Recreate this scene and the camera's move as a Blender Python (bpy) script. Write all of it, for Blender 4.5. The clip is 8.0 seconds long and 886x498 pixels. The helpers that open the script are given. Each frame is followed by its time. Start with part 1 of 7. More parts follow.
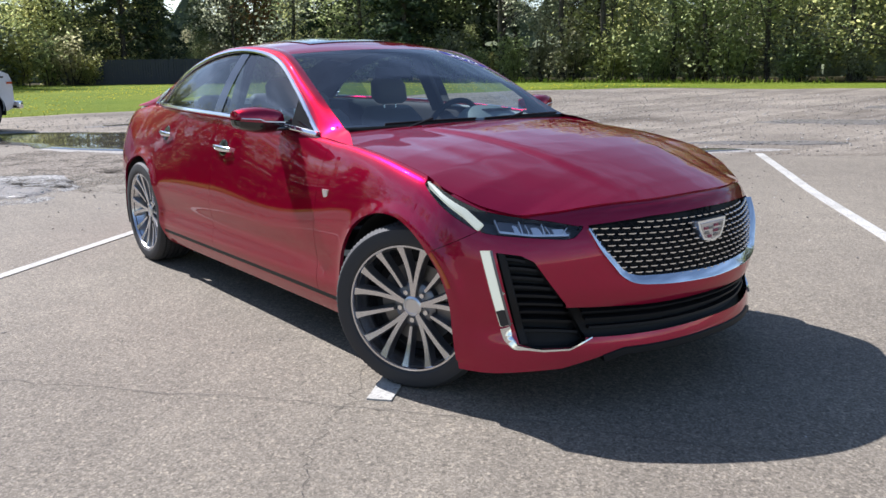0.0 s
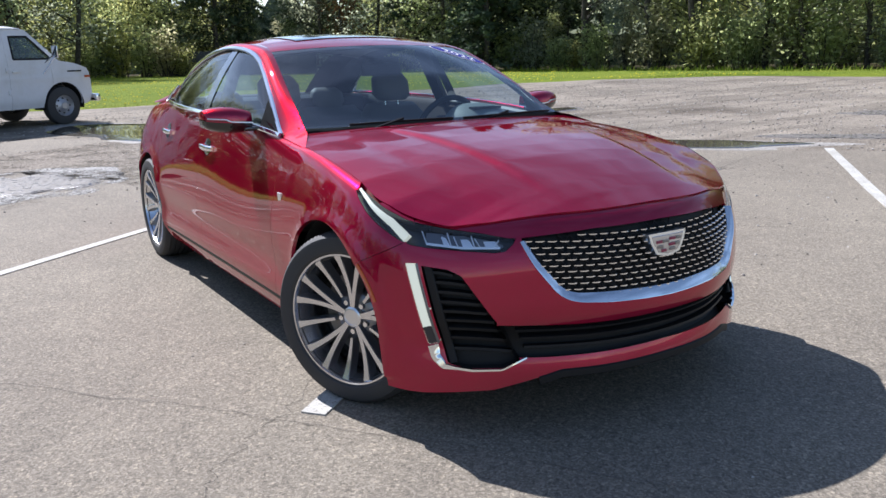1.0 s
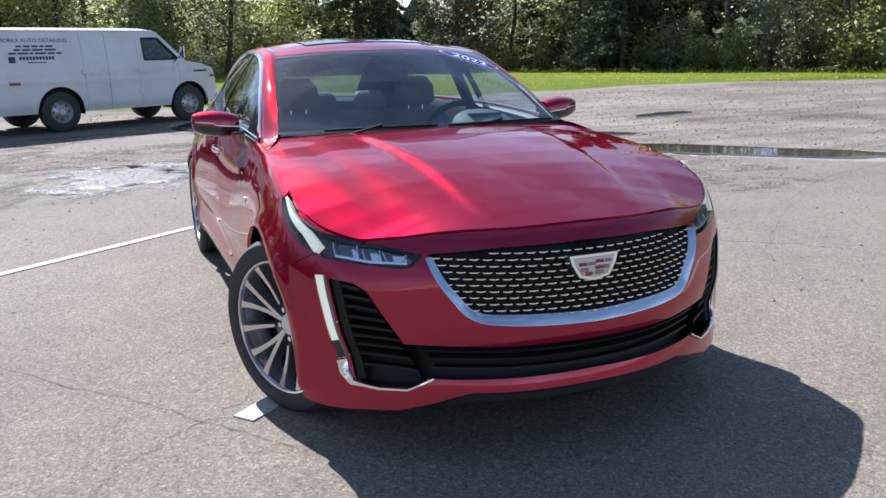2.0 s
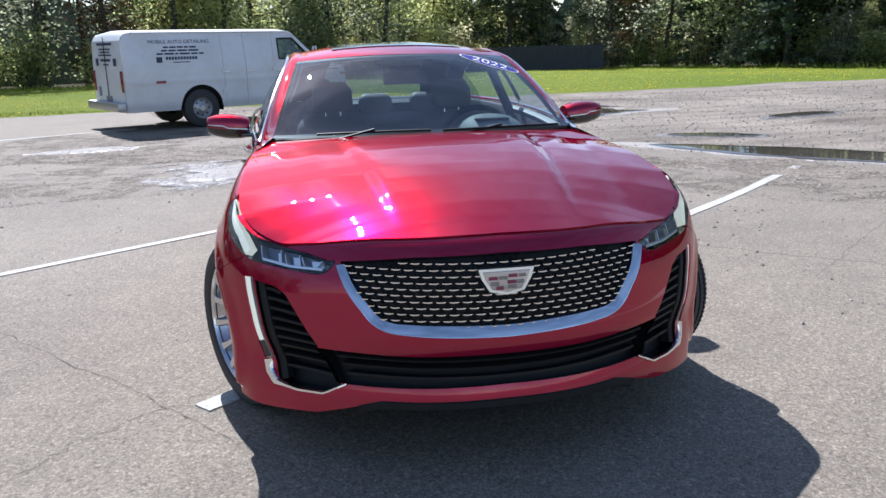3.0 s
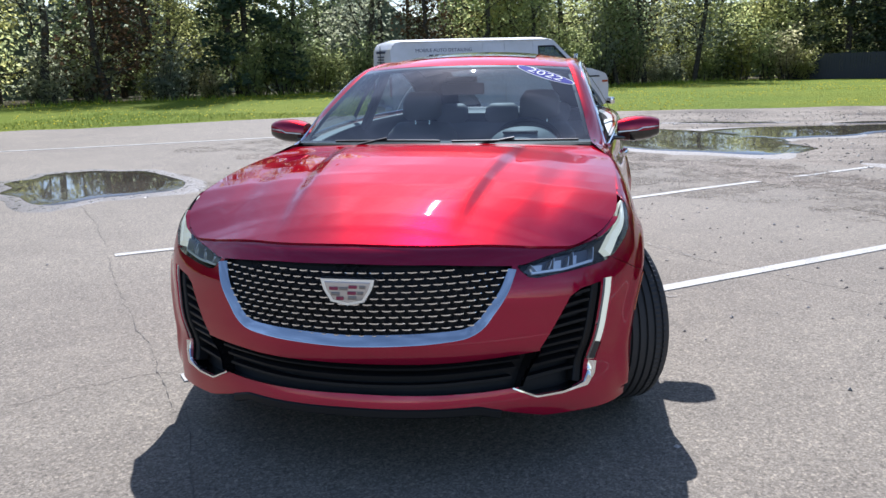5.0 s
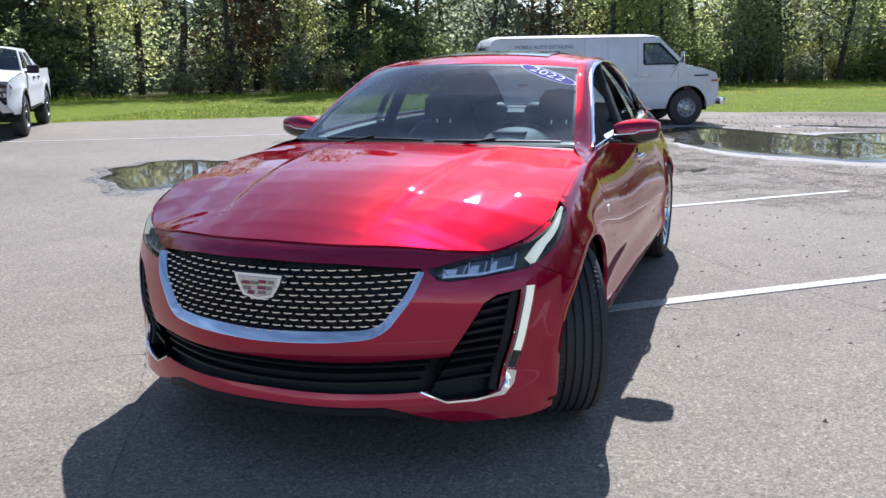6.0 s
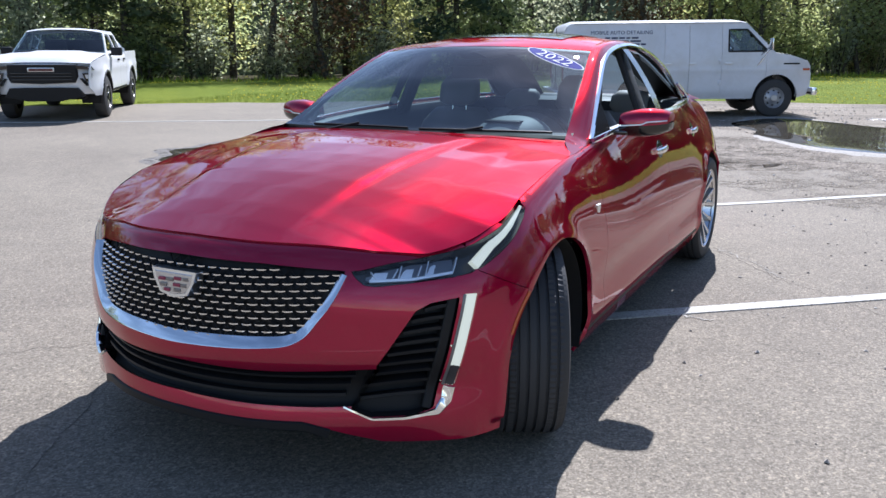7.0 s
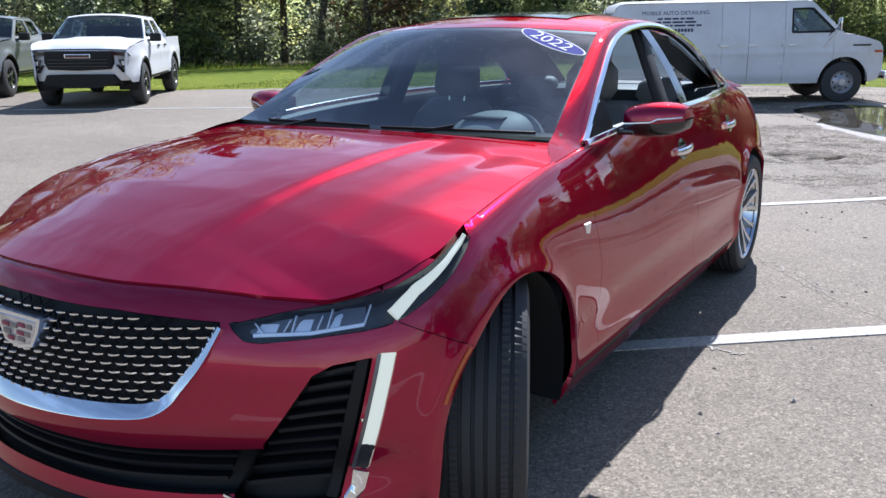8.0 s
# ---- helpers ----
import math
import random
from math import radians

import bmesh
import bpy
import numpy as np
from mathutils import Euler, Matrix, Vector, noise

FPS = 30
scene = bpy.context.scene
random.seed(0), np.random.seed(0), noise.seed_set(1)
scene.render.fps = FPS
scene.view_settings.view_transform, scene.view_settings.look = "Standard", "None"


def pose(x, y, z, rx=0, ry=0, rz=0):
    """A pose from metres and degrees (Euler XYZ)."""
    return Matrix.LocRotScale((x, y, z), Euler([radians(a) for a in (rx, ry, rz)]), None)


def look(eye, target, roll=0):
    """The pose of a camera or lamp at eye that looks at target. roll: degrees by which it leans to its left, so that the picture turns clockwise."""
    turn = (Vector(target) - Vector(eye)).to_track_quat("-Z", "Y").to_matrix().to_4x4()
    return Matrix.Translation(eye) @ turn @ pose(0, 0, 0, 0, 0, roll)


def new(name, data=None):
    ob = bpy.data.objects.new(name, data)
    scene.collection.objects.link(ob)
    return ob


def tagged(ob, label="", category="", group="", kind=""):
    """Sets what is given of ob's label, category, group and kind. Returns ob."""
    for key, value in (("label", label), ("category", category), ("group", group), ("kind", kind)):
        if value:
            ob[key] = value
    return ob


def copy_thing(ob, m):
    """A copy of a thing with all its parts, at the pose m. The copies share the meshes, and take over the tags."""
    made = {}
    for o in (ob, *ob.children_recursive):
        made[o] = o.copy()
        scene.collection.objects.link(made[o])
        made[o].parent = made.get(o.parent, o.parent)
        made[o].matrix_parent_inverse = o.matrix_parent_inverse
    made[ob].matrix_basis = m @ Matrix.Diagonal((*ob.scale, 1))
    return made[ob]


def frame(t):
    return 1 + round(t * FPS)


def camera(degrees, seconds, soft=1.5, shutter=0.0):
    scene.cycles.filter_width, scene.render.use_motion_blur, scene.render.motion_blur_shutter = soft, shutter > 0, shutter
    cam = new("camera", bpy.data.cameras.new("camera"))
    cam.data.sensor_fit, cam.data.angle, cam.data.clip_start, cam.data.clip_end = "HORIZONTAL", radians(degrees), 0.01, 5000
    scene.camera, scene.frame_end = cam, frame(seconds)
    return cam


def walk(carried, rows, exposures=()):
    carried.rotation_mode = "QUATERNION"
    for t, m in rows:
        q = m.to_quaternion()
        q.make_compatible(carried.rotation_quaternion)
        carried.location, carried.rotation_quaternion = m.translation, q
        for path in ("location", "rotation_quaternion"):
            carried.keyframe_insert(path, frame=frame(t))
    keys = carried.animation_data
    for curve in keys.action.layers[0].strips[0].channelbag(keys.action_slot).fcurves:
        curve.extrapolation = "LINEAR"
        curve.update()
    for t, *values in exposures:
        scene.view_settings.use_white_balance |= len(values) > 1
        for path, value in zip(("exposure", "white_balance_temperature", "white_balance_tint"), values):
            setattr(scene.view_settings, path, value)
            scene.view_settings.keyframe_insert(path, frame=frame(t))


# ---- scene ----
cam = camera(57.5, 8.0)
EXPOSURE = 0.76
PATH = [
    (0, (-2.687, -4.004, 1.267), (-1.472, -2.477, 0.825), -0.8),
    (0.5, (-2.426, -4.17, 1.279), (-1.288, -2.591, 0.821), -1.1),
    (1, (-2.123, -4.194, 1.299), (-1.092, -2.544, 0.834), -1.3),
    (1.2, (-1.984, -4.203, 1.311), (-1.005, -2.522, 0.846), -1.2),
    (2.3, (-1.186, -4.517, 1.31), (-0.567, -2.672, 0.851), -1.3),
    (2.5, (-1.045, -4.532, 1.339), (-0.498, -2.665, 0.878), -1.4),
    (3, (-0.65, -4.669, 1.338), (-0.292, -2.755, 0.877), -1.5),
    (3.5, (-0.297, -4.727, 1.323), (-0.135, -2.787, 0.867), -1.6),
    (4, (0.073, -4.734, 1.348), (0.036, -2.784, 0.901), -1.5),
    (4.5, (0.488, -4.762, 1.342), (0.254, -2.824, 0.906), -1.4),
    (4.7, (0.619, -4.715, 1.325), (0.311, -2.787, 0.893), -1.4),
    (5.8, (1.405, -4.564, 1.338), (0.746, -2.725, 0.91), -0.8),
    (6, (1.502, -4.442, 1.327), (0.789, -2.624, 0.896), -0.7),
    (6.5, (1.659, -4.206, 1.327), (0.832, -2.44, 0.883), -0.4),
    (7, (1.831, -3.982, 1.307), (0.917, -2.263, 0.846), -0.2),
    (7.5, (1.939, -3.665, 1.291), (0.957, -1.99, 0.812), -0.3),
    (8, (1.844, -3.285, 1.305), (0.81, -1.647, 0.808), -0.6),
]
walk(cam, [(t, look(eye, target, roll)) for t, eye, target, roll in PATH], [(0, EXPOSURE, 6080, 15), (2.5, EXPOSURE + 0.06, 5900, 15), (4.5, EXPOSURE, 5850, 15), (8, EXPOSURE + 0.12, 5820, 15)])

# ---- world, sun, exposure ----
SUN_DIR = Vector((-0.20, 0.945, 1.0)).normalized()
world = bpy.data.worlds.new("sky")
scene.world = world
world.use_nodes = True
_sky = world.node_tree.nodes.new("ShaderNodeTexSky")
_sky.sky_type = "NISHITA"
_sky.sun_disc = False
_sky.sun_elevation = math.asin(SUN_DIR.z)
_sky.sun_rotation = math.atan2(SUN_DIR.x, SUN_DIR.y)
_sky.dust_density = 0.35
_wt = world.node_tree
_co = _wt.nodes.new("ShaderNodeTexCoord")
_map = _wt.nodes.new("ShaderNodeMapping")
_map.inputs["Scale"].default_value = (1.6, 1.6, 4.5)
_cn = _wt.nodes.new("ShaderNodeTexNoise")
_cn.inputs["Scale"].default_value, _cn.inputs["Detail"].default_value, _cn.inputs["Roughness"].default_value = 2.2, 7.0, 0.6
_cr = _wt.nodes.new("ShaderNodeValToRGB")
_cr.color_ramp.elements[0].position, _cr.color_ramp.elements[0].color = 0.45, (0.92, 0.92, 0.92, 1)
_cr.color_ramp.elements[1].position, _cr.color_ramp.elements[1].color = 0.68, (1.75, 1.65, 1.55, 1)
_mul = _wt.nodes.new("ShaderNodeMix")
_mul.data_type, _mul.blend_type = "RGBA", "MULTIPLY"
_mul.inputs[0].default_value = 1.0
_wt.links.new(_co.outputs["Generated"], _map.inputs[0]), _wt.links.new(_map.outputs[0], _cn.inputs["Vector"])
_wt.links.new(_cn.outputs["Fac"], _cr.inputs[0]), _wt.links.new(_sky.outputs[0], _mul.inputs[6]), _wt.links.new(_cr.outputs[0], _mul.inputs[7])
_wt.links.new(_mul.outputs[2], _wt.nodes["Background"].inputs[0])
world.node_tree.nodes["Background"].inputs[1].default_value = 0.088
sun_data = bpy.data.lights.new("sun", "SUN")
sun_data.energy = 5.0
sun_data.angle = radians(0.53)
sun_data.color = (1.0, 0.975, 0.94)
sun = new("sun", sun_data)
sun.matrix_world = look(SUN_DIR * 60, (0, 0, 0))


# ---- materials ----
def mat(name, base=(0.5, 0.5, 0.5), rough=0.5, metal=0.0, coat=0.0, emit=None, strength=0.0, spec=0.5):
    m = bpy.data.materials.new(name)
    m.use_nodes = True
    b = m.node_tree.nodes["Principled BSDF"]
    b.inputs["Base Color"].default_value = (*base, 1)
    b.inputs["Roughness"].default_value = rough
    b.inputs["Metallic"].default_value = metal
    b.inputs["Coat Weight"].default_value = coat
    b.inputs["Coat Roughness"].default_value = 0.03
    b.inputs["Specular IOR Level"].default_value = spec
    if emit:
        b.inputs["Emission Color"].default_value = (*emit, 1)
        b.inputs["Emission Strength"].default_value = strength
    return m


def nodes_of(m):
    t = m.node_tree
    return t, t.nodes["Principled BSDF"]


def noise_node(t, scale, detail=4.0, rough=0.6, vec=None):
    n = t.nodes.new("ShaderNodeTexNoise")
    n.inputs["Scale"].default_value = scale
    n.inputs["Detail"].default_value = detail
    n.inputs["Roughness"].default_value = rough
    if vec is not None:
        t.links.new(vec, n.inputs["Vector"])
    return n


def coords(t):
    return t.nodes.new("ShaderNodeTexCoord").outputs["Object"]


def ramp(t, fac, stops):
    r = t.nodes.new("ShaderNodeValToRGB")
    els = r.color_ramp.elements
    while len(els) < len(stops):
        els.new(0.5)
    for e, (p, c) in zip(els, stops):
        e.position, e.color = p, (*c, 1)
    t.links.new(fac, r.inputs[0])
    return r.outputs["Color"]


def mixed(t, fac, a, b, mode="MIX"):
    n = t.nodes.new("ShaderNodeMix")
    n.data_type, n.blend_type = "RGBA", mode
    for sock, v in ((n.inputs[0], fac), (n.inputs[6], a), (n.inputs[7], b)):
        if isinstance(v, (int, float)):
            sock.default_value = v
        elif isinstance(v, tuple):
            sock.default_value = (*v, 1)
        else:
            t.links.new(v, sock)
    return n.outputs[2]


def bump(t, b, height, strength=0.3, dist=0.01):
    n = t.nodes.new("ShaderNodeBump")
    n.inputs["Strength"].default_value = strength
    n.inputs["Distance"].default_value = dist
    t.links.new(height, n.inputs["Height"])
    t.links.new(n.outputs[0], b.inputs["Normal"])


def glass(name, tint=(0.8, 0.85, 0.85), boost=1.0):
    """Thin pane: clear, with a mirror that grows towards grazing angles."""
    m = bpy.data.materials.new(name)
    m.use_nodes = True
    t = m.node_tree
    t.nodes.remove(t.nodes["Principled BSDF"])
    out = t.nodes["Material Output"]
    a, g, f, mx = (t.nodes.new("ShaderNode" + k) for k in ("BsdfTransparent", "BsdfGlossy", "LayerWeight", "MixShader"))
    f.inputs["Blend"].default_value = 0.5
    pw, ad = t.nodes.new("ShaderNodeMath"), t.nodes.new("ShaderNodeMath")
    pw.operation, ad.operation = "POWER", "MULTIPLY_ADD"
    pw.inputs[1].default_value = 5.0
    ad.inputs[1].default_value, ad.inputs[2].default_value = 0.9, 0.05 * boost
    t.links.new(f.outputs["Facing"], pw.inputs[0]), t.links.new(pw.outputs[0], ad.inputs[0])
    a.inputs[0].default_value = (*tint, 1)
    g.inputs["Roughness"].default_value = 0.004
    t.links.new(ad.outputs[0], mx.inputs[0])
    t.links.new(a.outputs[0], mx.inputs[1])
    t.links.new(g.outputs[0], mx.inputs[2])
    t.links.new(mx.outputs[0], out.inputs[0])
    return m


PAINT = mat("red_paint", (0.25, 0.002, 0.022), 0.31, 0.72, 1.0, spec=0.0)
PAINT.node_tree.nodes["Principled BSDF"].inputs["Specular Tint"].default_value = (0.70, 0.02, 0.13, 1)
PAINT.node_tree.nodes["Principled BSDF"].inputs["Coat Roughness"].default_value = 0.012
_t, _b = nodes_of(PAINT)
_fl = noise_node(_t, 900.0, 2.0, 0.5, coords(_t))
_t.links.new(ramp(_t, _fl.outputs["Fac"], [(0.3, (0.245, 0.0027, 0.027)), (0.7, (0.395, 0.0044, 0.047))]), _b.inputs["Base Color"])
BLACK_GLOSS = mat("black_gloss", (0.006, 0.006, 0.007), 0.12, 0, 0.6)
BLACK = mat("black_plastic", (0.010, 0.010, 0.011), 0.5, spec=0.25)
LINER = mat("wheel_well_felt", (0.008, 0.008, 0.008), 0.9)
CHROME = mat("chrome", (0.78, 0.79, 0.80), 0.10, 1.0)
SATIN = mat("satin_chrome", (0.70, 0.71, 0.73), 0.28, 1.0)
RUBBER = mat("tyre_rubber", (0.036, 0.036, 0.037), 0.7)
ALLOY = mat("machined_alloy", (0.68, 0.68, 0.70), 0.22, 1.0)
ALLOY_DARK = mat("grey_alloy_paint", (0.24, 0.245, 0.26), 0.35, 0.8)
BRAKE = mat("brake_iron", (0.22, 0.21, 0.20), 0.45, 0.9)
LIGHTBAR = mat("running_light", (0.40, 0.41, 0.37), 0.3, 0, 0, (0.93, 1.0, 0.82), 0.30)
LAMP_HOUSING = mat("lamp_housing", (0.035, 0.037, 0.042), 0.25, 0.2)
LAMP_BANK = mat("lamp_inner_bank", (0.16, 0.165, 0.18), 0.30, 0.7)
LAMP_REFLECTOR = mat("lamp_reflector", (0.80, 0.82, 0.85), 0.32, 0.8)
AMBER = mat("amber_reflector", (0.45, 0.07, 0.01), 0.25, 0, 0.5)
SEAT = mat("grey_beige_leather", (0.22, 0.20, 0.18), 0.6)
CABIN = mat("dark_cabin_trim", (0.025, 0.025, 0.027), 0.6)
DASHPAD = mat("grey_green_dash", (0.33, 0.37, 0.355), 0.6)
GLASS = glass("windscreen_glass", (0.50, 0.58, 0.60), 2.4)
GLASS_DARK = glass("tinted_window_glass", (0.56, 0.66, 0.69), 1.6)
GLASS_CLEAR = glass("lamp_lens", (0.95, 0.96, 0.97))
WHITE_PAINT = mat("white_van_paint", (0.74, 0.75, 0.77), 0.35, 0, 0.4)
WHITE_DECAL = mat("white_print", (0.8, 0.8, 0.82), 0.8, spec=0.1)
BLUE_DECAL = mat("blue_print", (0.035, 0.04, 0.25), 0.8, spec=0.1)
INK = mat("dark_blue_print", (0.03, 0.04, 0.09), 0.5)
RED_LENS = mat("red_lens", (0.20, 0.008, 0.01), 0.2, 0, 0.5)


# ---- mesh helpers ----
def mesh_part(name, verts, faces, material, parent=None, label="", smooth=True, sharp=0.0):
    me = bpy.data.meshes.new(name)
    me.from_pydata([tuple(map(float, v)) for v in verts], [], [tuple(map(int, f)) for f in faces])
    me.validate()
    bm = bmesh.new()
    bm.from_mesh(me)
    if sharp:
        for e in bm.edges:
            if len(e.link_faces) == 2 and e.calc_face_angle(0) > radians(sharp):
                e.smooth = False
    for f in bm.faces:
        f.smooth = smooth
    bm.to_mesh(me)
    bm.free()
    me.materials.append(material)
    ob = new(name, me)
    if parent:
        ob.parent = parent
    if label:
        tagged(ob, label)
    return ob


def part(name, bm, material, parent=None, label="", sharp=35.0):
    """Links a bmesh as one mesh object under a thing or a part."""
    me = bpy.data.meshes.new(name)
    bmesh.ops.recalc_face_normals(bm, faces=bm.faces)
    for e in bm.edges:
        e.smooth = not (len(e.link_faces) == 2 and e.calc_face_angle(0) > radians(sharp))
    for f in bm.faces:
        f.smooth = True
    bm.to_mesh(me)
    bm.free()
    me.materials.append(material)
    ob = new(name, me)
    if parent:
        ob.parent = parent
    if label:
        tagged(ob, label)
    return ob


def thing(name, label, category, group="", m=None):
    ob = new(name)
    if m is not None:
        ob.matrix_world = m
    return tagged(ob, label, category, group)


def box(bm, cx, cy, cz, sx, sy, sz, bevel=0.0, m=None, segs=2):
    r = bmesh.ops.create_cube(bm, size=1.0, matrix=(m or Matrix()) @ Matrix.Translation((cx, cy, cz)) @ Matrix.Diagonal((sx, sy, sz, 1)))
    if bevel:
        es = {e for v in r["verts"] for e in v.link_edges}
        bmesh.ops.bevel(bm, geom=list(es), offset=bevel, segments=segs, profile=0.6, affect="EDGES")
    return bm


def cyl(bm, p, q, r1, r2=None, seg=16):
    p, q = Vector(p), Vector(q)
    d = q - p
    m = Matrix.Translation((p + q) / 2) @ d.to_track_quat("Z", "Y").to_matrix().to_4x4()
    bmesh.ops.create_cone(bm, cap_ends=True, segments=seg, radius1=r1, radius2=r1 if r2 is None else r2, depth=d.length, matrix=m)
    return bm


def loft(rings, close_u=True, caps=True):
    """verts, faces of a skin over equal rings of points."""
    n = len(rings[0])
    vs = [p for r in rings for p in r]
    fs = []
    for i in range(len(rings) - 1):
        for j in range(n if close_u else n - 1):
            k = (j + 1) % n
            fs.append((i * n + j, i * n + k, (i + 1) * n + k, (i + 1) * n + j))
    if caps and close_u:
        fs.append(tuple(range(n))[::-1])
        fs.append(tuple((len(rings) - 1) * n + j for j in range(n)))
    return vs, fs


def loft_part(name, rings, material, parent=None, label="", sharp=35.0, caps=True, close_u=True):
    vs, fs = loft(rings, close_u, caps)
    bm = bmesh.new()
    bv = [bm.verts.new(tuple(map(float, v))) for v in vs]
    for f in fs:
        try:
            bm.faces.new([bv[i] for i in f])
        except ValueError:
            pass
    bmesh.ops.remove_doubles(bm, verts=bm.verts, dist=1e-5)
    return part(name, bm, material, parent, label, sharp)


def spline(pts, n):
    """n points on a smooth curve through pts, evenly spaced along it."""
    p = np.array(pts, float)
    p = np.vstack([2 * p[0] - p[1], p, 2 * p[-1] - p[-2]])
    out = []
    for i in range(1, len(p) - 2):
        a, b, c, d = p[i - 1:i + 3]
        ta, tb = np.linalg.norm(b - a) ** 0.5, np.linalg.norm(c - b) ** 0.5
        tc = np.linalg.norm(d - c) ** 0.5
        m1 = (c - b) + tb * ((b - a) / ta - (c - a) / (ta + tb))
        m2 = (c - b) + tb * ((d - c) / tc - (d - b) / (tb + tc))
        for t in np.linspace(0, 1, 40, endpoint=False):
            out.append((2 * t**3 - 3 * t**2 + 1) * b + (t**3 - 2 * t**2 + t) * m1 + (3 * t**2 - 2 * t**3) * c + (t**3 - t**2) * m2)
    out.append(p[-2])
    out = np.array(out)
    s = np.concatenate([[0], np.cumsum(np.linalg.norm(np.diff(out, axis=0), axis=1))])
    return np.stack([np.interp(np.linspace(0, s[-1], n), s, out[:, k]) for k in range(out.shape[1])], 1)


def inside(poly, x, y):
    """Whether points lie in a polygon (arrays)."""
    p = np.asarray(poly, float)
    r = np.zeros(np.shape(x), bool)
    for (x0, y0), (x1, y1) in zip(p, np.roll(p, -1, 0)):
        hit = ((y0 > y) != (y1 > y)) & (x < (x1 - x0) * (y - y0) / (y1 - y0 + 1e-12) + x0)
        r ^= hit
    return r


def snap_to(lines, u, v):
    """The nearest point on any of the polylines, and its distance."""
    best, bu, bv = 1e9, u, v
    for ln in lines:
        a, b = ln[:-1], ln[1:]
        d = b - a
        t = np.clip(((u - a[:, 0]) * d[:, 0] + (v - a[:, 1]) * d[:, 1]) / (np.sum(d * d, 1) + 1e-12), 0, 1)
        q = a + d * t[:, None]
        e = np.hypot(q[:, 0] - u, q[:, 1] - v)
        k = int(np.argmin(e))
        if e[k] < best:
            best, bu, bv = e[k], q[k, 0], q[k, 1]
    return bu, bv, best


def panels(us, vs, point, label_of, lines, reach, depth=0.014, gap=0.0022):
    """Cuts a surface point(u, v) into panels: {label: (verts, faces)}. Panel edges lie on the lines, stand apart by a
    gap and turn inwards by depth."""
    U, V = (us, vs) if us.ndim == 2 else np.meshgrid(us, vs, indexing="ij")
    U, V = U.copy(), V.copy()
    cu = (U[1:, 1:] + U[:-1, 1:] + U[1:, :-1] + U[:-1, :-1]) / 4
    cv = (V[1:, 1:] + V[:-1, 1:] + V[1:, :-1] + V[:-1, :-1]) / 4
    lab = label_of(cu, cv)
    pad = np.pad(lab, 1, mode="edge")
    around = np.stack([pad[:-1, :-1], pad[1:, :-1], pad[:-1, 1:], pad[1:, 1:]])
    edge = np.any(around != around[0], 0)
    for i, j in zip(*np.nonzero(edge)):
        a, b, e = snap_to(lines, U[i, j], V[i, j])
        if e < reach:
            U[i, j], V[i, j] = a, b
    P = point(U, V)
    e = 1e-3
    N = np.cross(point(U + e, V) - P, point(U, V + e) - P)
    N /= np.linalg.norm(N, axis=-1, keepdims=True) + 1e-12
    out = {}
    ny = U.shape[1]
    for name in np.unique(lab):
        if name < 0:
            continue
        ii, jj = np.nonzero(lab == name)
        quads = np.stack([ii * ny + jj, (ii + 1) * ny + jj, (ii + 1) * ny + jj + 1, ii * ny + jj + 1], 1)
        used, inv = np.unique(quads, return_inverse=True)
        quads = inv.reshape(quads.shape)
        pts, nor = P.reshape(-1, 3)[used].copy(), N.reshape(-1, 3)[used]
        count = {}
        for q in quads:
            for a, b in zip(q, np.roll(q, -1)):
                k = (min(a, b), max(a, b))
                count[k] = None if k in count else (a, b)
        rim = [ab for ab in count.values() if ab]
        # pull the rim in by half the gap
        pull = {}
        for a, b in rim:
            d = pts[b] - pts[a]
            for k in (a, b):
                w = np.cross(nor[k], d)
                w /= np.linalg.norm(w) + 1e-12
                pull.setdefault(k, []).append(w)
        base = pts.copy()
        for k, w in pull.items():
            pts[k] = base[k] + np.mean(w, 0) * gap / 2
        ring, extra, faces = {}, [], [tuple(q) for q in quads]
        for a, b in rim:
            for k in (a, b):
                if k not in ring:
                    ring[k] = len(pts) + len(extra)
                    extra.append(pts[k] - nor[k] * depth)
            faces.append((b, a, ring[a], ring[b]))
        out[int(name)] = (np.vstack([pts, extra]) if extra else pts, faces)
    return out


def panel_part(name, data, material, parent, label="", flip=False):
    vs, fs = data
    if flip:
        fs = [f[::-1] for f in fs]
    return mesh_part(name, vs, fs, material, parent, label, True, 50.0)


def ribbon(name, path, point, width, height, material, parent, label="", closed=False, sink=0.004):
    """A raised strip with a softly crowned top that runs along a path of (u, v) on a surface."""
    path = np.asarray(path, float)
    P = point(path[:, 0], path[:, 1])
    e = 1e-3
    N = np.cross(point(path[:, 0] + e, path[:, 1]) - P, point(path[:, 0], path[:, 1] + e) - P)
    N /= np.linalg.norm(N, axis=1, keepdims=True)
    T = np.gradient(P, axis=0)
    B = np.cross(N, T)
    B /= np.linalg.norm(B, axis=1, keepdims=True) + 1e-12
    w = np.broadcast_to(np.asarray(width, float), (len(P),))
    rings = []
    for p, n, b, k in zip(P, N, B, w):
        sec = [(-0.5, -sink), (-0.5, height * 0.55), (-0.36, height), (0.36, height), (0.5, height * 0.55), (0.5, -sink)]
        rings.append([p + b * a * k + n * c for a, c in sec])
    return loft_part(name, rings, material, parent, label, 40.0)


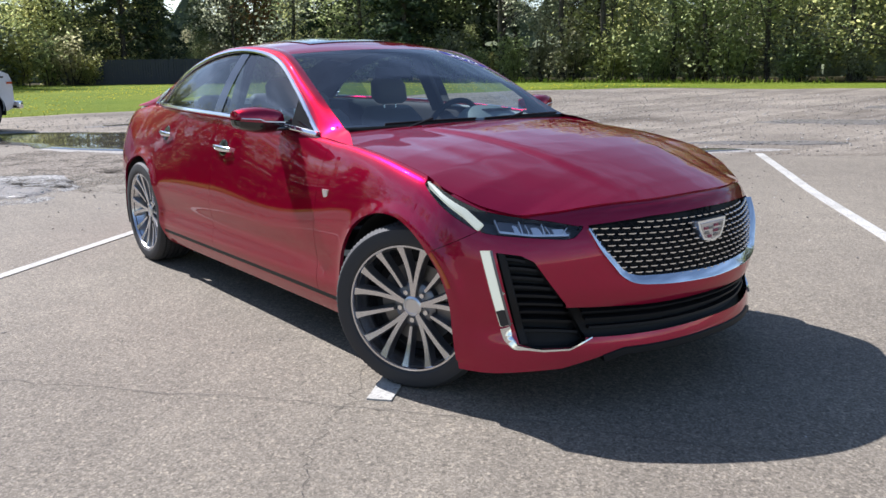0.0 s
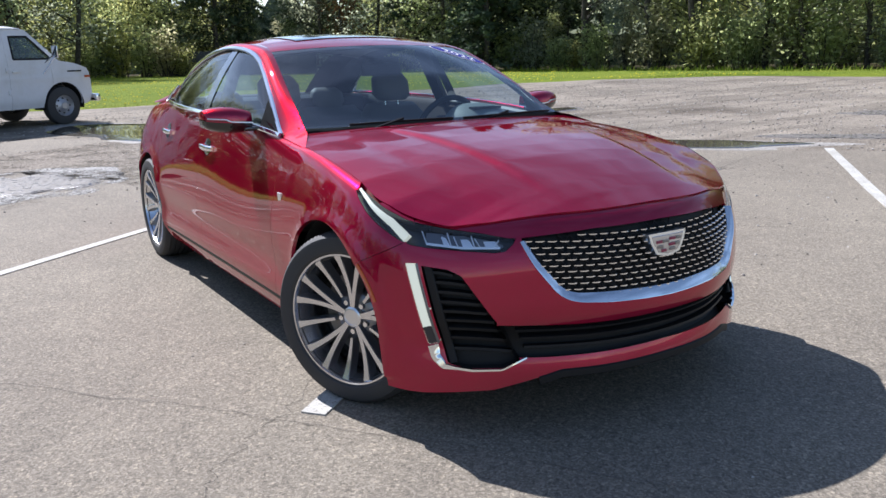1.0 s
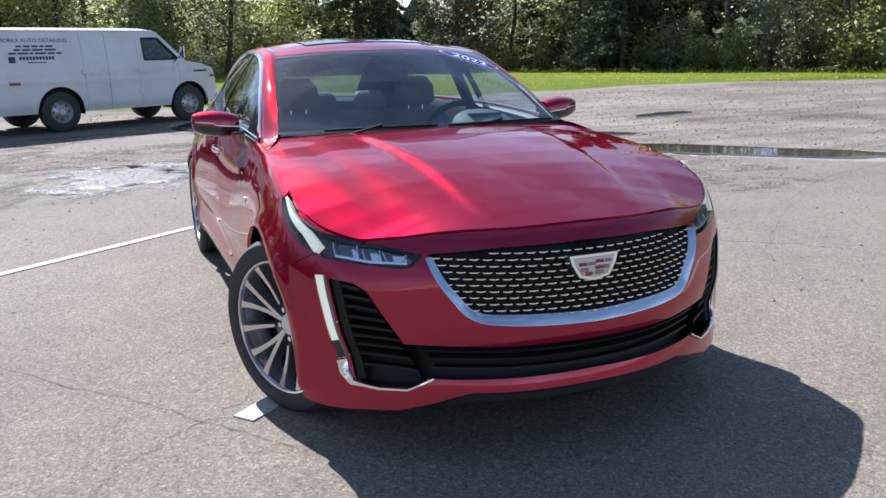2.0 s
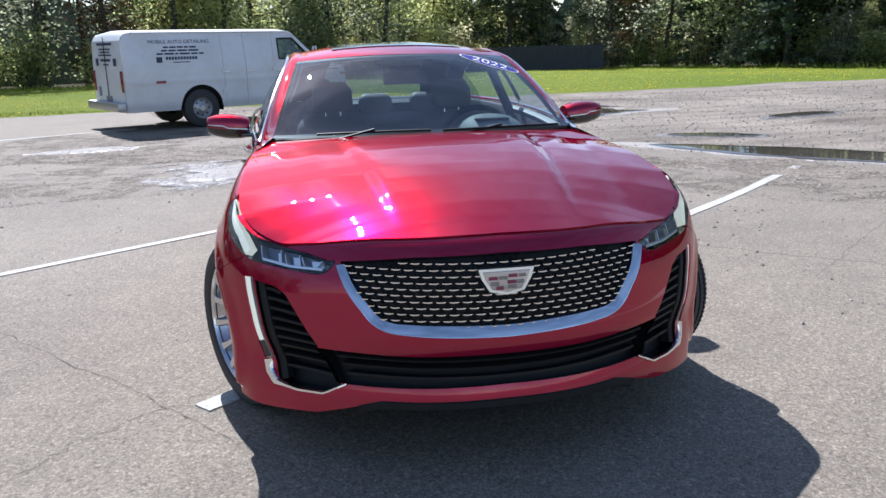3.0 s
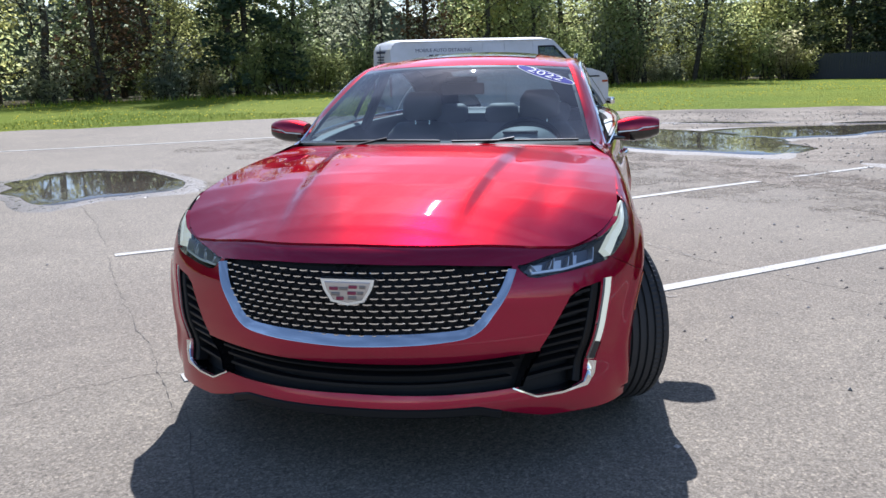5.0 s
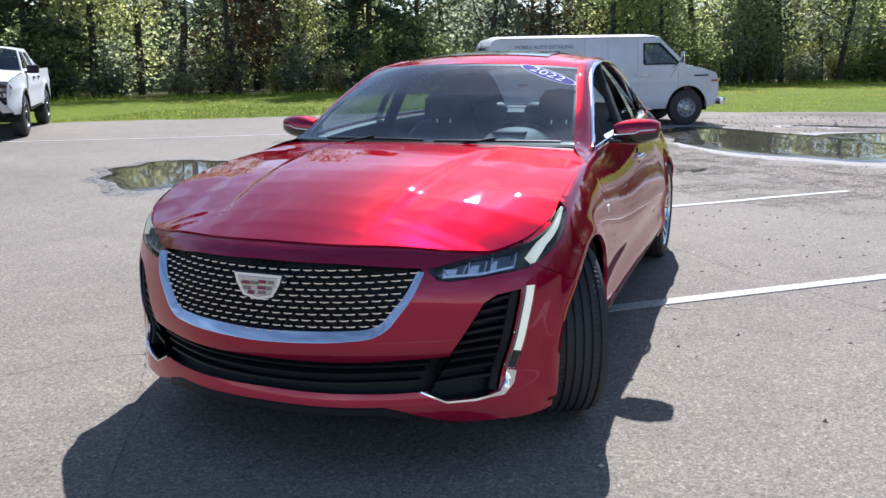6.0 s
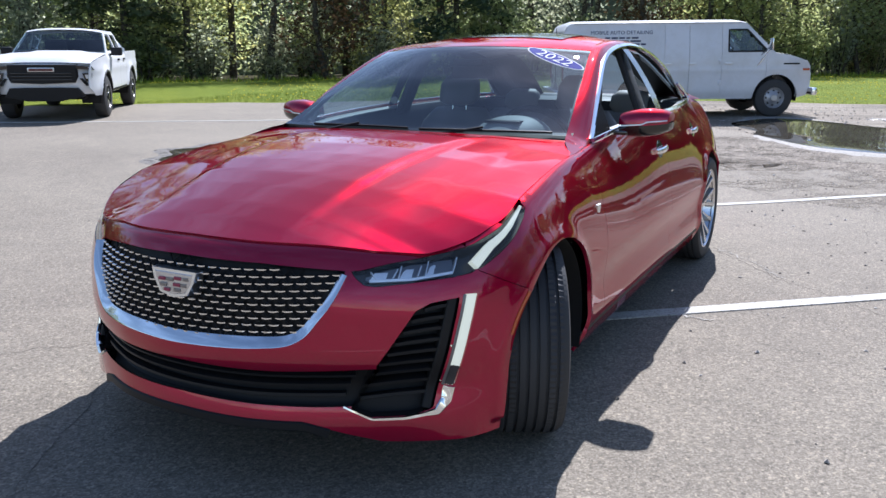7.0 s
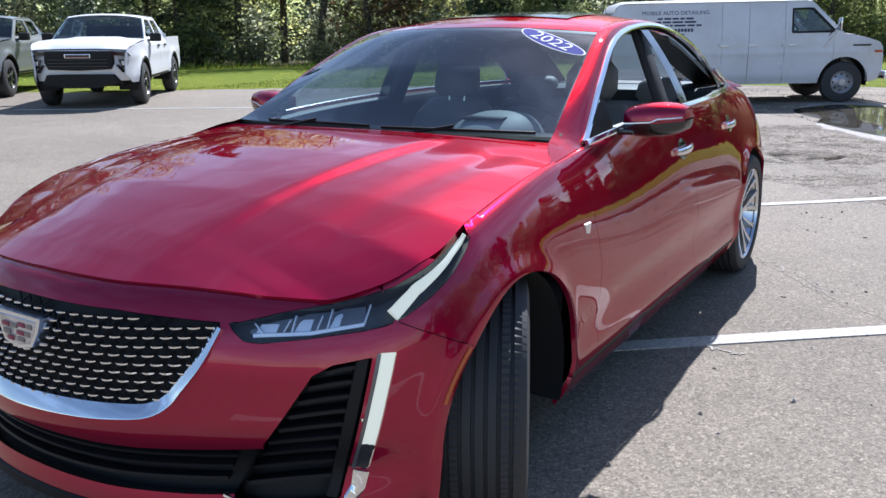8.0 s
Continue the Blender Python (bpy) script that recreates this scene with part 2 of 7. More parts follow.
def strip3(name, path, normals, width, height, material, parent, label=""):
    """A crowned strip along a path in space, with its face turned to the normals."""
    P, N = np.asarray(path, float), np.asarray(normals, float)
    N = np.broadcast_to(N, P.shape)
    T = np.gradient(P, axis=0)
    B = np.cross(N, T)
    B /= np.linalg.norm(B, axis=1, keepdims=True) + 1e-12
    N = np.cross(T, B)
    N /= np.linalg.norm(N, axis=1, keepdims=True) + 1e-12
    w = np.broadcast_to(np.asarray(width, float), (len(P),))
    sec = [(-0.5, -0.003), (-0.5, height * 0.5), (-0.3, height), (0.3, height), (0.5, height * 0.5), (0.5, -0.003)]
    return loft_part(name, [[p + b * a * k + n * c for a, c in sec] for p, n, b, k in zip(P, N, B, w)], material, parent, label, 40.0)


# ---- the red sedan: its skin as one wall round the plan, a hood, a deck and a cabin ----
PLAN = spline([(-0.45, -2.185), (-0.25, -2.265), (0, -2.295), (0.25, -2.265), (0.45, -2.185), (0.62, -2.085), (0.762, -1.977), (0.870, -1.855), (0.928, -1.73), (0.943, -1.55), (0.942, -1.38),
               (0.931, -1.1), (0.926, -0.5), (0.928, 0.3), (0.932, 1.0), (0.934, 1.47), (0.898, 1.8), (0.825, 2.09), (0.71, 2.30), (0.54, 2.41), (0.32, 2.46), (0, 2.48), (-0.32, 2.46)], 2200)
_mid = [i for i in range(1, 2200) if PLAN[i - 1, 0] * PLAN[i, 0] <= 0]
PLAN = PLAN[_mid[0]:_mid[-1]]
PLAN[0, 0] = PLAN[-1, 0] = 0.0
ARC = np.concatenate([[0], np.cumsum(np.linalg.norm(np.diff(PLAN, axis=0), axis=1))])
FRONT = ARC <= np.interp(-1.47, PLAN[:, 1], ARC)
_T = np.gradient(PLAN, ARC, axis=0)
PLAN_N = np.stack([_T[:, 1], -_T[:, 0]], 1)
PLAN_N /= np.linalg.norm(PLAN_N, axis=1, keepdims=True)
PLAN_N[0], PLAN_N[-1] = (0, -1), (0, 1)


def at_y(y):
    return float(np.interp(y, PLAN[:, 1], ARC))


def at_x(x):
    return float(np.interp(x, PLAN[FRONT][:, 0], ARC[FRONT]))


S_END = ARC[-1]


def along(s, pairs):
    """A value that runs smoothly along the skin through (y, value) pairs."""
    a = np.abs(s)
    xs, vs = [at_y(y) for y, _ in pairs], [v for _, v in pairs]
    d = 0.03 + 0.24 * np.clip((a - 1.3) / 0.6, 0, 1) * np.clip((S_END - a) / 0.5, 0, 1)
    return sum(w * np.interp(a + d * k, xs, vs) for k, w in ((-1.0, 0.1), (-0.5, 0.25), (0.0, 0.3), (0.5, 0.25), (1.0, 0.1)))


def hood_z(x, y):
    zc = np.interp(y, [-2.30, -2.19, -2.09, -2.0, -1.87, -1.75, -1.63, -1.516, -1.38, -1.25, -1.12, -1.0, -0.8],
                   [0.730, 0.785, 0.822, 0.850, 0.884, 0.911, 0.934, 0.952, 0.970, 0.982, 0.990, 0.995, 1.0])
    k = np.interp(y, [-2.25, -2.1, -2.02, -1.95, -1.89, -1.77, -1.6, -1.3, -1.036, -0.93, -0.8], [0.31, 0.298, 0.294, 0.270, 0.232, 0.162, 0.108, 0.090, 0.080, 0.052, 0.035])
    return zc - k * np.abs(x) ** 2.2


def inset(s):
    return along(s, [(-2.295, 0.10), (-2.2, 0.085), (-2.0, 0.062), (-1.8, 0.085), (-1.5, 0.105), (-1.04, 0.11), (-0.86, 0.125), (-0.716, 0.138), (-0.4, 0.115), (0.1, 0.098), (0.9, 0.115), (1.4, 0.19), (1.65, 0.235),
                     (1.9, 0.205), (2.15, 0.14), (2.4, 0.085), (2.50, 0.07)])


def plan_at(s, d):
    a = np.abs(s)
    x, y = np.interp(a, ARC, PLAN[:, 0]), np.interp(a, ARC, PLAN[:, 1])
    nx, ny = np.interp(a, ARC, PLAN_N[:, 0]), np.interp(a, ARC, PLAN_N[:, 1])
    return np.sign(s) * (x - nx * d), y - ny * d


def wall_top(s):
    x, y = plan_at(s, inset(s))
    belt = along(s, [(-1.04, 0.936), (-0.716, 0.958), (0.1, 1.012), (0.9, 1.030), (1.65, 1.040), (1.95, 1.020), (2.2, 0.985), (2.40, 0.975), (2.50, 0.98)])
    f = np.clip((np.abs(s) - at_y(-1.10)) / (at_y(-0.98) - at_y(-1.10)), 0, 1)
    return hood_z(x, np.minimum(y, -0.98)) * (1 - f) + belt * f


def wall_foot(s):
    a = np.abs(s)
    return np.interp(a, [0, 0.42, 0.545, 0.66, 0.9, at_y(-1.2), at_y(1.2), at_y(1.8), S_END], [0.250, 0.243, 0.208, 0.178, 0.163, 0.18, 0.19, 0.24, 0.26])


def wall_depth(s, z):
    reach = along(s, [(-2.295, 0.17), (-2.0, 0.19), (-1.6, 0.26), (-1.0, 0.34), (-0.4, 0.48), (1.4, 0.48), (2.56, 0.2)])
    bend = along(s, [(-1.6, 1.75), (-1.0, 1.5), (-0.4, 1.2), (1.5, 1.2), (2.2, 1.6)])
    u = np.clip(1 - (wall_top(s) - z) / reach, 0, 1)
    d = inset(s) * (1 - (1 - u**bend) ** (1 / bend))
    side = along(s, [(-1.9, 0), (-1.5, 1), (2.0, 1), (2.4, 0)])
    d = d + side * 0.055 * np.clip((0.34 - z) / 0.16, 0, 1) ** 1.6
    doors = along(s, [(-1.15, 0), (-0.7, 1), (1.0, 1), (1.25, 0)])
    # hollow above the sill, whose lower half faces upwards
    d = d + doors * 0.020 * np.exp(-((z - 0.42) / 0.075) ** 2)
    # nose: fullest at bumper height, drawn in under the lamps and towards the lip
    nose = along(s, [(-2.295, 1), (-2.0, 1), (-1.75, 0)])
    d = d + nose * (0.018 * np.clip((z - 0.47) / 0.25, 0, 1) + 0.02 * np.exp(-((z - 0.34) / 0.06) ** 2))
    # flared arch edges
    for yc in (-1.4735, 1.4735):
        r = np.hypot(np.abs(s) - at_y(yc), z - 0.34)
        d = d - 0.012 * np.exp(-((r - 0.375) / 0.035) ** 2) * (z > 0.2)
    return d


def wall(s, z):
    x, y = plan_at(s, wall_depth(s, z))
    return np.stack([x, y, z + 0 * x], -1)


def sz(pairs):
    """(x, z) of the nose to (s, z) of the wall."""
    return np.array([(at_x(x), z) for x, z in pairs])


def dense(poly, n=8, closed=True):
    p = np.asarray(poly, float)
    q = np.roll(p, -1, 0) if closed else p[1:]
    p = p if closed else p[:-1]
    r = [a + (b - a) * t for a, b in zip(p, q) for t in np.linspace(0, 1, n, endpoint=False)]
    return np.array(r + [r[0] if closed else q[-1]])


def mirrored(p):
    return p * np.array([-1, 1])


GRILLE_SIDE = spline([(0.557, 0.692), (0.515, 0.622), (0.468, 0.566), (0.434, 0.527), (0.388, 0.503), (0.30, 0.494), (0.15, 0.488), (0, 0.484)], 40)
_top = np.array([(0.560, 0.702), (0.30, 0.722), (0, 0.728)])
GRILLE = np.vstack([_top[:1], GRILLE_SIDE, mirrored(GRILLE_SIDE[::-1])[1:], mirrored(_top), _top[1:2]])
LAMP = np.array([(0.578, 0.703), (0.605, 0.702), (0.70, 0.719), (0.82, 0.733), (0.90, 0.745), (0.975, 0.761), (1.12, 0.811), (1.25, 0.850), (1.285, 0.862),
                 (1.225, 0.820), (1.09, 0.748), (1.02, 0.712), (0.985, 0.695), (0.94, 0.681), (0.89, 0.674), (0.76, 0.664), (0.65, 0.657), (0.615, 0.662), (0.588, 0.686)])
LAMP = dense(LAMP, 6)[:-1]
LAMP[:, 1] = np.minimum(LAMP[:, 1], wall_top(LAMP[:, 0]) - 0.002)
INTAKE = np.array([(0.902, 0.614), (0.812, 0.603), (0.765, 0.581), (0.640, 0.409), (0.575, 0.300), (0.568, 0.285), (0.63, 0.258), (0.75, 0.258), (0.815, 0.275), (0.836, 0.345)])
DRL = np.array([(0.960, 0.621), (0.917, 0.622), (0.846, 0.343), (0.886, 0.337)])
LOWER = np.array([(0, 0.404), (0.36, 0.402), (0.655, 0.409), (0.585, 0.292), (0.45, 0.290), (0, 0.298)])
LOWER = np.vstack([LOWER, mirrored(LOWER[::-1])])
ARCH_R = 0.372


def arch_reach(yc):
    """Middle of the opening along the skin, and how far it goes to the front and to the rear."""
    return (at_y(yc) + 0.012, 0.345, 0.392) if yc < 0 else (at_y(yc), ARCH_R, ARCH_R)


def in_arch(a, z, yc):
    c, fore, aft = arch_reach(yc)
    d = a - c
    h = np.sqrt(np.clip(1 - (np.clip(z - 0.34, 0, None) / ARCH_R) ** 2, 0, 1))
    low = np.clip(0.34 - z, 0, None) * 0.14
    return (z < 0.34 + ARCH_R) & (d > -(fore * h + low)) & (d < aft * h - low)


def arch(yc, n=60):
    c, fore, aft = arch_reach(yc)
    a = np.linspace(0, math.pi, n)
    top = np.stack([c + np.where(np.cos(a) < 0, fore, aft) * np.cos(a), 0.34 + ARCH_R * np.sin(a)], 1)
    return np.vstack([[(c + aft - 0.028, 0.14)], top, [(c - fore - 0.028, 0.14)]])


SEAM = np.array([(at_x(0.832), 0.700), (at_y(-1.735), 0.612)])
DOORS = [at_y(-0.86), at_y(0.31), at_y(1.24)]
ROCKER_Z = 0.275


def wall_label(s, z):
    a, side = np.abs(s), (s > 0).astype(int)
    lab = np.zeros(s.shape, int)
    seam = np.interp(a, SEAM[:, 0], SEAM[:, 1], left=9.0)
    fender = (z > seam) | (a > at_y(-1.47))
    lab = np.where(fender, 1 + side, lab)
    door_zone = (z > ROCKER_Z)
    lab = np.where((a > DOORS[0]) & door_zone, 3 + side, lab)
    lab = np.where((a > DOORS[1]) & door_zone, 5 + side, lab)
    lab = np.where((z < ROCKER_Z) & (a > at_y(-1.2)), 9 + side, lab)
    lab = np.where(a > DOORS[2], 7 + side, lab)
    lab = np.where((a > at_y(1.85)) & (z < 0.72) | (a > at_y(2.35)), 11, lab)
    for poly in (GRILLE, LOWER):
        lab = np.where(inside(poly, s, z), -1, lab)
    for poly in (LAMP, INTAKE, DRL):
        lab = np.where(inside(poly, a, z), -1, lab)
    for yc in (-1.4735, 1.4735):
        lab = np.where(in_arch(a, z, yc), -1, lab)
    return lab


half = np.concatenate([np.linspace(0, at_y(-1.70), 120, endpoint=False), np.linspace(at_y(-1.70), at_y(2.0), 190, endpoint=False), np.linspace(at_y(2.0), S_END, 30)])
half = np.unique(np.concatenate([half, DOORS]))
S_LINES = np.concatenate([-half[::-1][:-1], half])
V01 = np.linspace(0, 1, 64)
S_GRID = np.repeat(S_LINES[:, None], len(V01), 1)
Z_GRID = wall_foot(S_LINES)[:, None] + V01[None, :] * (wall_top(S_LINES) - wall_foot(S_LINES))[:, None]
LINES = [dense(GRILLE), dense(LOWER)]
for poly in (LAMP, INTAKE, DRL):
    LINES += [dense(poly), mirrored(dense(poly))]
for yc in (-1.4735, 1.4735):
    LINES += [arch(yc), arch(yc) * np.array([-1, 1])]
for sgn in (1, -1):
    LINES += [SEAM * np.array([sgn, 1])]
    LINES += [np.array([(sgn * d, 0.0), (sgn * d, 1.2)]) for d in DOORS]
    LINES += [np.array([(sgn * at_y(-1.2), ROCKER_Z), (sgn * DOORS[2], ROCKER_Z)])]

sedan = thing("sedan", "glossy red four-door luxury sedan, front wheels turned, parked on asphalt", "car")
SKIN = panels(S_GRID, Z_GRID, wall, wall_label, LINES, 0.03)
bumper = panel_part("front_bumper", SKIN[0], PAINT, sedan)
fenders = [panel_part("fender", SKIN[k], PAINT, sedan) for k in (1, 2)]
front_doors = [panel_part("front_door", SKIN[k], PAINT, sedan) for k in (3, 4)]
rear_doors = [panel_part("rear_door", SKIN[k], PAINT, sedan) for k in (5, 6)]
quarters = [panel_part("quarter_panel", SKIN[k], PAINT, sedan) for k in (7, 8)]
rockers = [panel_part("rocker_panel", SKIN[k], PAINT, sedan) for k in (9, 10)]
rear_bumper = panel_part("rear_bumper", SKIN[11], PAINT, sedan)

for sgn in (1, -1):
    s_ = sgn * np.linspace(at_y(-1.06), at_y(1.06), 70)
    zs = np.full(70, ROCKER_Z - 0.004)
    P_ = wall(s_, zs)
    strip3("sill_strip", P_ - np.array([sgn * 0.004, 0, 0]), np.array([sgn, 0, -0.15]), 0.026, 0.006, BLACK, rockers[0 if sgn < 0 else 1], "black strip between door and sill")

# hood: plan laid between the nose edge, the fender edges and the cowl
HOOD_CORNER = at_x(0.60)
HOOD_REAR = at_y(-1.035)


def edge_xy(s):
    x, y = plan_at(s, inset(s) + 0.0015)
    return np.stack([x, y], -1)


def cowl_xy(a):
    x = 0.735 * a
    return np.stack([x, -0.915 + 0.070 * a**2], -1)


def hood_point(a, b):
    """a: -1..1 across; b: 0 at the nose .. 1 at the cowl."""
    sgn = np.sign(a) + (a == 0)
    front = edge_xy(a * HOOD_CORNER)
    rear = cowl_xy(a)
    side = edge_xy(sgn * (HOOD_CORNER + b * (HOOD_REAR - HOOD_CORNER)))
    # beyond the fender the edge runs in to the corner of the windscreen
    f = np.clip((b - 0.86) / 0.14, 0, 1)[..., None] if np.ndim(b) else max(0.0, (b - 0.86) / 0.14)
    side = edge_xy(sgn * (HOOD_CORNER + np.minimum(b / 0.93, 1) * (HOOD_REAR - HOOD_CORNER)))
    end = np.stack([sgn * 0.735, np.full(np.shape(a), -0.845)], -1)
    g = np.clip((b - 0.93) / 0.07, 0, 1)[..., None]
    side = side * (1 - g) + end * g
    w = np.abs(a)[..., None]
    bb = b[..., None]
    c00, c01 = edge_xy(sgn * HOOD_CORNER), np.stack([sgn * 0.735, np.full(np.shape(a), -0.845)], -1)
    mid_f, mid_r = edge_xy(0 * a), cowl_xy(0 * a)
    core = mid_f * (1 - bb) + mid_r * bb
    xy = (front * (1 - bb) + rear * bb) + (core * (1 - w) + side * w) - ((mid_f * (1 - w) + c00 * w) * (1 - bb) + (mid_r * (1 - w) + c01 * w) * bb)
    x, y = xy[..., 0], xy[..., 1]
    z = hood_z(x, y)
    # raised centre between two creases that run in towards the nose
    xr = 0.36 + 0.10 * (y + 1.6)
    fade = np.clip((y + 2.12) / 0.35, 0, 1) * np.clip((-0.95 - y) / 0.12, 0, 1)
    z = z + fade * 0.013 / (1 + np.exp((np.abs(x) - xr) / 0.009))
    z = z - 0.004 * np.exp(-((np.abs(x) - 0.60 - 0.10 * (y + 1.6)) / 0.06) ** 2) * fade
    return np.stack([x, y, z], -1)


_a, _b = np.linspace(-1, 1, 121), np.linspace(0, 1, 90)
HOOD = panels(_a, _b, hood_point, lambda u, v: np.zeros(u.shape, int), [], 0.0, 0.02, 0.002)
hood = panel_part("hood", HOOD[0], PAINT, sedan)

# cabin frame: window line, roof edge and belt
WIN_TOP = spline([(0.818, -1.04, 0.938), (0.797, -0.80, 0.955), (0.787, -0.716, 0.962), (0.715, -0.40, 1.150), (0.642, -0.06, 1.308), (0.616, 0.357, 1.366),
                  (0.616, 0.80, 1.340), (0.632, 1.20, 1.245), (0.668, 1.649, 1.042), (0.722, 1.95, 1.018)], 160)
SEAL = spline([(0.812, -1.035, 0.942), (0.745, -0.90, 0.985), (0.722, -0.822, 0.998), (0.655, -0.47, 1.170), (0.577, -0.09, 1.338), (0.545, 0.10, 1.372),
               (0.530, 0.40, 1.392), (0.530, 0.80, 1.378), (0.545, 1.20, 1.305), (0.590, 1.60, 1.160), (0.650, 1.95, 1.024)], 160)


def frame_strip(sgn):
    rings = []
    for i, (p, q) in enumerate(zip(WIN_TOP, SEAL)):
        row = []
        swell = min(1.0, max(0.0, (i - 14) / 14))
        for t in np.linspace(0, 1, 9):
            c = p * (1 - t) + q * t
            up = np.array([0.6, -0.15, 0.8])
            c = c + up * 0.014 * swell * 4 * t * (1 - t)
            row.append((sgn * c[0], c[1], c[2]))
        rings.append(row if sgn > 0 else row[::-1])
    loft_part("rail_lining", [[np.array(c) - np.array([sgn * 0.014, 0, 0.018]) for c in r][::-1] for r in rings[18:]], CABIN, sedan, close_u=False, caps=False)
    return loft_part("roof_rail", rings, PAINT, sedan, close_u=False, caps=False)


for sgn in (1, -1):
    frame_strip(sgn)


def top_rows(y0, y1, n, rise, bow):
    """Cross rows between the two roof edges: u across, arched by rise and bowed forward or back."""
    ys = SEAL[:, 1]
    rows = []
    for y in np.linspace(y0, y1, n):
        x, z = np.interp(y, ys, SEAL[:, 0]), np.interp(y, ys, SEAL[:, 2])
        u = np.linspace(-1, 1, 33)
        rows.append(np.stack([x * u, y + bow(y) * (1 - u**2), z + rise(y) * (1 - np.abs(u) ** 2.2)], 1))
    return rows


def roof_rise(y):
    return float(np.interp(y, [-0.822, -0.45, -0.09, 0.15, 0.5, 0.9, 1.2, 1.95], [0.0, 0.035, 0.024, 0.042, 0.047, 0.046, 0.05, 0.04]))


def roof_bow(y):
    return float(np.interp(y, [-0.822, -0.09, 0.25, 0.8, 1.1, 1.95], [-0.075, -0.15, 0.0, 0.0, 0.06, 0.10]))


WS = top_rows(-0.822, -0.09, 30, roof_rise, roof_bow)
loft_part("windshield", [list(r) for r in WS], GLASS, sedan, "large clear windshield glass", close_u=False, caps=False)
loft_part("roof", [list(r) for r in top_rows(-0.086, 1.10, 40, roof_rise, roof_bow)], PAINT, sedan, close_u=False, caps=False)
loft_part("rear_window", [list(r) for r in top_rows(1.10, 1.93, 24, roof_rise, roof_bow)], GLASS_DARK, sedan, close_u=False, caps=False)
SUNROOF = [[p + np.array([0, 0, 0.004]) for p in r[5:28]] for r in top_rows(0.10, 0.95, 22, roof_rise, roof_bow)]
loft_part("sunroof", SUNROOF, BLACK_GLOSS, sedan, "black glass sunroof panel", close_u=False, caps=False)

# side glass between belt and window line
BELT = spline([(0.787, -0.716, 0.962), (0.806, -0.45, 0.986), (0.828, 0.10, 1.014), (0.818, 0.80, 1.031), (0.745, 1.35, 1.040), (0.668, 1.649, 1.042)], 120)
UPPER = np.array([[np.interp(y, WIN_TOP[:, 1], WIN_TOP[:, k]) for k in range(3)] for y in BELT[:, 1]])


def side_glass(name, y0, y1, material, sgn, label="", proud=0.0):
    ys = np.linspace(y0, y1, 26)
    rows = []
    for y in ys:
        lo = np.array([np.interp(y, BELT[:, 1], BELT[:, k]) for k in range(3)])
        hi = np.array([np.interp(y, BELT[:, 1], UPPER[:, k]) for k in range(3)])
        row = []
        for t in np.linspace(0, 1, 9):
            c = lo * (1 - t) + hi * t
            row.append((sgn * (c[0] + 0.018 * 4 * t * (1 - t) - 0.012 + proud), c[1], c[2]))
        rows.append(row if sgn > 0 else row[::-1])
    return loft_part(name, rows, material, sedan, label, close_u=False, caps=False)


for sgn in (1, -1):
    if sgn < 0:                                   # both are wound down on the driver's side
        side_glass("front_side_window", -0.68, 0.315, GLASS, sgn)
        side_glass("rear_side_window", 0.39, 1.18, GLASS_DARK, sgn)
    side_glass("pillar_trim", 0.30, 0.40, BLACK_GLOSS, sgn, "gloss black door pillar trim", 0.005)
    side_glass("quarter_window", 1.20, 1.63, GLASS_DARK, sgn)
    flip = np.array([sgn, 1, 1])
    m = (WIN_TOP[:, 1] > -0.72) & (WIN_TOP[:, 1] < 1.66)
    strip3("window_trim", WIN_TOP[m] * flip, np.array([sgn * 0.75, 0, 0.66]), np.interp(WIN_TOP[m][:, 1], [-0.72, 1.25, 1.50, 1.66], [0.024, 0.026, 0.040, 0.075]), 0.010, CHROME, sedan, "bright chrome window surround")
    strip3("belt_trim", (BELT + np.array([0.012, 0, 0.006])) * flip, np.array([sgn * 0.85, 0, 0.5]), 0.022, 0.009, CHROME, sedan, "bright chrome belt strip")

    tip = spline([(0.664, 1.44, 1.140), (0.686, 1.53, 1.092), (0.704, 1.585, 1.050), (0.718, 1.57, 1.034)], 14)
    strip3("trim_tip", tip * flip, np.array([sgn * 0.9, 0.15, 0.4]), np.interp(np.linspace(0, 1, 14), [0, 0.5, 1], [0.012, 0.034, 0.030]), 0.013, CHROME, sedan, "thick chrome tip of the window surround")

# rear deck, only its edge shows
DECK = []
for t in np.linspace(0, 1, 14):
    s = at_y(1.97) + t * (at_y(2.45) - at_y(1.97))
    x, y = plan_at(s, inset(s))
    u = np.linspace(-1, 1, 25)
    DECK.append(np.stack([x * u, y + 0.06 * (1 - u**2), float(wall_top(np.array(s))) + 0.015 * (1 - np.abs(u) ** 2.4)], 1))
loft_part("trunk_lid", [list(r) for r in DECK], PAINT, sedan, close_u=False, caps=False)

# under-body and wheel wells
bm = bmesh.new()
box(bm, 0, 0.25, 0.24, 1.36, 4.0, 0.06, 0.02)
box(bm, 0, 0.0, 0.22, 1.70, 2.0, 0.05, 0.02)
part("underbody", bm, LINER, sedan)
bm = bmesh.new()
box(bm, 0, -1.45, 0.52, 0.96, 0.95, 0.46, 0.05)
part("engine_bay", bm, LINER, sedan)
for sgn in (1, -1):
    for yc in (-1.4735, 1.4735):
        rings = []
        for a in np.linspace(-0.35, math.pi + 0.35, 28):
            c, s = math.cos(a), math.sin(a)
            k = 0.90 if (c < 0 and yc < 0) else 1.0
            rings.append([(sgn * xx, yc + rr * c * k, 0.34 + rr * s) for xx, rr in ((0.868 if k < 1 else 0.905, ARCH_R + 0.004), (0.85, 0.385), (0.60, 0.385), (0.55, 0.30))])
        loft_part("wheel_liner", rings, LINER, sedan, close_u=False, caps=False)


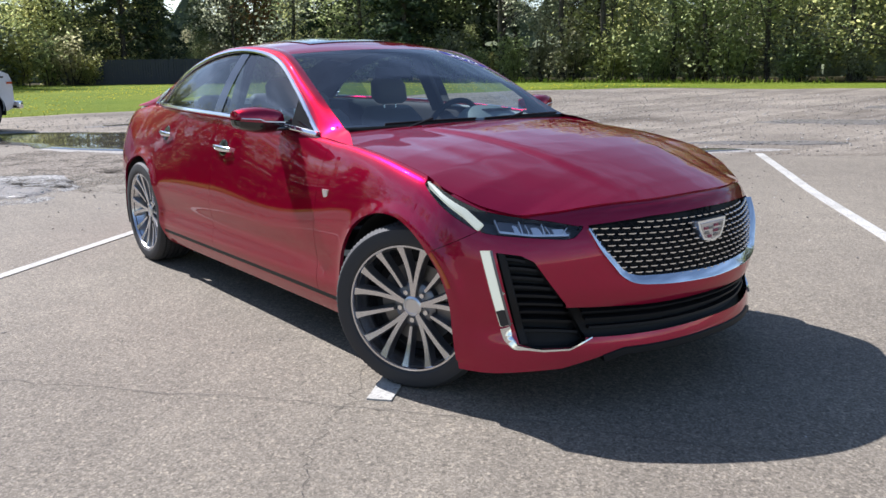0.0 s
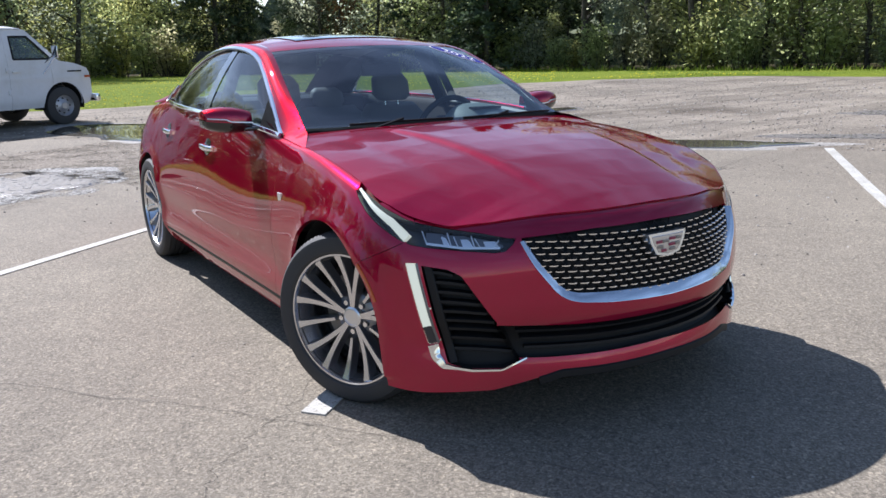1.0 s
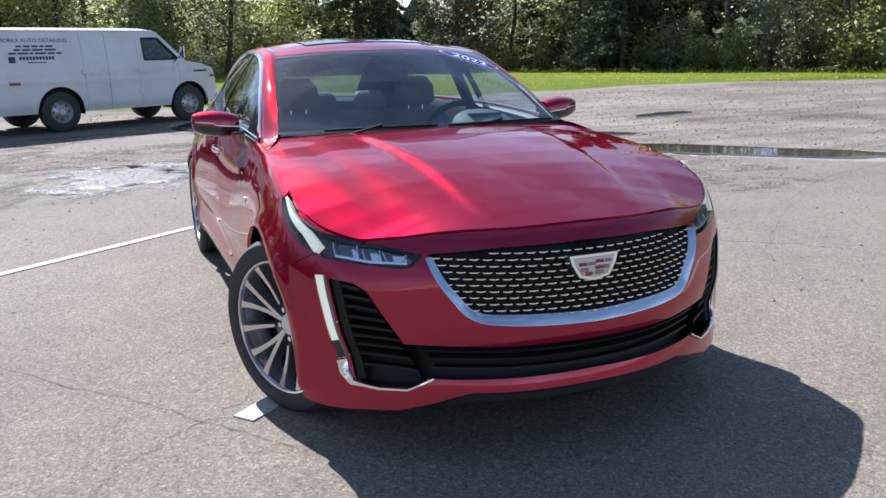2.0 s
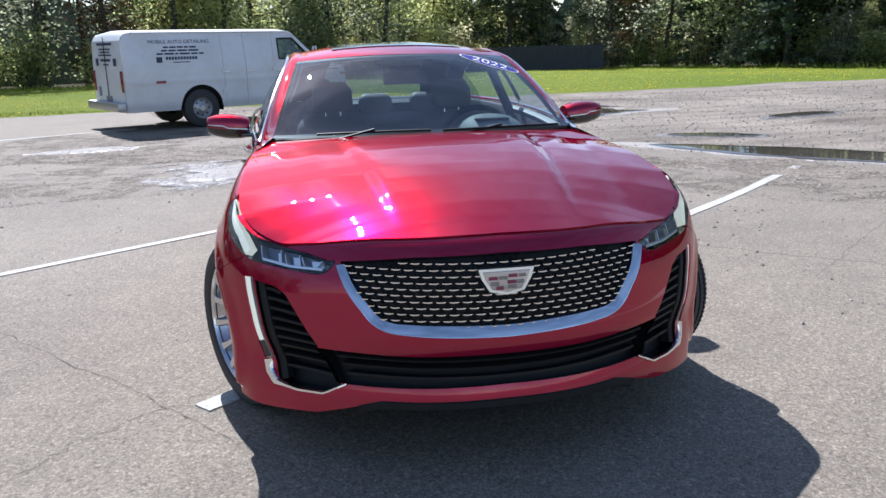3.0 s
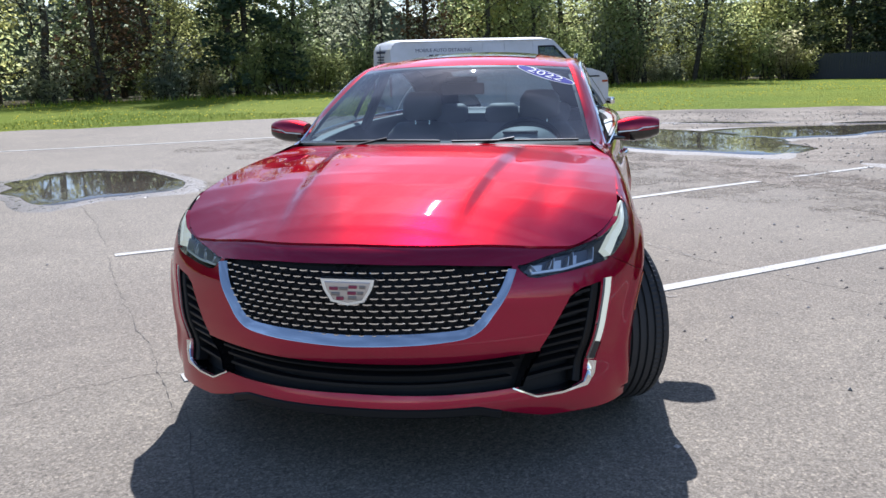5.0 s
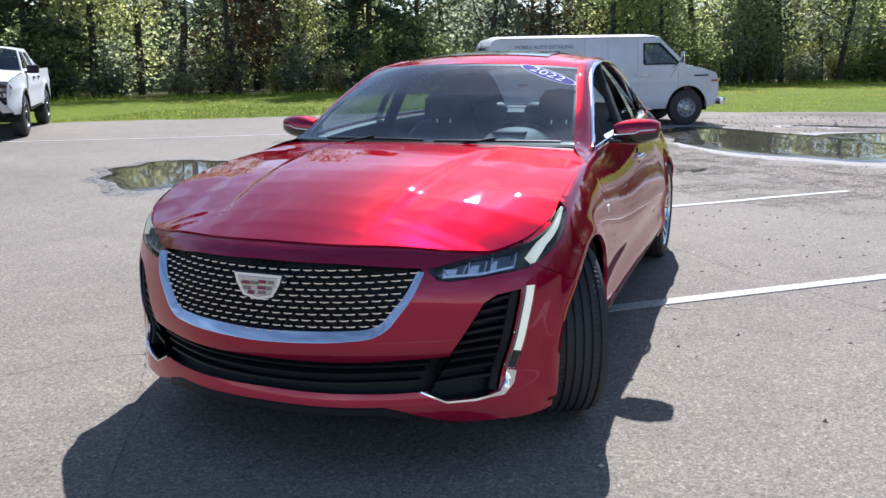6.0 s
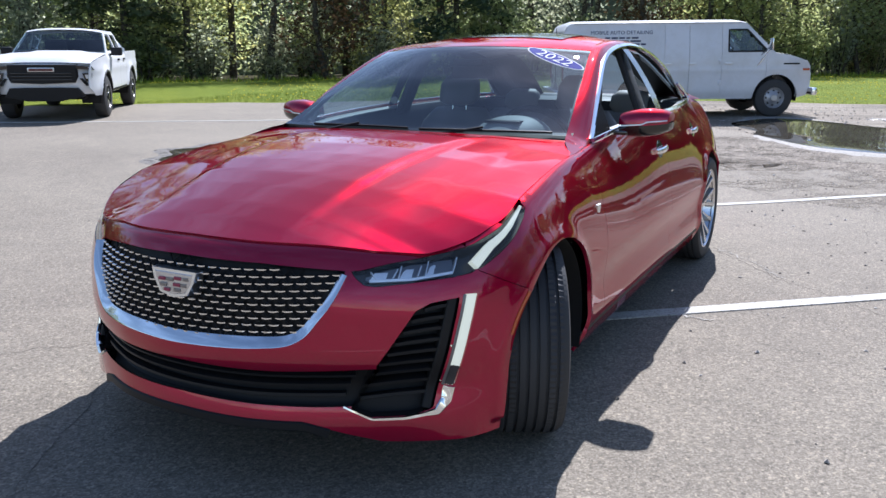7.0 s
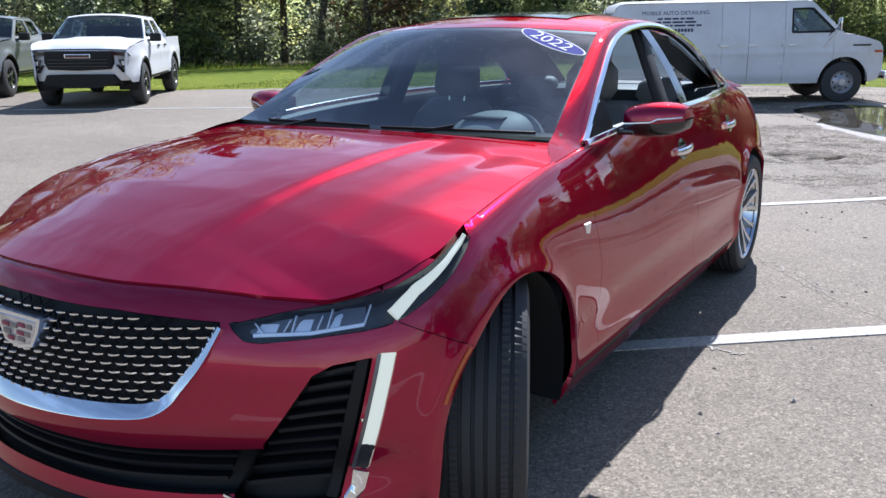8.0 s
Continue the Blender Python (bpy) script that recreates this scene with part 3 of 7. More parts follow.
# ---- sedan: grille, lamps, trim ----
def sunk(d):
    def f(s, z):
        P = wall(s, z)
        e = 1e-3
        N = np.cross(wall(s + e, z) - P, wall(s, z + e) - P)
        N /= np.linalg.norm(N, axis=-1, keepdims=True) + 1e-12
        return P - N * d
    return f


def insert(name, poly, depth, material, parent, label="", step=0.012, lip=0.002):
    """A piece of the skin inside poly, set in by depth."""
    lo, hi = poly.min(0), poly.max(0)
    us = np.linspace(lo[0], hi[0], max(4, int((hi[0] - lo[0]) / step)))
    vs = np.linspace(lo[1], hi[1], max(4, int((hi[1] - lo[1]) / step)))
    d = panels(us, vs, sunk(depth), lambda u, v: np.where(inside(poly, u, v), 0, -1), [dense(poly, 12)], step * 1.6, lip, 0.0)
    return panel_part(name, d[0], material, parent, label)


def shrink(poly, k):
    """The polygon drawn in by about k."""
    p = np.asarray(poly, float)
    area = np.sum(p[:, 0] * np.roll(p[:, 1], -1) - np.roll(p[:, 0], -1) * p[:, 1])
    a, b = p - np.roll(p, 1, 0), np.roll(p, -1, 0) - p
    a /= np.linalg.norm(a, axis=1, keepdims=True) + 1e-12
    b /= np.linalg.norm(b, axis=1, keepdims=True) + 1e-12
    t = a + b
    t /= np.linalg.norm(t, axis=1, keepdims=True) + 1e-12
    n = np.stack([-t[:, 1], t[:, 0]], 1) * (1 if area > 0 else -1)
    return p + n * k


def skirt(name, poly, depth, material, parent):
    """The inner wall of an opening in the skin."""
    q = dense(poly, 6)
    a, b = sunk(-0.0)(q[:, 0], q[:, 1]), sunk(depth)(q[:, 0], q[:, 1])
    return loft_part(name, [list(a), list(b)], material, parent, close_u=False, caps=False)


grille = insert("grille", GRILLE, 0.030, BLACK, sedan, "black mesh grille with bright dashes")
skirt("grille_frame", GRILLE, 0.030, BLACK_GLOSS, grille)
_u = np.vstack([GRILLE_SIDE, mirrored(GRILLE_SIDE[::-1])[1:]])
_u = spline(_u[::2], 90)
_w = 0.022 + 0.014 * np.exp(-(_u[:, 0] / 0.42) ** 4)
_P, _Q = sunk(0.0)(_u[:, 0], _u[:, 1]), sunk(-0.01)(_u[:, 0], _u[:, 1])
_N = (_Q - _P) * 100
_B = np.cross(_N, np.gradient(_P, axis=0))
_B /= np.linalg.norm(_B, axis=1, keepdims=True)
_B *= np.sign(np.sum(_B * (_P - np.array([0, -2.25, 0.62])), axis=1))[:, None]
# its face leans up and inwards, the outer edge stands proud
loft_part("grille_surround", [[p + b * k * w + n * c for k, c in ((-0.55, -0.03), (-0.5, -0.004), (0.34, 0.016), (0.44, 0.017), (0.5, 0.012), (0.5, -0.02))] for p, n, b, w in zip(_P, _N, _B, _w)], CHROME, grille, "polished chrome grille surround", 30)
# the dashes: one mesh, many small objects
rings = []
for x in np.linspace(-1, 1, 9):
    w = 1 - 0.45 * abs(x) ** 3
    yy = -0.006 * (1 - abs(x) ** 2)
    rings.append([(0.0155 * x, yy * 1.0, -0.0034 * w), (0.0155 * x, yy - 0.005, -0.0020 * w), (0.0155 * x, yy - 0.005, 0.0022 * w), (0.0155 * x, yy, 0.0034 * w)])
dash = loft_part("grille_bar", rings, CHROME, grille)
dash_mesh = dash.data
bpy.data.objects.remove(dash)
net = bmesh.new()
G_IN = shrink(GRILLE[::1], 0.007)
row = 0
for z in np.arange(0.4805, 0.722, 0.0205):
    k0 = (row % 2) * 0.0215
    for s in np.concatenate([-np.arange(0.0215 - k0 + 0.0215 * 0, 0.62, 0.043)[::-1], np.arange(0.0215 - k0, 0.62, 0.043) + (0.043 if k0 and 0 else 0)]):
        if row % 2 and abs(s) < 1e-6 and s <= 0 and np.signbit(s):
            continue
        zz = z + 0.02 * (1 - (s / 0.56) ** 2) * 0 + 0.010 * (s / 0.56) ** 2
        if not inside(G_IN, np.array([s]), np.array([zz]))[0] or (abs(s) < 0.07 and 0.610 < zz < 0.680):
            continue
        p = sunk(0.012)(np.array([s]), np.array([zz]))[0]
        q = sunk(0.012)(np.array([s + 0.01]), np.array([zz]))[0]
        ob = new("grille_bar", dash_mesh)
        ob.parent = grille
        ob.matrix_local = Matrix.Translation(p) @ Matrix.Rotation(math.atan2(q[1] - p[1], q[0] - p[0]), 4, "Z")
        for dx in (-1, 1):
            a = sunk(0.018)(np.array([s]), np.array([zz]))[0]
            b = sunk(0.018)(np.array([s + dx * 0.0215]), np.array([zz + 0.0205]))[0]
            if inside(GRILLE, np.array([s + dx * 0.0215]), np.array([zz + 0.0205]))[0]:
                cyl(net, a, b, 0.0032, seg=5)
    row += 1
part("grille_net", net, BLACK, grille)

# emblem: a plain silver shield with coloured bars
p0 = wall(np.array([0.0]), np.array([0.645]))[0]
em_m = Matrix.Translation((0, p0[1] + 0.010, 0.642)) @ Matrix.Rotation(radians(-6), 4, "X")


def shield(bm, w, h, y0, y1, m, cut=0.62):
    prof = [(-w, h), (w, h), (w * 0.90, h * 0.25), (w * cut, -h * 0.72), (0, -h), (-w * cut, -h * 0.72), (-w * 0.90, h * 0.25)]
    a = [bm.verts.new(m @ Vector((x, y0, z))) for x, z in prof]
    b = [bm.verts.new(m @ Vector((x * 0.93, y1, z * 0.93))) for x, z in prof]
    n = len(prof)
    bm.faces.new(a), bm.faces.new(b[::-1])
    for i in range(n):
        bm.faces.new((a[i], b[i], b[(i + 1) % n], a[(i + 1) % n]))


bm = bmesh.new()
shield(bm, 0.098, 0.046, 0.02, -0.012, em_m)
emblem = part("emblem", bm, SATIN, sedan, "silver shield emblem with small coloured bars", 20)
bm = bmesh.new()
shield(bm, 0.078, 0.034, -0.012, -0.0145, em_m)
part("emblem_plate", bm, mat("emblem_white", (0.62, 0.60, 0.58), 0.25, 0.6), emblem)
BAR_RED, BAR_GREY = mat("emblem_red", (0.22, 0.02, 0.06), 0.3, 0.2), mat("emblem_grey", (0.20, 0.18, 0.17), 0.3, 0.4)
for cx, cz, w, m_ in ((-0.045, 0.012, 0.026, BAR_RED), (-0.012, 0.012, 0.026, BAR_GREY), (0.020, 0.018, 0.026, BAR_RED), (0.052, 0.018, 0.020, BAR_GREY),
                      (-0.040, -0.006, 0.026, BAR_GREY), (0.016, -0.002, 0.026, BAR_RED), (0.044, -0.002, 0.020, BAR_GREY), (-0.024, -0.020, 0.022, BAR_RED), (0.018, -0.018, 0.026, BAR_GREY)):
    bm = bmesh.new()
    box(bm, cx, -0.0155, cz, w * 1.12, 0.003, 0.0105, 0.001, em_m)
    part("emblem_bar", bm, m_, emblem)

# lower grille
lower = insert("lower_grille", LOWER, 0.045, BLACK, sedan, "black lower air intake with bars")
skirt("intake_frame", LOWER, 0.045, BLACK_GLOSS, lower)
for z, w in ((0.378, 0.010), (0.350, 0.011), (0.322, 0.011)):
    x = float(np.interp(z, [0.294, 0.408], [0.535, 0.600]))
    s = np.linspace(-x, x, 60)
    ribbon("intake_bar", np.stack([s, z + 0.002 * (s / 0.55) ** 2], 1), sunk(0.020), w, 0.010, BLACK, lower, sink=0.03)
# splitter lip
s = np.linspace(-0.50, 0.50, 60)
ribbon("front_lip", np.stack([s, wall_foot(s) - 0.012], 1), sunk(0.004), 0.030, 0.010, BLACK, sedan, "black plastic front lip", sink=0.05)

for sgn in (1, -1):
    fl = np.array([sgn, 1])
    tag = lambda p: p * fl
    # side intake with fins
    intake = insert("side_intake", tag(INTAKE), 0.055, BLACK, sedan, "black louvred side intake")
    skirt("intake_frame", tag(INTAKE), 0.055, BLACK_GLOSS, intake)
    for z in np.linspace(0.318, 0.588, 9):
        xs = np.linspace(0.47, 0.83, 200)
        ss = np.array([at_x(x) for x in xs])
        ok = inside(shrink(INTAKE, 0.006), ss, np.full_like(ss, z))
        if ok.sum() < 10:
            continue
        s0, s1 = ss[ok].min(), ss[ok].max() - 0.026
        s = np.linspace(s0, s1, 14)
        ribbon("fin", np.stack([s, z + 0.010 * np.sin(np.linspace(0, 1.6, 14)) - 0.006], 1) * fl, sunk(0.026), 0.013, 0.012, BLACK, intake, sink=0.03)
    ip = dense(INTAKE[[0, 9, 8]], 10, False)
    ribbon("intake_edge", (ip + np.array([-0.018, 0])) * fl, sunk(0.016), 0.030, 0.008, BLACK, intake, sink=0.03)
    # upright running light
    drl = insert("running_light", tag(DRL), 0.006, LIGHTBAR, sedan, "lit white upright running light", 0.006, 0.03)
    q = np.array([DRL[3] * 0.78 + DRL[0] * 0.22, DRL[2] * 0.78 + DRL[1] * 0.22, DRL[2], DRL[3]])
    insert("turn_signal", tag(shrink(q, 0.002)), 0.003, LAMP_HOUSING, drl, "grey unlit turn signal segment", 0.005, 0.01)
    ribbon("lens_edge", np.stack([DRL[1] + (DRL[2] - DRL[1]) * t + np.array([0.003, 0]) for t in np.linspace(0, 1, 20)]) * fl, sunk(0.001), 0.009, 0.003, LAMP_BANK, drl, "grey clear edge of the lens", sink=0.006)
    # chrome corner of the intake
    cp = np.array([(0.868, 0.336), (0.858, 0.298), (0.828, 0.264), (0.73, 0.251), (0.63, 0.252), (0.545, 0.291)])
    cp = np.stack([np.interp(np.linspace(0, 1, 48), [0, 0.22, 0.36, 0.60, 0.86, 1], cp[:, k]) for k in (0, 1)], 1)
    ribbon("corner_trim", cp * fl, sunk(0.0), np.interp(np.linspace(0, 1, 48), [0, 0.2, 0.34, 0.46, 1], [0.038, 0.034, 0.026, 0.012, 0.007]), 0.008, CHROME, sedan, "chrome corner trim of the bumper", sink=0.012)
    # headlamp
    lamp = insert("headlight", tag(LAMP), 0.070, LAMP_HOUSING, sedan, "dark slim headlight with lit white edge", 0.014)
    skirt("lamp_frame", tag(LAMP), 0.070, LAMP_HOUSING, lamp)
    insert("lens", tag(shrink(LAMP, 0.001)), 0.002, GLASS_CLEAR, lamp, "clear headlight lens", 0.014, 0.001)
    lp = np.array([(1.262, 0.846), (1.13, 0.790), (1.045, 0.752), (0.975, 0.700)])
    lp = np.stack([np.interp(np.linspace(0, 1, 40), [0, 0.36, 0.60, 1], lp[:, k]) for k in (0, 1)], 1)
    lp = lp - np.array([0.012, -0.004])
    ribbon("light_blade", lp * fl, sunk(0.008), np.interp(np.linspace(0, 1, 40), [0, 0.3, 0.6, 1], [0.010, 0.016, 0.026, 0.030]), 0.004, LIGHTBAR, lamp, "lit white light blade", sink=0.03)
    bank = dense(sz([(0.575, 0.684), (0.60, 0.670), (0.70, 0.674), (0.800, 0.686), (0.800, 0.732), (0.70, 0.722), (0.63, 0.706)]), 5)[:-1]
    insert("reflector_bank", tag(bank), 0.036, LAMP_BANK, lamp, "silvery inner bank of the lamp", 0.008, 0.03)
    for x0, x1, z0, z1 in ((0.592, 0.632, 0.676, 0.700), (0.668, 0.698, 0.680, 0.708), (0.735, 0.752, 0.686, 0.718)):
        cell = dense(sz([(x0, z0), (x1, z0), (x1 + 0.008, z1), (x0 + 0.012, z1 - 0.004)]), 4)[:-1]
        insert("reflector_cell", tag(cell), 0.030, LAMP_REFLECTOR, lamp, "bright reflector cell", 0.005, 0.006)
    ledge = np.stack([bank[0] * 0 + np.array([at_x(x), z]) for x, z in zip(np.linspace(0.592, 0.795, 20), np.interp(np.linspace(0.592, 0.795, 20), [0.592, 0.70, 0.795], [0.674, 0.675, 0.688]))])
    ribbon("lamp_ledge", ledge * fl, sunk(0.030), 0.011, 0.018, LAMP_REFLECTOR, lamp, sink=0.01)
    for x, dx, z0, z1 in ((0.795, 0.014, 0.688, 0.730), (0.730, 0.012, 0.680, 0.724), (0.712, 0.012, 0.682, 0.712), (0.664, 0.010, 0.676, 0.714), (0.650, 0.014, 0.680, 0.706), (0.612, -0.016, 0.676, 0.700)):
        fp = np.stack([np.array([at_x(x + dx * t), z0 + (z1 - z0) * t]) for t in np.linspace(0, 1, 8)])
        ribbon("lamp_fin", fp * fl, sunk(0.030), 0.004, 0.020, LAMP_REFLECTOR, lamp, sink=0.008)
    # amber marker in front of the arch
    mz = np.linspace(0.478, 0.600, 14)
    c, fore, _ = arch_reach(-1.4735)
    mk = np.stack([c - fore * np.sqrt(1 - ((mz - 0.34) / ARCH_R) ** 2) - 0.022, mz], 1)
    ribbon("side_marker", mk * fl, sunk(0.0), 0.018, 0.003, AMBER, sedan, "amber side marker lamp")
    # badge on the fender
    c = wall(np.array([sgn * at_y(-0.945)]), np.array([0.728]))[0]
    m = Matrix.Translation(c) @ Matrix.Rotation(radians(90 * sgn), 4, "Z")
    bm = bmesh.new()
    shield(bm, 0.024, 0.020, 0.004, -0.003, m, 0.7)
    part("fender_badge", bm, SATIN, sedan, "small chrome fender badge", 20)
    # door handles, with black discs for their shaded cups
    for yc, zc, door in ((0.180, 0.850, front_doors[sgn > 0]), (1.070, 0.880, rear_doors[sgn > 0])):
        rings = []
        for t in np.linspace(0, 1, 15):
            y = yc + (t - 0.5) * 0.215
            c = wall(np.array([sgn * at_y(y)]), np.array([zc + 0.006 * (t - 0.5)]))[0]
            out = 0.027 * math.sin(math.pi * min(max(t, 0.03), 0.97)) ** 0.45
            hw = 0.017 * (0.75 + 0.25 * math.sin(math.pi * t))
            ring = []
            for a in np.linspace(0, 2 * math.pi, 10, endpoint=False):
                ring.append((c[0] + sgn * (out + 0.008 * math.cos(a)), c[1], c[2] + hw * math.sin(a)))
            rings.append(ring)
        loft_part("door_handle", rings, CHROME, door, "bright chrome pull handle", 60)
        # the cup's shade as a black disc on the skin; no hollow cut
        rings = []
        for r_, d in ((1.0, 0.001), (0.72, 0.003)):
            ring = []
            for a in np.linspace(0, 2 * math.pi, 20, endpoint=False):
                y, z = yc + 0.058 * r_ * math.cos(a), zc + 0.002 + 0.044 * r_ * math.sin(a)
                c = wall(np.array([sgn * at_y(y)]), np.array([z]))[0]
                ring.append((c[0] + sgn * d, c[1], c[2]))
            rings.append(ring)
        loft_part("handle_cup_shade", rings, BLACK_GLOSS, door, "flat black disc for the shaded recess behind the handle")

# ---- mirrors ----
for sgn in (1, -1):
    def mirror_ring(t, a0, a1):
        """t: 0 inner .. 1 outer end of the shell; a0..a1: the arc of the section."""
        x = 0.838 + 0.207 * t
        full = math.sin(math.pi * min(max(0.14 + 0.78 * t, 0.0), 1.0)) ** 0.35
        ring = []
        for a in np.linspace(a0, a1, 19):
            ca, sa = math.cos(a), math.sin(a)
            y = -0.405 + 0.03 * t + 0.088 * full * np.sign(ca) * abs(ca) ** 0.7
            z = 1.020 + 0.014 * t + 0.062 * full * np.sign(sa) * abs(sa) ** 0.66
            ring.append((sgn * x, y, z))
        return ring
    ts = [0.0, 0.03, 0.08, 0.2, 0.4, 0.6, 0.8, 0.92, 0.98, 1.0]
    shell = loft_part("door_mirror", [mirror_ring(t, -0.05, math.pi + 0.05) for t in ts], PAINT, sedan, "red door mirror with black lower shell", 50)
    loft_part("lower_shell", [mirror_ring(t, math.pi, 2 * math.pi) for t in ts], BLACK_GLOSS, shell, "black lower mirror shell", 50)
    path = [(sgn * (0.845 + 0.192 * t), -0.4945 + 0.030 * t + 0.03 * t**6, 1.016 + 0.014 * t + (0.010 if t > 0.62 else 0.010 * max(0, (t - 0.5) / 0.12))) for t in np.linspace(0, 1, 24)]
    strip3("indicator_line", path, np.array([0, -1, 0.1]), 0.006, 0.004, SATIN, shell, "thin bright line on the mirror")
    bm = bmesh.new()
    box(bm, sgn * 0.83, -0.44, 0.985, 0.10, 0.07, 0.022, 0.008)
    part("mirror_arm", bm, BLACK_GLOSS, shell)
    bm = bmesh.new()
    box(bm, sgn * 0.935, -0.318, 1.022, 0.15, 0.004, 0.075, 0.001)
    part("mirror_glass", bm, CHROME, shell)
    # black sail at the foot of the window
    bm = bmesh.new()
    a = [Vector((sgn * (x + o), y, z)) for o in (0.004,) for x, y, z in ((0.786, -0.70, 0.966), (0.798, -0.46, 0.986), (0.745, -0.46, 1.115))]
    bm.faces.new([bm.verts.new(v) for v in a])
    bmesh.ops.solidify(bm, geom=bm.faces[:], thickness=0.01)
    part("window_sail", bm, BLACK, sedan)

# ---- wheels ----
RIM_R, TYRE_R = 0.250, 0.340


def build_wheel():
    """One wheel about its own axle, outer face towards +x."""
    n = 200
    prof = [(-0.105, 0.232, 0), (-0.118, 0.262, 0), (-0.124, 0.292, 0), (-0.117, 0.320, 0), (-0.104, 0.333, 1)]
    for c in (-0.080, -0.048, -0.016, 0.016, 0.048, 0.080):
        k = 0.35 if abs(c) < 0.07 else 0.8
        prof += [(c - 0.0055, 0.3395, k), (c - 0.0040, 0.329, 0), (c + 0.0040, 0.329, 0), (c + 0.0055, 0.3395, k)]
    prof += [(0.104, 0.333, 1), (0.117, 0.320, 0), (0.124, 0.292, 0), (0.120, 0.266, 0), (0.108, RIM_R + 0.004, 0), (0.095, 0.240, 0)]
    rings = []
    for i in range(n + 1):
        a = 2 * math.pi * i / n
        cut = 0.006 if i % 2 == 0 else 0.0
        rings.append([(x, (r - cut * k) * math.cos(a), (r - cut * k) * math.sin(a)) for x, r, k in prof])
    rim_prof = [(0.104, 0.260), (0.114, 0.257), (0.114, 0.250), (0.106, 0.246), (0.092, 0.243), (0.070, 0.232), (0.0, 0.212), (-0.10, 0.220)]
    rim = loft_part("wheel", [[(x, r * math.cos(a), r * math.sin(a)) for x, r in rim_prof] for a in np.linspace(0, 2 * math.pi, 91)], ALLOY, None, "alloy wheel with fifteen machined spokes and grey pockets", 40, False, False)
    loft_part("tyre", rings, RUBBER, rim, "black road tyre with grooved tread", 30, False, False)
    # spokes: grey bodies with bright machined faces, five pairs that meet at the hub and five singles between them
    def spoke(r0, r1, a0, a1, w0, w1):
        body, face = [], []
        for t in np.linspace(0, 1, 9):
            r, a = r0 + t * (r1 - r0), radians(a0 + (a1 - a0) * t)
            w = w0 + (w1 - w0) * t + 0.006 * t**9
            x = 0.070 - 0.006 * math.sin(math.pi * t) + 0.036 * t
            turn = Matrix.Rotation(a, 3, "X")
            body.append([turn @ Vector(q) for q in ((x - 0.002, -w, r), (x - 0.040, -w * 1.5, r), (x - 0.040, w * 1.5, r), (x - 0.002, w, r))])
            face.append([turn @ Vector(q) for q in ((x - 0.004, -w * 0.98, r), (x + 0.001, -w * 0.86, r), (x + 0.001, w * 0.86, r), (x - 0.004, w * 0.98, r))])
        sp, fc = loft_part("spoke", body, ALLOY_DARK, rim), loft_part("spoke_face", face, ALLOY, rim)
        d = sp.data, fc.data
        bpy.data.objects.remove(sp), bpy.data.objects.remove(fc)
        return d
    kinds = [spoke(0.034, 0.248, 2.5, 12.0, 0.0085, 0.0118), spoke(0.034, 0.248, -2.5, -12.0, 0.0085, 0.0118), spoke(0.086, 0.248, 36, 36, 0.0062, 0.0118)]
    for k in range(5):
        for pair in kinds:
            for name, d in zip(("spoke", "spoke_face"), pair):
                o = new(name, d)
                o.parent = rim
                o.matrix_local = Matrix.Rotation(radians(72 * k), 4, "X")
    hub = [(0.0, 0.100), (0.040, 0.092), (0.050, 0.076), (0.050, 0.030)]
    loft_part("hub", [[(x, r * math.cos(a), r * math.sin(a)) for x, r in hub] for a in np.linspace(0, 2 * math.pi, 41)], ALLOY_DARK, rim, "", 40, False, False)
    cap = [(0.050, 0.042), (0.071, 0.041), (0.075, 0.036), (0.076, 0.031), (0.074, 0.029), (0.0745, 0.0005)]
    loft_part("centre_cap", [[(x, r * math.cos(a), r * math.sin(a)) for x, r in cap] for a in np.linspace(0, 2 * math.pi, 33)], SATIN, rim, "silver centre cap", 40, False, False)
    for k in range(5):
        a = radians(72 * k + 36)
        c = Vector((0, -0.060 * math.sin(a), 0.060 * math.cos(a)))
        bm = bmesh.new()
        cyl(bm, c + Vector((0.040, 0, 0)), c + Vector((0.066, 0, 0)), 0.0125, 0.0105, 6)
        part("lug_nut", bm, CHROME, rim)
    disc = [(0.0, 0.090), (0.012, 0.10), (0.012, 0.165), (0.0, 0.168), (-0.012, 0.165)]
    loft_part("brake_disc", [[(x, r * math.cos(a), r * math.sin(a)) for x, r in disc] for a in np.linspace(0, 2 * math.pi, 61)], BRAKE, rim, "", 40, False, False)
    bm = bmesh.new()
    box(bm, 0.010, 0.13, 0.03, 0.07, 0.07, 0.16, 0.015)
    part("brake_caliper", bm, BRAKE, rim)
    bm = bmesh.new()
    cyl(bm, (-0.02, 0, 0), (-0.018, 0, 0), 0.210, seg=40)
    part("dust_shield", bm, BLACK, rim)
    return rim


wheel = build_wheel()
STEER = 27.0
for k, (sgn, yc, spin) in enumerate(((-1, -1.4735, -5), (1, -1.4735, 40), (-1, 1.4735, 17), (1, 1.4735, 63))):
    turn = (0 if sgn > 0 else 180) + (STEER if yc < 0 else 0)
    back = 0.060 if (sgn > 0 and yc < 0) else 0.0          # swings about its kingpin
    m = Matrix.Translation((sgn * 0.797, yc + back, TYRE_R - 0.006)) @ Matrix.Rotation(radians(turn), 4, "Z") @ Matrix.Rotation(radians(spin), 4, "X")
    w = wheel if k == 3 else copy_thing(wheel, m)
    w.matrix_basis = m
    w.parent = sedan

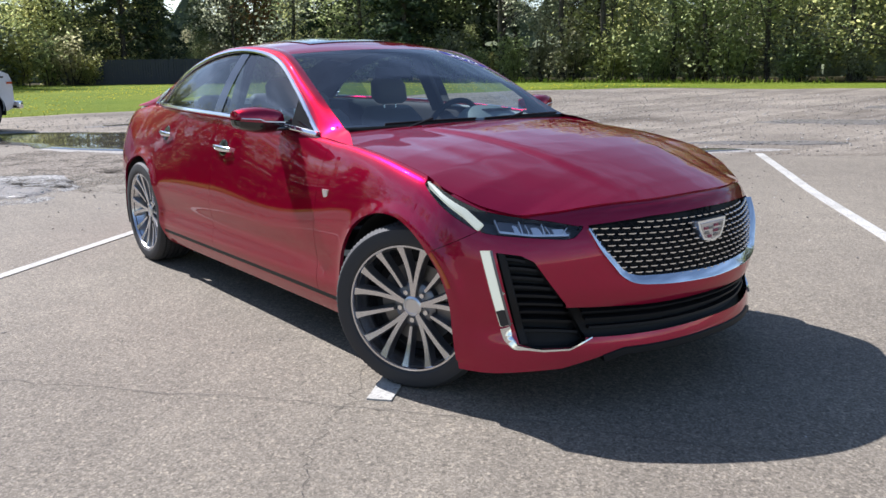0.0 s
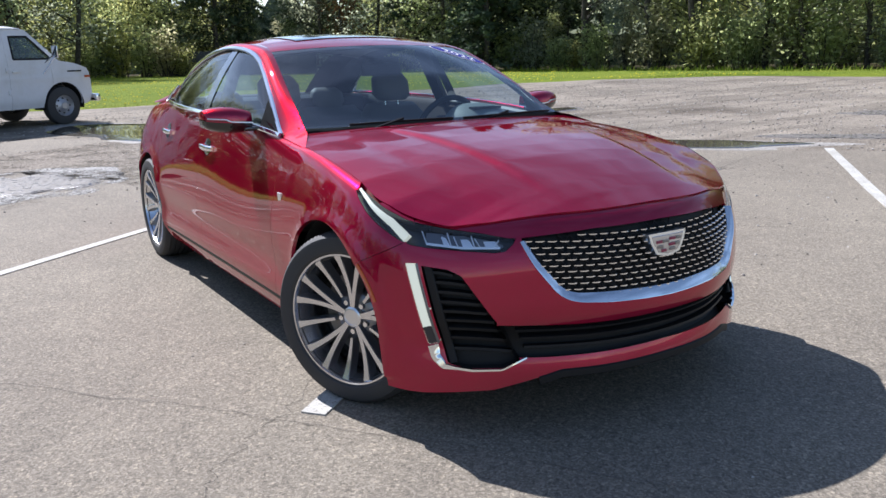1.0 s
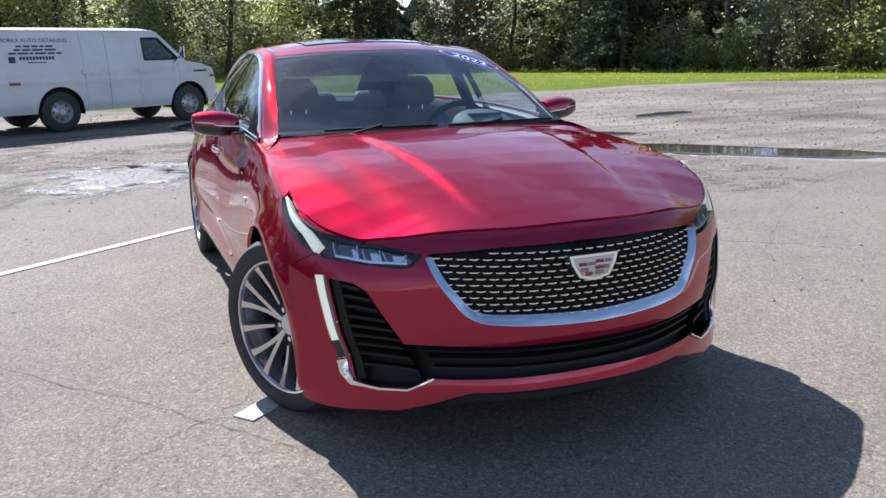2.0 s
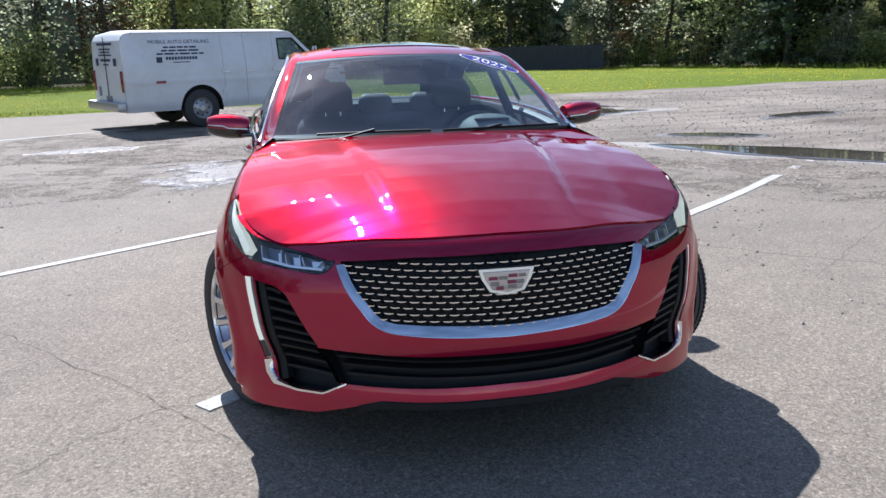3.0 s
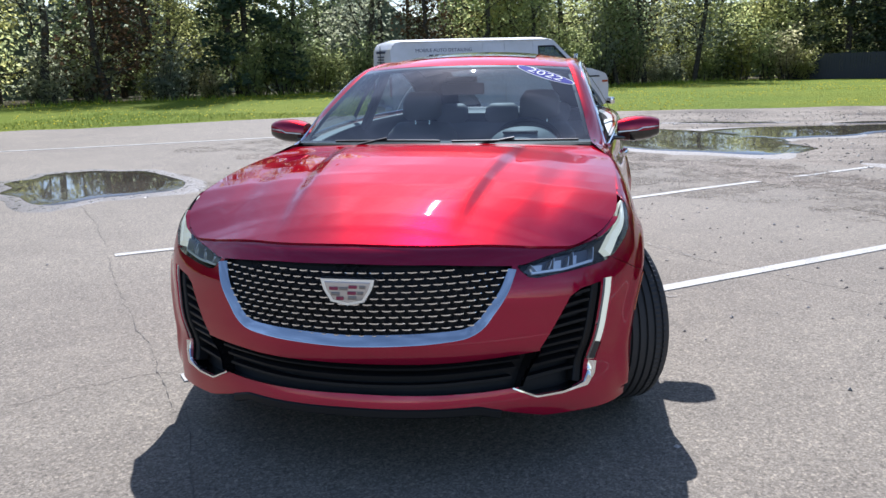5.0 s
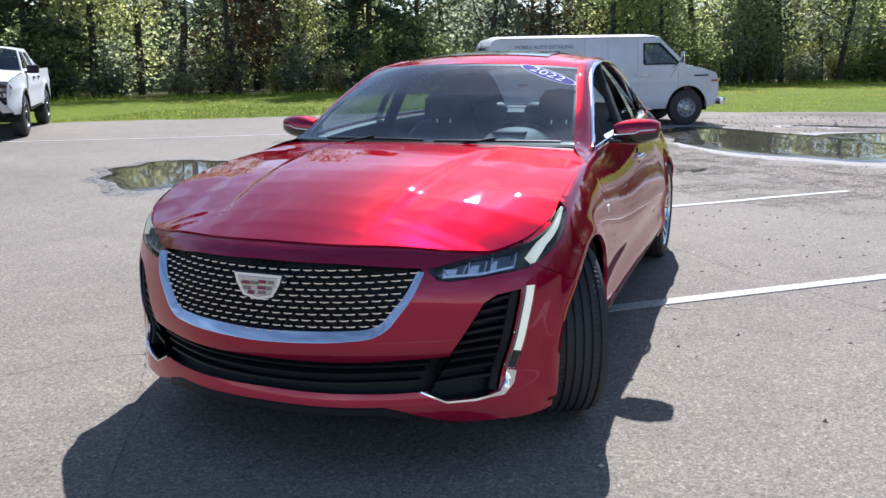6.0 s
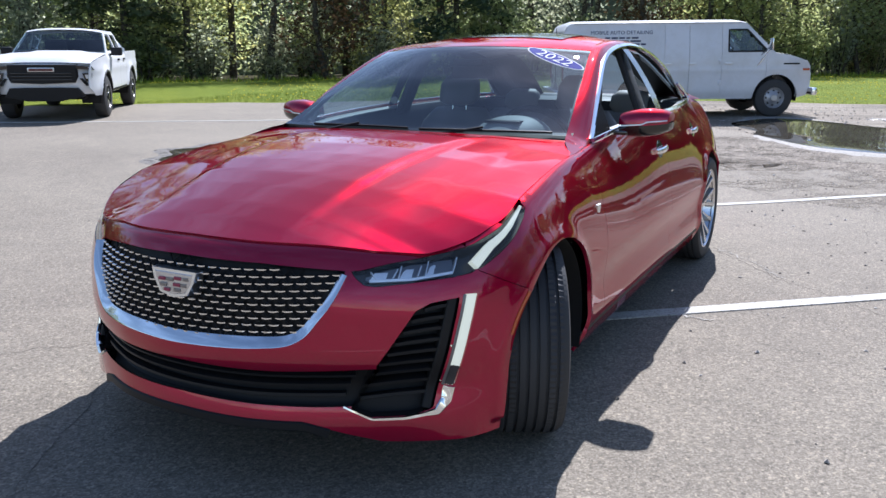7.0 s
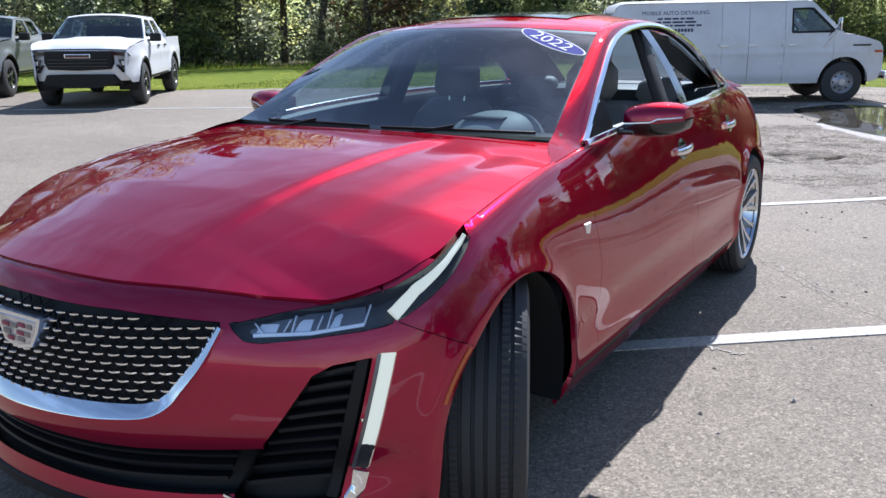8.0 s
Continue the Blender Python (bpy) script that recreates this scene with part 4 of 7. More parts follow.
# ---- cowl, wipers, decal ----
rows = []
for t in np.linspace(-1, 1, 41):
    a = np.array([t])
    h_ = hood_point(a, np.array([1.0]))[0] + np.array([0, 0, -0.016])
    u = WS[1][int(round((t + 1) * 16))]
    b = np.array([0.74 * t, u[1] + 0.02, u[2] - 0.004])
    rows.append([h_ + (b - h_) * f for f in (0, 0.5, 1)])
loft_part("cowl_panel", rows, BLACK, sedan, "black plastic cowl", close_u=False, caps=False)
WSA = np.array(WS)


def ws_at(u, v):
    """u -1..1 across, v 0..1 up the windshield: place and outward normal."""
    i, j = v * (WSA.shape[0] - 1), (u + 1) / 2 * (WSA.shape[1] - 1)
    i0, j0 = int(min(i, WSA.shape[0] - 2)), int(min(j, WSA.shape[1] - 2))
    fi, fj = i - i0, j - j0
    p = (WSA[i0, j0] * (1 - fi) + WSA[i0 + 1, j0] * fi) * (1 - fj) + (WSA[i0, j0 + 1] * (1 - fi) + WSA[i0 + 1, j0 + 1] * fi) * fj
    n = np.cross(WSA[i0, j0 + 1] - WSA[i0, j0], WSA[i0 + 1, j0] - WSA[i0, j0])
    return p, n / np.linalg.norm(n)


for u0, u1, v0, v1 in ((0.10, 0.92, 0.008, 0.014), (-0.72, 0.02, 0.008, 0.018)):
    path, nor = [], []
    for t in np.linspace(0, 1, 24):
        p, n = ws_at(u0 + (u1 - u0) * t, v0 + (v1 - v0) * math.sin(math.pi * t * 0.8))
        path.append(p + n * 0.005), nor.append(n)
    wiper = strip3("wiper", path, np.array(nor), 0.007, 0.006, BLACK, sedan, "black wiper blade and arm")
    p, n = ws_at(u0 + (u1 - u0) * 0.5, 0.03)
    q = np.array([(u0 if u0 > 0 else u0) * 0.72 + 0.10, -0.90, 0.985])
    path = [q + (p + n * 0.014 - q) * t for t in np.linspace(0, 1, 8)]
    strip3("wiper_arm", path, n, 0.010, 0.006, BLACK, wiper)
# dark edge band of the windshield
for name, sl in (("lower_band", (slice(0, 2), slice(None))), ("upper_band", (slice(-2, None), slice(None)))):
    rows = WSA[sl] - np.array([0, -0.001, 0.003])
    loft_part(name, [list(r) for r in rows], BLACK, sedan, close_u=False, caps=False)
# year decal: blue oval with a white rim
dc = np.array([0.457, -0.300, 1.279])
best = min(((ws_at(u, v), np.linalg.norm(ws_at(u, v)[0] - dc)) for u in np.linspace(0.4, 0.95, 23) for v in np.linspace(0.5, 0.97, 40)), key=lambda k: k[1])[0]
dn = Vector(best[1])
da = (Vector((0.317, -0.084, -0.085)) - dn * Vector((0.317, -0.084, -0.085)).dot(dn)).normalized()
db = dn.cross(da)
dm = Matrix((da, db, dn)).transposed().to_4x4()
dm.translation = Vector(best[0]) + dn * 0.012


def on_glass(p, off):
    """Moves points near the windshield onto it, off above it."""
    out = []
    for x, y, z in p:
        lo, hi = 0.0, 1.0
        for _ in range(22):
            v = (lo + hi) / 2
            half_w = np.interp(v * (WSA.shape[0] - 1), np.arange(WSA.shape[0]), WSA[:, -1, 0])
            q, n = ws_at(float(np.clip(x / half_w, -1, 1)), v)
            lo, hi = (v, hi) if q[2] < z else (lo, v)
        out.append(q + n * off)
    return np.array(out)


def oval(name, a, b, off, material, parent):
    rings = []
    for k in np.linspace(1.0, 0.02, 7):
        ring = [dm @ Vector((a * k * math.cos(t), b * k * math.sin(t), 0)) for t in np.linspace(0, 2 * math.pi, 64, endpoint=False)]
        rings.append([tuple(v) for v in on_glass(ring, off)])
    return loft_part(name, rings, material, parent, sharp=80)


decal = oval("year_decal", 0.168, 0.047, 0.0015, WHITE_DECAL, sedan)
tagged(decal, "blue and white oval year decal on glass")
oval("decal_field", 0.160, 0.041, 0.0025, BLUE_DECAL, decal)


def lettering(text, size, m, material, parent, name="lettering", stretch=1.0):
    c = bpy.data.curves.new(name, "FONT")
    c.body, c.size, c.align_x, c.align_y = text, size, "CENTER", "CENTER"
    c.extrude = 0.0
    c.resolution_u = 3
    tmp = new(name + "_tmp", c)
    me = bpy.data.meshes.new_from_object(tmp.evaluated_get(bpy.context.evaluated_depsgraph_get()))
    bpy.data.objects.remove(tmp)
    me.transform(m @ Matrix.Diagonal((stretch, 1, 1, 1)))
    me.materials.clear()
    me.materials.append(material)
    ob = new(name, me)
    ob.parent = parent
    return ob


num = lettering("2022", 0.080, dm, WHITE_DECAL, decal, "year_number", 1.28)
_pts = on_glass([tuple(v.co) for v in num.data.vertices], 0.0038)
for v, p in zip(num.data.vertices, _pts):
    v.co = p

# ---- cabin ----
bm = bmesh.new()
box(bm, 0, 0.45, 0.32, 1.5, 2.5, 0.06, 0.02)
part("cabin_floor", bm, CABIN, sedan)
bm = bmesh.new()
box(bm, 0, 1.58, 0.80, 1.38, 0.46, 0.47, 0.05)
box(bm, 0, 1.86, 0.86, 1.36, 0.22, 0.26, 0.02)
box(bm, 0, 1.91, 1.034, 1.04, 0.32, 0.012, 0.004)
part("parcel_shelf", bm, CABIN, sedan)
# dash: swept pad
rings = []
for x in np.linspace(-0.72, 0.72, 25):
    k = 1 - 0.25 * (abs(x) / 0.72) ** 4
    hump = 0.030 * math.exp(-((x - 0.37) / 0.17) ** 2)
    rings.append([(x, -0.80 + 0.05 * (x / 0.72) ** 2, 0.90), (x, -0.70, 0.945 * 1), (x, -0.52, 0.962 + hump), (x, -0.40, 0.945 + hump * 0.8), (x, -0.36, 0.90 * k + 0.09 * (1 - k)), (x, -0.42, 0.62), (x, -0.80, 0.62)])
loft_part("dashboard", rings, CABIN, sedan, "dark swept dashboard", 50)
rings = []
for t in np.linspace(0, 1, 13):
    y = -0.74 + 0.27 * t
    w = 0.20 * math.sin(math.pi * (0.14 + 0.62 * t)) ** 0.5
    hgt = 0.965 + 0.085 * math.sin(math.pi * (0.06 + 0.60 * t)) ** 0.7
    rings.append([(0.38 + w * c, y, 0.90 + (hgt - 0.90) * max(0.0, 1 - abs(c) ** 2.6) ** 0.5) for c in np.linspace(-1, 1, 21)])
binn = loft_part("instrument_hood", rings, DASHPAD, sedan, "pale grey instrument hood", 60, False, False)
bm = bmesh.new()
box(bm, 0.37, -0.655, 1.030, 0.17, 0.060, 0.012, 0.005, None)
part("hood_slot", bm, BLACK, binn)
# steering wheel
sw = Matrix.Translation((0.37, -0.27, 0.90)) @ Matrix.Rotation(radians(-68), 4, "X")
bm = bmesh.new()
R_, r_ = 0.185, 0.016
ringsw = []
for i in range(49):
    a = 2 * math.pi * i / 48
    ringsw.append([sw @ Vector(((R_ + r_ * math.cos(b)) * math.cos(a), (R_ + r_ * math.cos(b)) * math.sin(a), r_ * math.sin(b))) for b in np.linspace(0, 2 * math.pi, 10, endpoint=False)])
steer = loft_part("steering_wheel", ringsw, CABIN, sedan, "dark leather steering wheel", 60, False)
bm = bmesh.new()
box(bm, 0, -0.01, 0, 0.15, 0.13, 0.05, 0.02, sw)
box(bm, 0, 0, 0, 0.36, 0.035, 0.018, 0.006, sw)
part("wheel_hub", bm, CABIN, steer)


def cushion(name, rows, material, parent, label=""):
    """A padded form from rows of (y, z, half width, thickness) with soft edges."""
    rings = []
    for cx, y, z, w, th, lean in rows:
        ring = []
        for a in np.linspace(0, 2 * math.pi, 24, endpoint=False):
            c, s_ = math.cos(a), math.sin(a)
            px, py = w * np.sign(c) * abs(c) ** 0.45, th * np.sign(s_) * abs(s_) ** 0.6
            ring.append((cx + px, y + py * math.cos(lean), z + py * math.sin(lean)))
        rings.append(ring)
    return loft_part(name, rings, material, parent, label, 60)


for sgn in (1, -1):
    cx = 0.37 * sgn
    seat = cushion("seat_back", [(cx, 0.17, 0.50, 0.20, 0.05, 0.3), (cx, 0.19, 0.56, 0.25, 0.085, 0.3), (cx, 0.28, 0.78, 0.255, 0.085, 0.3), (cx, 0.35, 0.95, 0.22, 0.07, 0.3),
                                 (cx, 0.375, 1.01, 0.17, 0.045, 0.3)], SEAT, sedan, "grey-beige leather front seat back")
    cushion("seat_base", [(cx, -0.02, 0.42, 0.24, 0.30, 0), (cx, -0.02, 0.50, 0.255, 0.31, 0), (cx, -0.02, 0.54, 0.23, 0.27, 0)], SEAT, seat)
    cushion("headrest", [(cx, 0.375, 1.045, 0.10, 0.035, 0.3), (cx, 0.375, 1.07, 0.125, 0.055, 0.3), (cx, 0.385, 1.16, 0.12, 0.055, 0.3), (cx, 0.39, 1.20, 0.09, 0.035, 0.3)], SEAT, seat)
    bm = bmesh.new()
    for dx in (-0.045, 0.045):
        cyl(bm, (cx + dx, 0.37, 0.99), (cx + dx, 0.378, 1.07), 0.006)
    part("headrest_post", bm, CHROME, seat)
rear = cushion("rear_seat", [(0, 1.18, 0.46, 0.66, 0.06, 0.3), (0, 1.20, 0.55, 0.67, 0.09, 0.3), (0, 1.32, 0.90, 0.64, 0.08, 0.3), (0, 1.345, 0.96, 0.58, 0.05, 0.3)], SEAT, sedan, "grey-beige leather rear seat back")
cushion("rear_base", [(0, 0.95, 0.42, 0.64, 0.28, 0), (0, 0.95, 0.50, 0.66, 0.30, 0), (0, 0.95, 0.54, 0.62, 0.26, 0)], SEAT, rear)
for cx in (-0.38, 0.0, 0.38):
    cushion("headrest", [(cx, 1.36, 0.96, 0.10, 0.035, 0.3), (cx, 1.37, 1.0, 0.13, 0.05, 0.3), (cx, 1.385, 1.06, 0.12, 0.045, 0.3), (cx, 1.39, 1.085, 0.09, 0.03, 0.3)], SEAT, rear)
for sgn in (1, -1):
    rows = []
    for p in BELT:
        k = np.clip((1.649 - p[1]) / 0.3, 0.05, 1)
        rows.append([(sgn * (p[0] - 0.004), p[1], p[2] - 0.006), (sgn * (p[0] - 0.05 * k), p[1], p[2] - 0.010), (sgn * (p[0] - 0.075 * k), p[1], p[2] - 0.05), (sgn * (p[0] - 0.06 * k), p[1], 0.62), (sgn * (p[0] - 0.06 * k), p[1], 0.34)])
    loft_part("door_lining", rows, CABIN, sedan, "dark door lining", close_u=False, caps=False)
    sill = [BELT[i] * np.array([sgn, 1, 1]) - np.array([sgn * 0.045, 0, 0.006]) for i in range(2, 60)]
    strip3("sill_cap", sill, np.array([-sgn * 0.1, 0, 1.0]), 0.05, 0.006, DASHPAD, sedan, "pale top of the door lining")
    # inner pillars
    for p, q in (((0.745, 0.33, 0.98), (0.585, 0.36, 1.35)),):
        bm = bmesh.new()
        d = Vector(q) - Vector(p)
        m = Matrix.Translation(((p[0] + q[0]) / 2 * sgn, (p[1] + q[1]) / 2, (p[2] + q[2]) / 2)) @ Matrix.Rotation(-sgn * math.atan2(p[0] - q[0], d.z), 4, "Y") @ Matrix.Rotation(math.atan2(-d.y, d.z) * 1, 4, "X")
        box(bm, 0, 0, 0, 0.035, 0.12, d.length, 0.012, m)
        part("pillar_lining", bm, CABIN, sedan)
for sgn in (1, -1):
    # dark rear pillar lining beside and below the rear glass
    rows = []
    for y in np.linspace(1.06, 1.92, 16):
        x, z = np.interp(y, SEAL[:, 1], SEAL[:, 0]), np.interp(y, SEAL[:, 1], SEAL[:, 2])
        rows.append([(sgn * (x - 0.012), y, z - 0.05), (sgn * (x - 0.03), y, z - 0.014), (sgn * (x - 0.11), y + 0.02, z - 0.004), (sgn * (x - 0.21), y + 0.03, z - 0.012)])
    loft_part("rear_pillar_lining", rows, CABIN, sedan, "dark rear pillar lining", close_u=False, caps=False)
HEADLINER = [list(np.array(r) * np.array([0.96, 1, 1]) - np.array([0, 0, 0.03])) for r in top_rows(-0.06, 1.12, 20, roof_rise, roof_bow)]
loft_part("headliner", HEADLINER, mat("headliner", (0.30, 0.29, 0.27), 0.9), sedan, close_u=False, caps=False)
bm = bmesh.new()
box(bm, 0, -0.22, 1.285, 0.16, 0.10, 0.035, 0.012)
box(bm, 0, -0.20, 1.235, 0.24, 0.02, 0.065, 0.010)
part("inner_mirror", bm, BLACK, sedan, "dark inner mirror and sensor housing")


# ---- ground ----
def ground_z(x, y):
    r = np.hypot(x, y + 2.0)
    k = np.clip(r - 5.0, 0, 22.0)
    return 0.02 * k * np.clip(k / 1.5, 0, 1)


def ground_point(x, y):
    # gentle unevenness away from the parked car
    far = np.clip((np.hypot(x, y) - 5.5) / 6, 0, 1)
    w = 0.018 * far * (np.sin(x * 1.3 + 0.7 * y) * np.sin(y * 0.9 - 0.4 * x + 1.0))
    return np.stack([x, y, ground_z(x, y) + w * np.clip((x + 2) / 4, 0, 1)], -1)


def wavy(pts, n, amp, seed):
    rng = np.random.default_rng(seed)
    p = spline(pts, n)
    k = np.convolve(rng.normal(size=n + 8), np.ones(5) / 5, "same")[4:-4] * amp * 2
    t = np.gradient(p, axis=0)
    t /= np.linalg.norm(t, axis=1, keepdims=True)
    return p + np.stack([-t[:, 1], t[:, 0]], 1) * k[:, None]


def asphalt_mat():
    m = mat("asphalt", (0.2, 0.19, 0.18), 0.85, spec=0.25)
    t, b = nodes_of(m)
    v = coords(t)
    grain = t.nodes.new("ShaderNodeTexVoronoi")
    grain.inputs["Scale"].default_value = 150
    t.links.new(v, grain.inputs["Vector"])
    fine = noise_node(t, 380, 3, 0.7, v)
    mid = noise_node(t, 3.0, 6, 0.65, v)
    big = noise_node(t, 0.35, 5, 0.6, v)
    c = ramp(t, grain.outputs["Color"], [(0.10, (0.096, 0.082, 0.064)), (0.5, (0.197, 0.171, 0.135)), (0.95, (0.388, 0.344, 0.282))])
    c = mixed(t, 0.45, c, ramp(t, fine.outputs["Fac"], [(0.35, (0.067, 0.058, 0.048)), (0.65, (0.357, 0.32, 0.263))]), "MIX")
    stone = t.nodes.new("ShaderNodeTexVoronoi")
    stone.inputs["Scale"].default_value = 85
    t.links.new(v, stone.inputs["Vector"])
    c = mixed(t, 0.55, c, ramp(t, stone.outputs["Color"], [(0.12, (0.45, 0.44, 0.43)), (0.35, (0.92, 0.91, 0.90)), (0.70, (1.05, 1.04, 1.02)), (0.92, (1.75, 1.70, 1.60))]), "MULTIPLY")
    c = mixed(t, 0.32, c, ramp(t, mid.outputs["Fac"], [(0.3, (0.72, 0.72, 0.72)), (0.7, (1.18, 1.17, 1.15))]), "MULTIPLY")
    c = mixed(t, 0.6, c, ramp(t, big.outputs["Fac"], [(0.35, (0.82, 0.80, 0.78)), (0.65, (1.15, 1.14, 1.10))]), "MULTIPLY")
    t.links.new(c, b.inputs["Base Color"])
    bump(t, b, fine.outputs["Fac"], 0.5, 0.003)
    return m


def gravel_mat():
    m = mat("packed_gravel", (0.25, 0.23, 0.2), 0.9, spec=0.2)
    t, b = nodes_of(m)
    v = coords(t)
    cell = t.nodes.new("ShaderNodeTexVoronoi")
    cell.inputs["Scale"].default_value = 32
    t.links.new(v, cell.inputs["Vector"])
    fine = noise_node(t, 120, 4, 0.7, v)
    big = noise_node(t, 0.5, 6, 0.62, v)
    damp = noise_node(t, 0.22, 4, 0.55, v)
    c = ramp(t, cell.outputs["Color"], [(0.1, (0.16, 0.140, 0.115)), (0.6, (0.25, 0.222, 0.188)), (0.95, (0.40, 0.37, 0.33))])
    c = mixed(t, 0.5, c, ramp(t, fine.outputs["Fac"], [(0.3, (0.13, 0.115, 0.095)), (0.7, (0.34, 0.31, 0.265))]))
    c = mixed(t, 0.7, c, ramp(t, big.outputs["Fac"], [(0.35, (0.62, 0.59, 0.56)), (0.65, (1.25, 1.22, 1.16))]), "MULTIPLY")
    c = mixed(t, 0.7, c, ramp(t, damp.outputs["Fac"], [(0.56, (1, 1, 1)), (0.66, (0.50, 0.47, 0.45))]), "MULTIPLY")
    ruts = t.nodes.new("ShaderNodeMapping")
    ruts.inputs["Rotation"].default_value = (0, 0, 0.7)
    ruts.inputs["Scale"].default_value = (0.25, 2.4, 1)
    t.links.new(v, ruts.inputs[0])
    track = noise_node(t, 1.0, 3, 0.5, ruts.outputs[0])
    c = mixed(t, 0.6, c, ramp(t, track.outputs["Fac"], [(0.38, (0.66, 0.62, 0.57)), (0.52, (1.05, 1.02, 0.98)), (0.70, (1.2, 1.16, 1.1))]), "MULTIPLY")
    t.links.new(c, b.inputs["Base Color"])
    bump(t, b, cell.outputs["Distance"], 0.8, 0.02)
    return m


def lawn_mat():
    m = mat("mown_grass", (0.1, 0.16, 0.02), 0.95, spec=0.1)
    t, b = nodes_of(m)
    v = coords(t)
    fine = noise_node(t, 30, 5, 0.75, v)
    mid = noise_node(t, 1.6, 5, 0.6, v)
    big = noise_node(t, 0.18, 3, 0.5, v)
    c = ramp(t, fine.outputs["Fac"], [(0.3, (0.11, 0.155, 0.014)), (0.7, (0.255, 0.315, 0.045))])
    c = mixed(t, 0.6, c, ramp(t, mid.outputs["Fac"], [(0.3, (0.7, 0.78, 0.7)), (0.7, (1.2, 1.12, 1.0))]), "MULTIPLY")
    c = mixed(t, 0.5, c, ramp(t, big.outputs["Fac"], [(0.4, (0.8, 0.9, 0.8)), (0.6, (1.25, 1.1, 1.0))]), "MULTIPLY")
    t.links.new(c, b.inputs["Base Color"])
    bump(t, b, fine.outputs["Fac"], 1.0, 0.06)
    return m


ASPHALT, GRAVEL, LAWN = asphalt_mat(), gravel_mat(), lawn_mat()
# the front line of the woods
WOODS = spline([(-52, -22), (-38, 2), (-27, 15), (-21, 21.5), (-16.5, 27), (-11.5, 34), (-2, 36.5), (5, 45), (9, 52.5), (19.5, 44.5), (23, 34), (26.5, 23), (29, 13), (34, 2), (46, -18)], 160)
EDGE_LOT = wavy([(60, -64), (30, -26.6), (7.0, 1.8), (5.3, 3.9), (3.4, 6.2), (1.3, 8.2), (-0.7, 10.4), (-2.9, 13.0), (-4.2, 16.5)], 260, 0.10, 3)
EDGE_GRASS = wavy([(-75, -42), (-22, 2.2), (-13.6, 9.8), (-10.2, 12.5), (-7.9, 14.5), (-5.4, 16.0), (1.8, 16.4), (6.3, 16.8), (11, 17.0), (17.2, 16.6), (21.3, 12.6), (24, 6), (33, -9), (60, -50)], 420, 0.14, 5)
_lot_poly = np.vstack([EDGE_LOT, [(-400, 17), (-400, -400), (60, -400)]])
_woods_edge = WOODS * 1.015
_woods_poly = np.vstack([_woods_edge, [(400, -400), (400, 400), (-400, 400), (-400, -60)]])
_grass_poly = np.vstack([EDGE_GRASS, [(400, -400), (400, 400), (-400, 400), (-400, -60)]])


def ground_label(x, y):
    lab = np.where(inside(_lot_poly, x, y), 0, 1)
    lab = np.where(inside(_grass_poly, x, y), 2, lab)
    return np.where(inside(_woods_poly, x, y), 3, lab)


_gx = np.concatenate([[-400, -250, -150, -100], np.arange(-80, -20, 4), np.arange(-20, 30, 0.4), np.arange(30, 80, 4), [80, 110, 160, 250, 400]])
_gy = np.concatenate([[-400, -250, -150, -100], np.arange(-80, -8, 4), np.arange(-8, 20, 0.4), np.arange(20, 80, 3), [80, 110, 160, 250, 400]])
GROUND = panels(_gx, _gy, ground_point, ground_label, [EDGE_LOT, EDGE_GRASS, _woods_edge], 0.6, 0.03, 0.0)
pavement = tagged(panel_part("pavement", GROUND[0], ASPHALT, None), "sunlit grey asphalt parking lot with stains", "pavement", kind="structure")
gravel = tagged(panel_part("gravel_ground", GROUND[1], GRAVEL, None), "packed tan gravel lot with ruts", "ground", kind="structure")
lawn = tagged(panel_part("lawn", GROUND[2], LAWN, None), "bright mown lawn with dandelions", "lawn", kind="structure")

LITTER = mat("leaf_litter", (0.06, 0.05, 0.03), 0.95, spec=0.1)
_t, _b = nodes_of(LITTER)
_n, _m = noise_node(_t, 18, 6, 0.75, coords(_t)), noise_node(_t, 0.5, 4, 0.6, coords(_t))
_c = ramp(_t, _n.outputs["Fac"], [(0.35, (0.035, 0.030, 0.018)), (0.55, (0.085, 0.070, 0.042)), (0.7, (0.16, 0.14, 0.08))])
_t.links.new(mixed(_t, 0.8, _c, ramp(_t, _m.outputs["Fac"], [(0.40, (0.7, 0.9, 0.5)), (0.60, (1.1, 1.0, 0.9))]), "MULTIPLY"), _b.inputs["Base Color"])
bump(_t, _b, _n.outputs["Fac"], 1.0, 0.08)
tagged(panel_part("forest_floor", GROUND[3], LITTER, None), "brown leaf litter and weeds under the trees", "ground", kind="structure")


def drape(pts, lift):
    p = np.asarray(pts, float)
    q = ground_point(p[:, 0], p[:, 1])
    q[:, 2] += lift
    return q


# parking lines
def line_paint():
    m = mat("worn_line_paint", (0.7, 0.69, 0.66), 0.7, spec=0.2)
    t, b = nodes_of(m)
    v = coords(t)
    n1, n2 = noise_node(t, 70, 4, 0.7, v), noise_node(t, 2.5, 5, 0.6, v)
    c = ramp(t, n1.outputs["Fac"], [(0.34, (0.22, 0.20, 0.175)), (0.46, (0.48, 0.465, 0.425)), (0.8, (0.62, 0.605, 0.56))])
    c = mixed(t, 0.6, c, ramp(t, n2.outputs["Fac"], [(0.35, (0.66, 0.64, 0.6)), (0.6, (1, 1, 1))]), "MULTIPLY")
    t.links.new(c, b.inputs["Base Color"])
    bump(t, b, n1.outputs["Fac"], 0.4, 0.003)
    return m


LINE = line_paint()


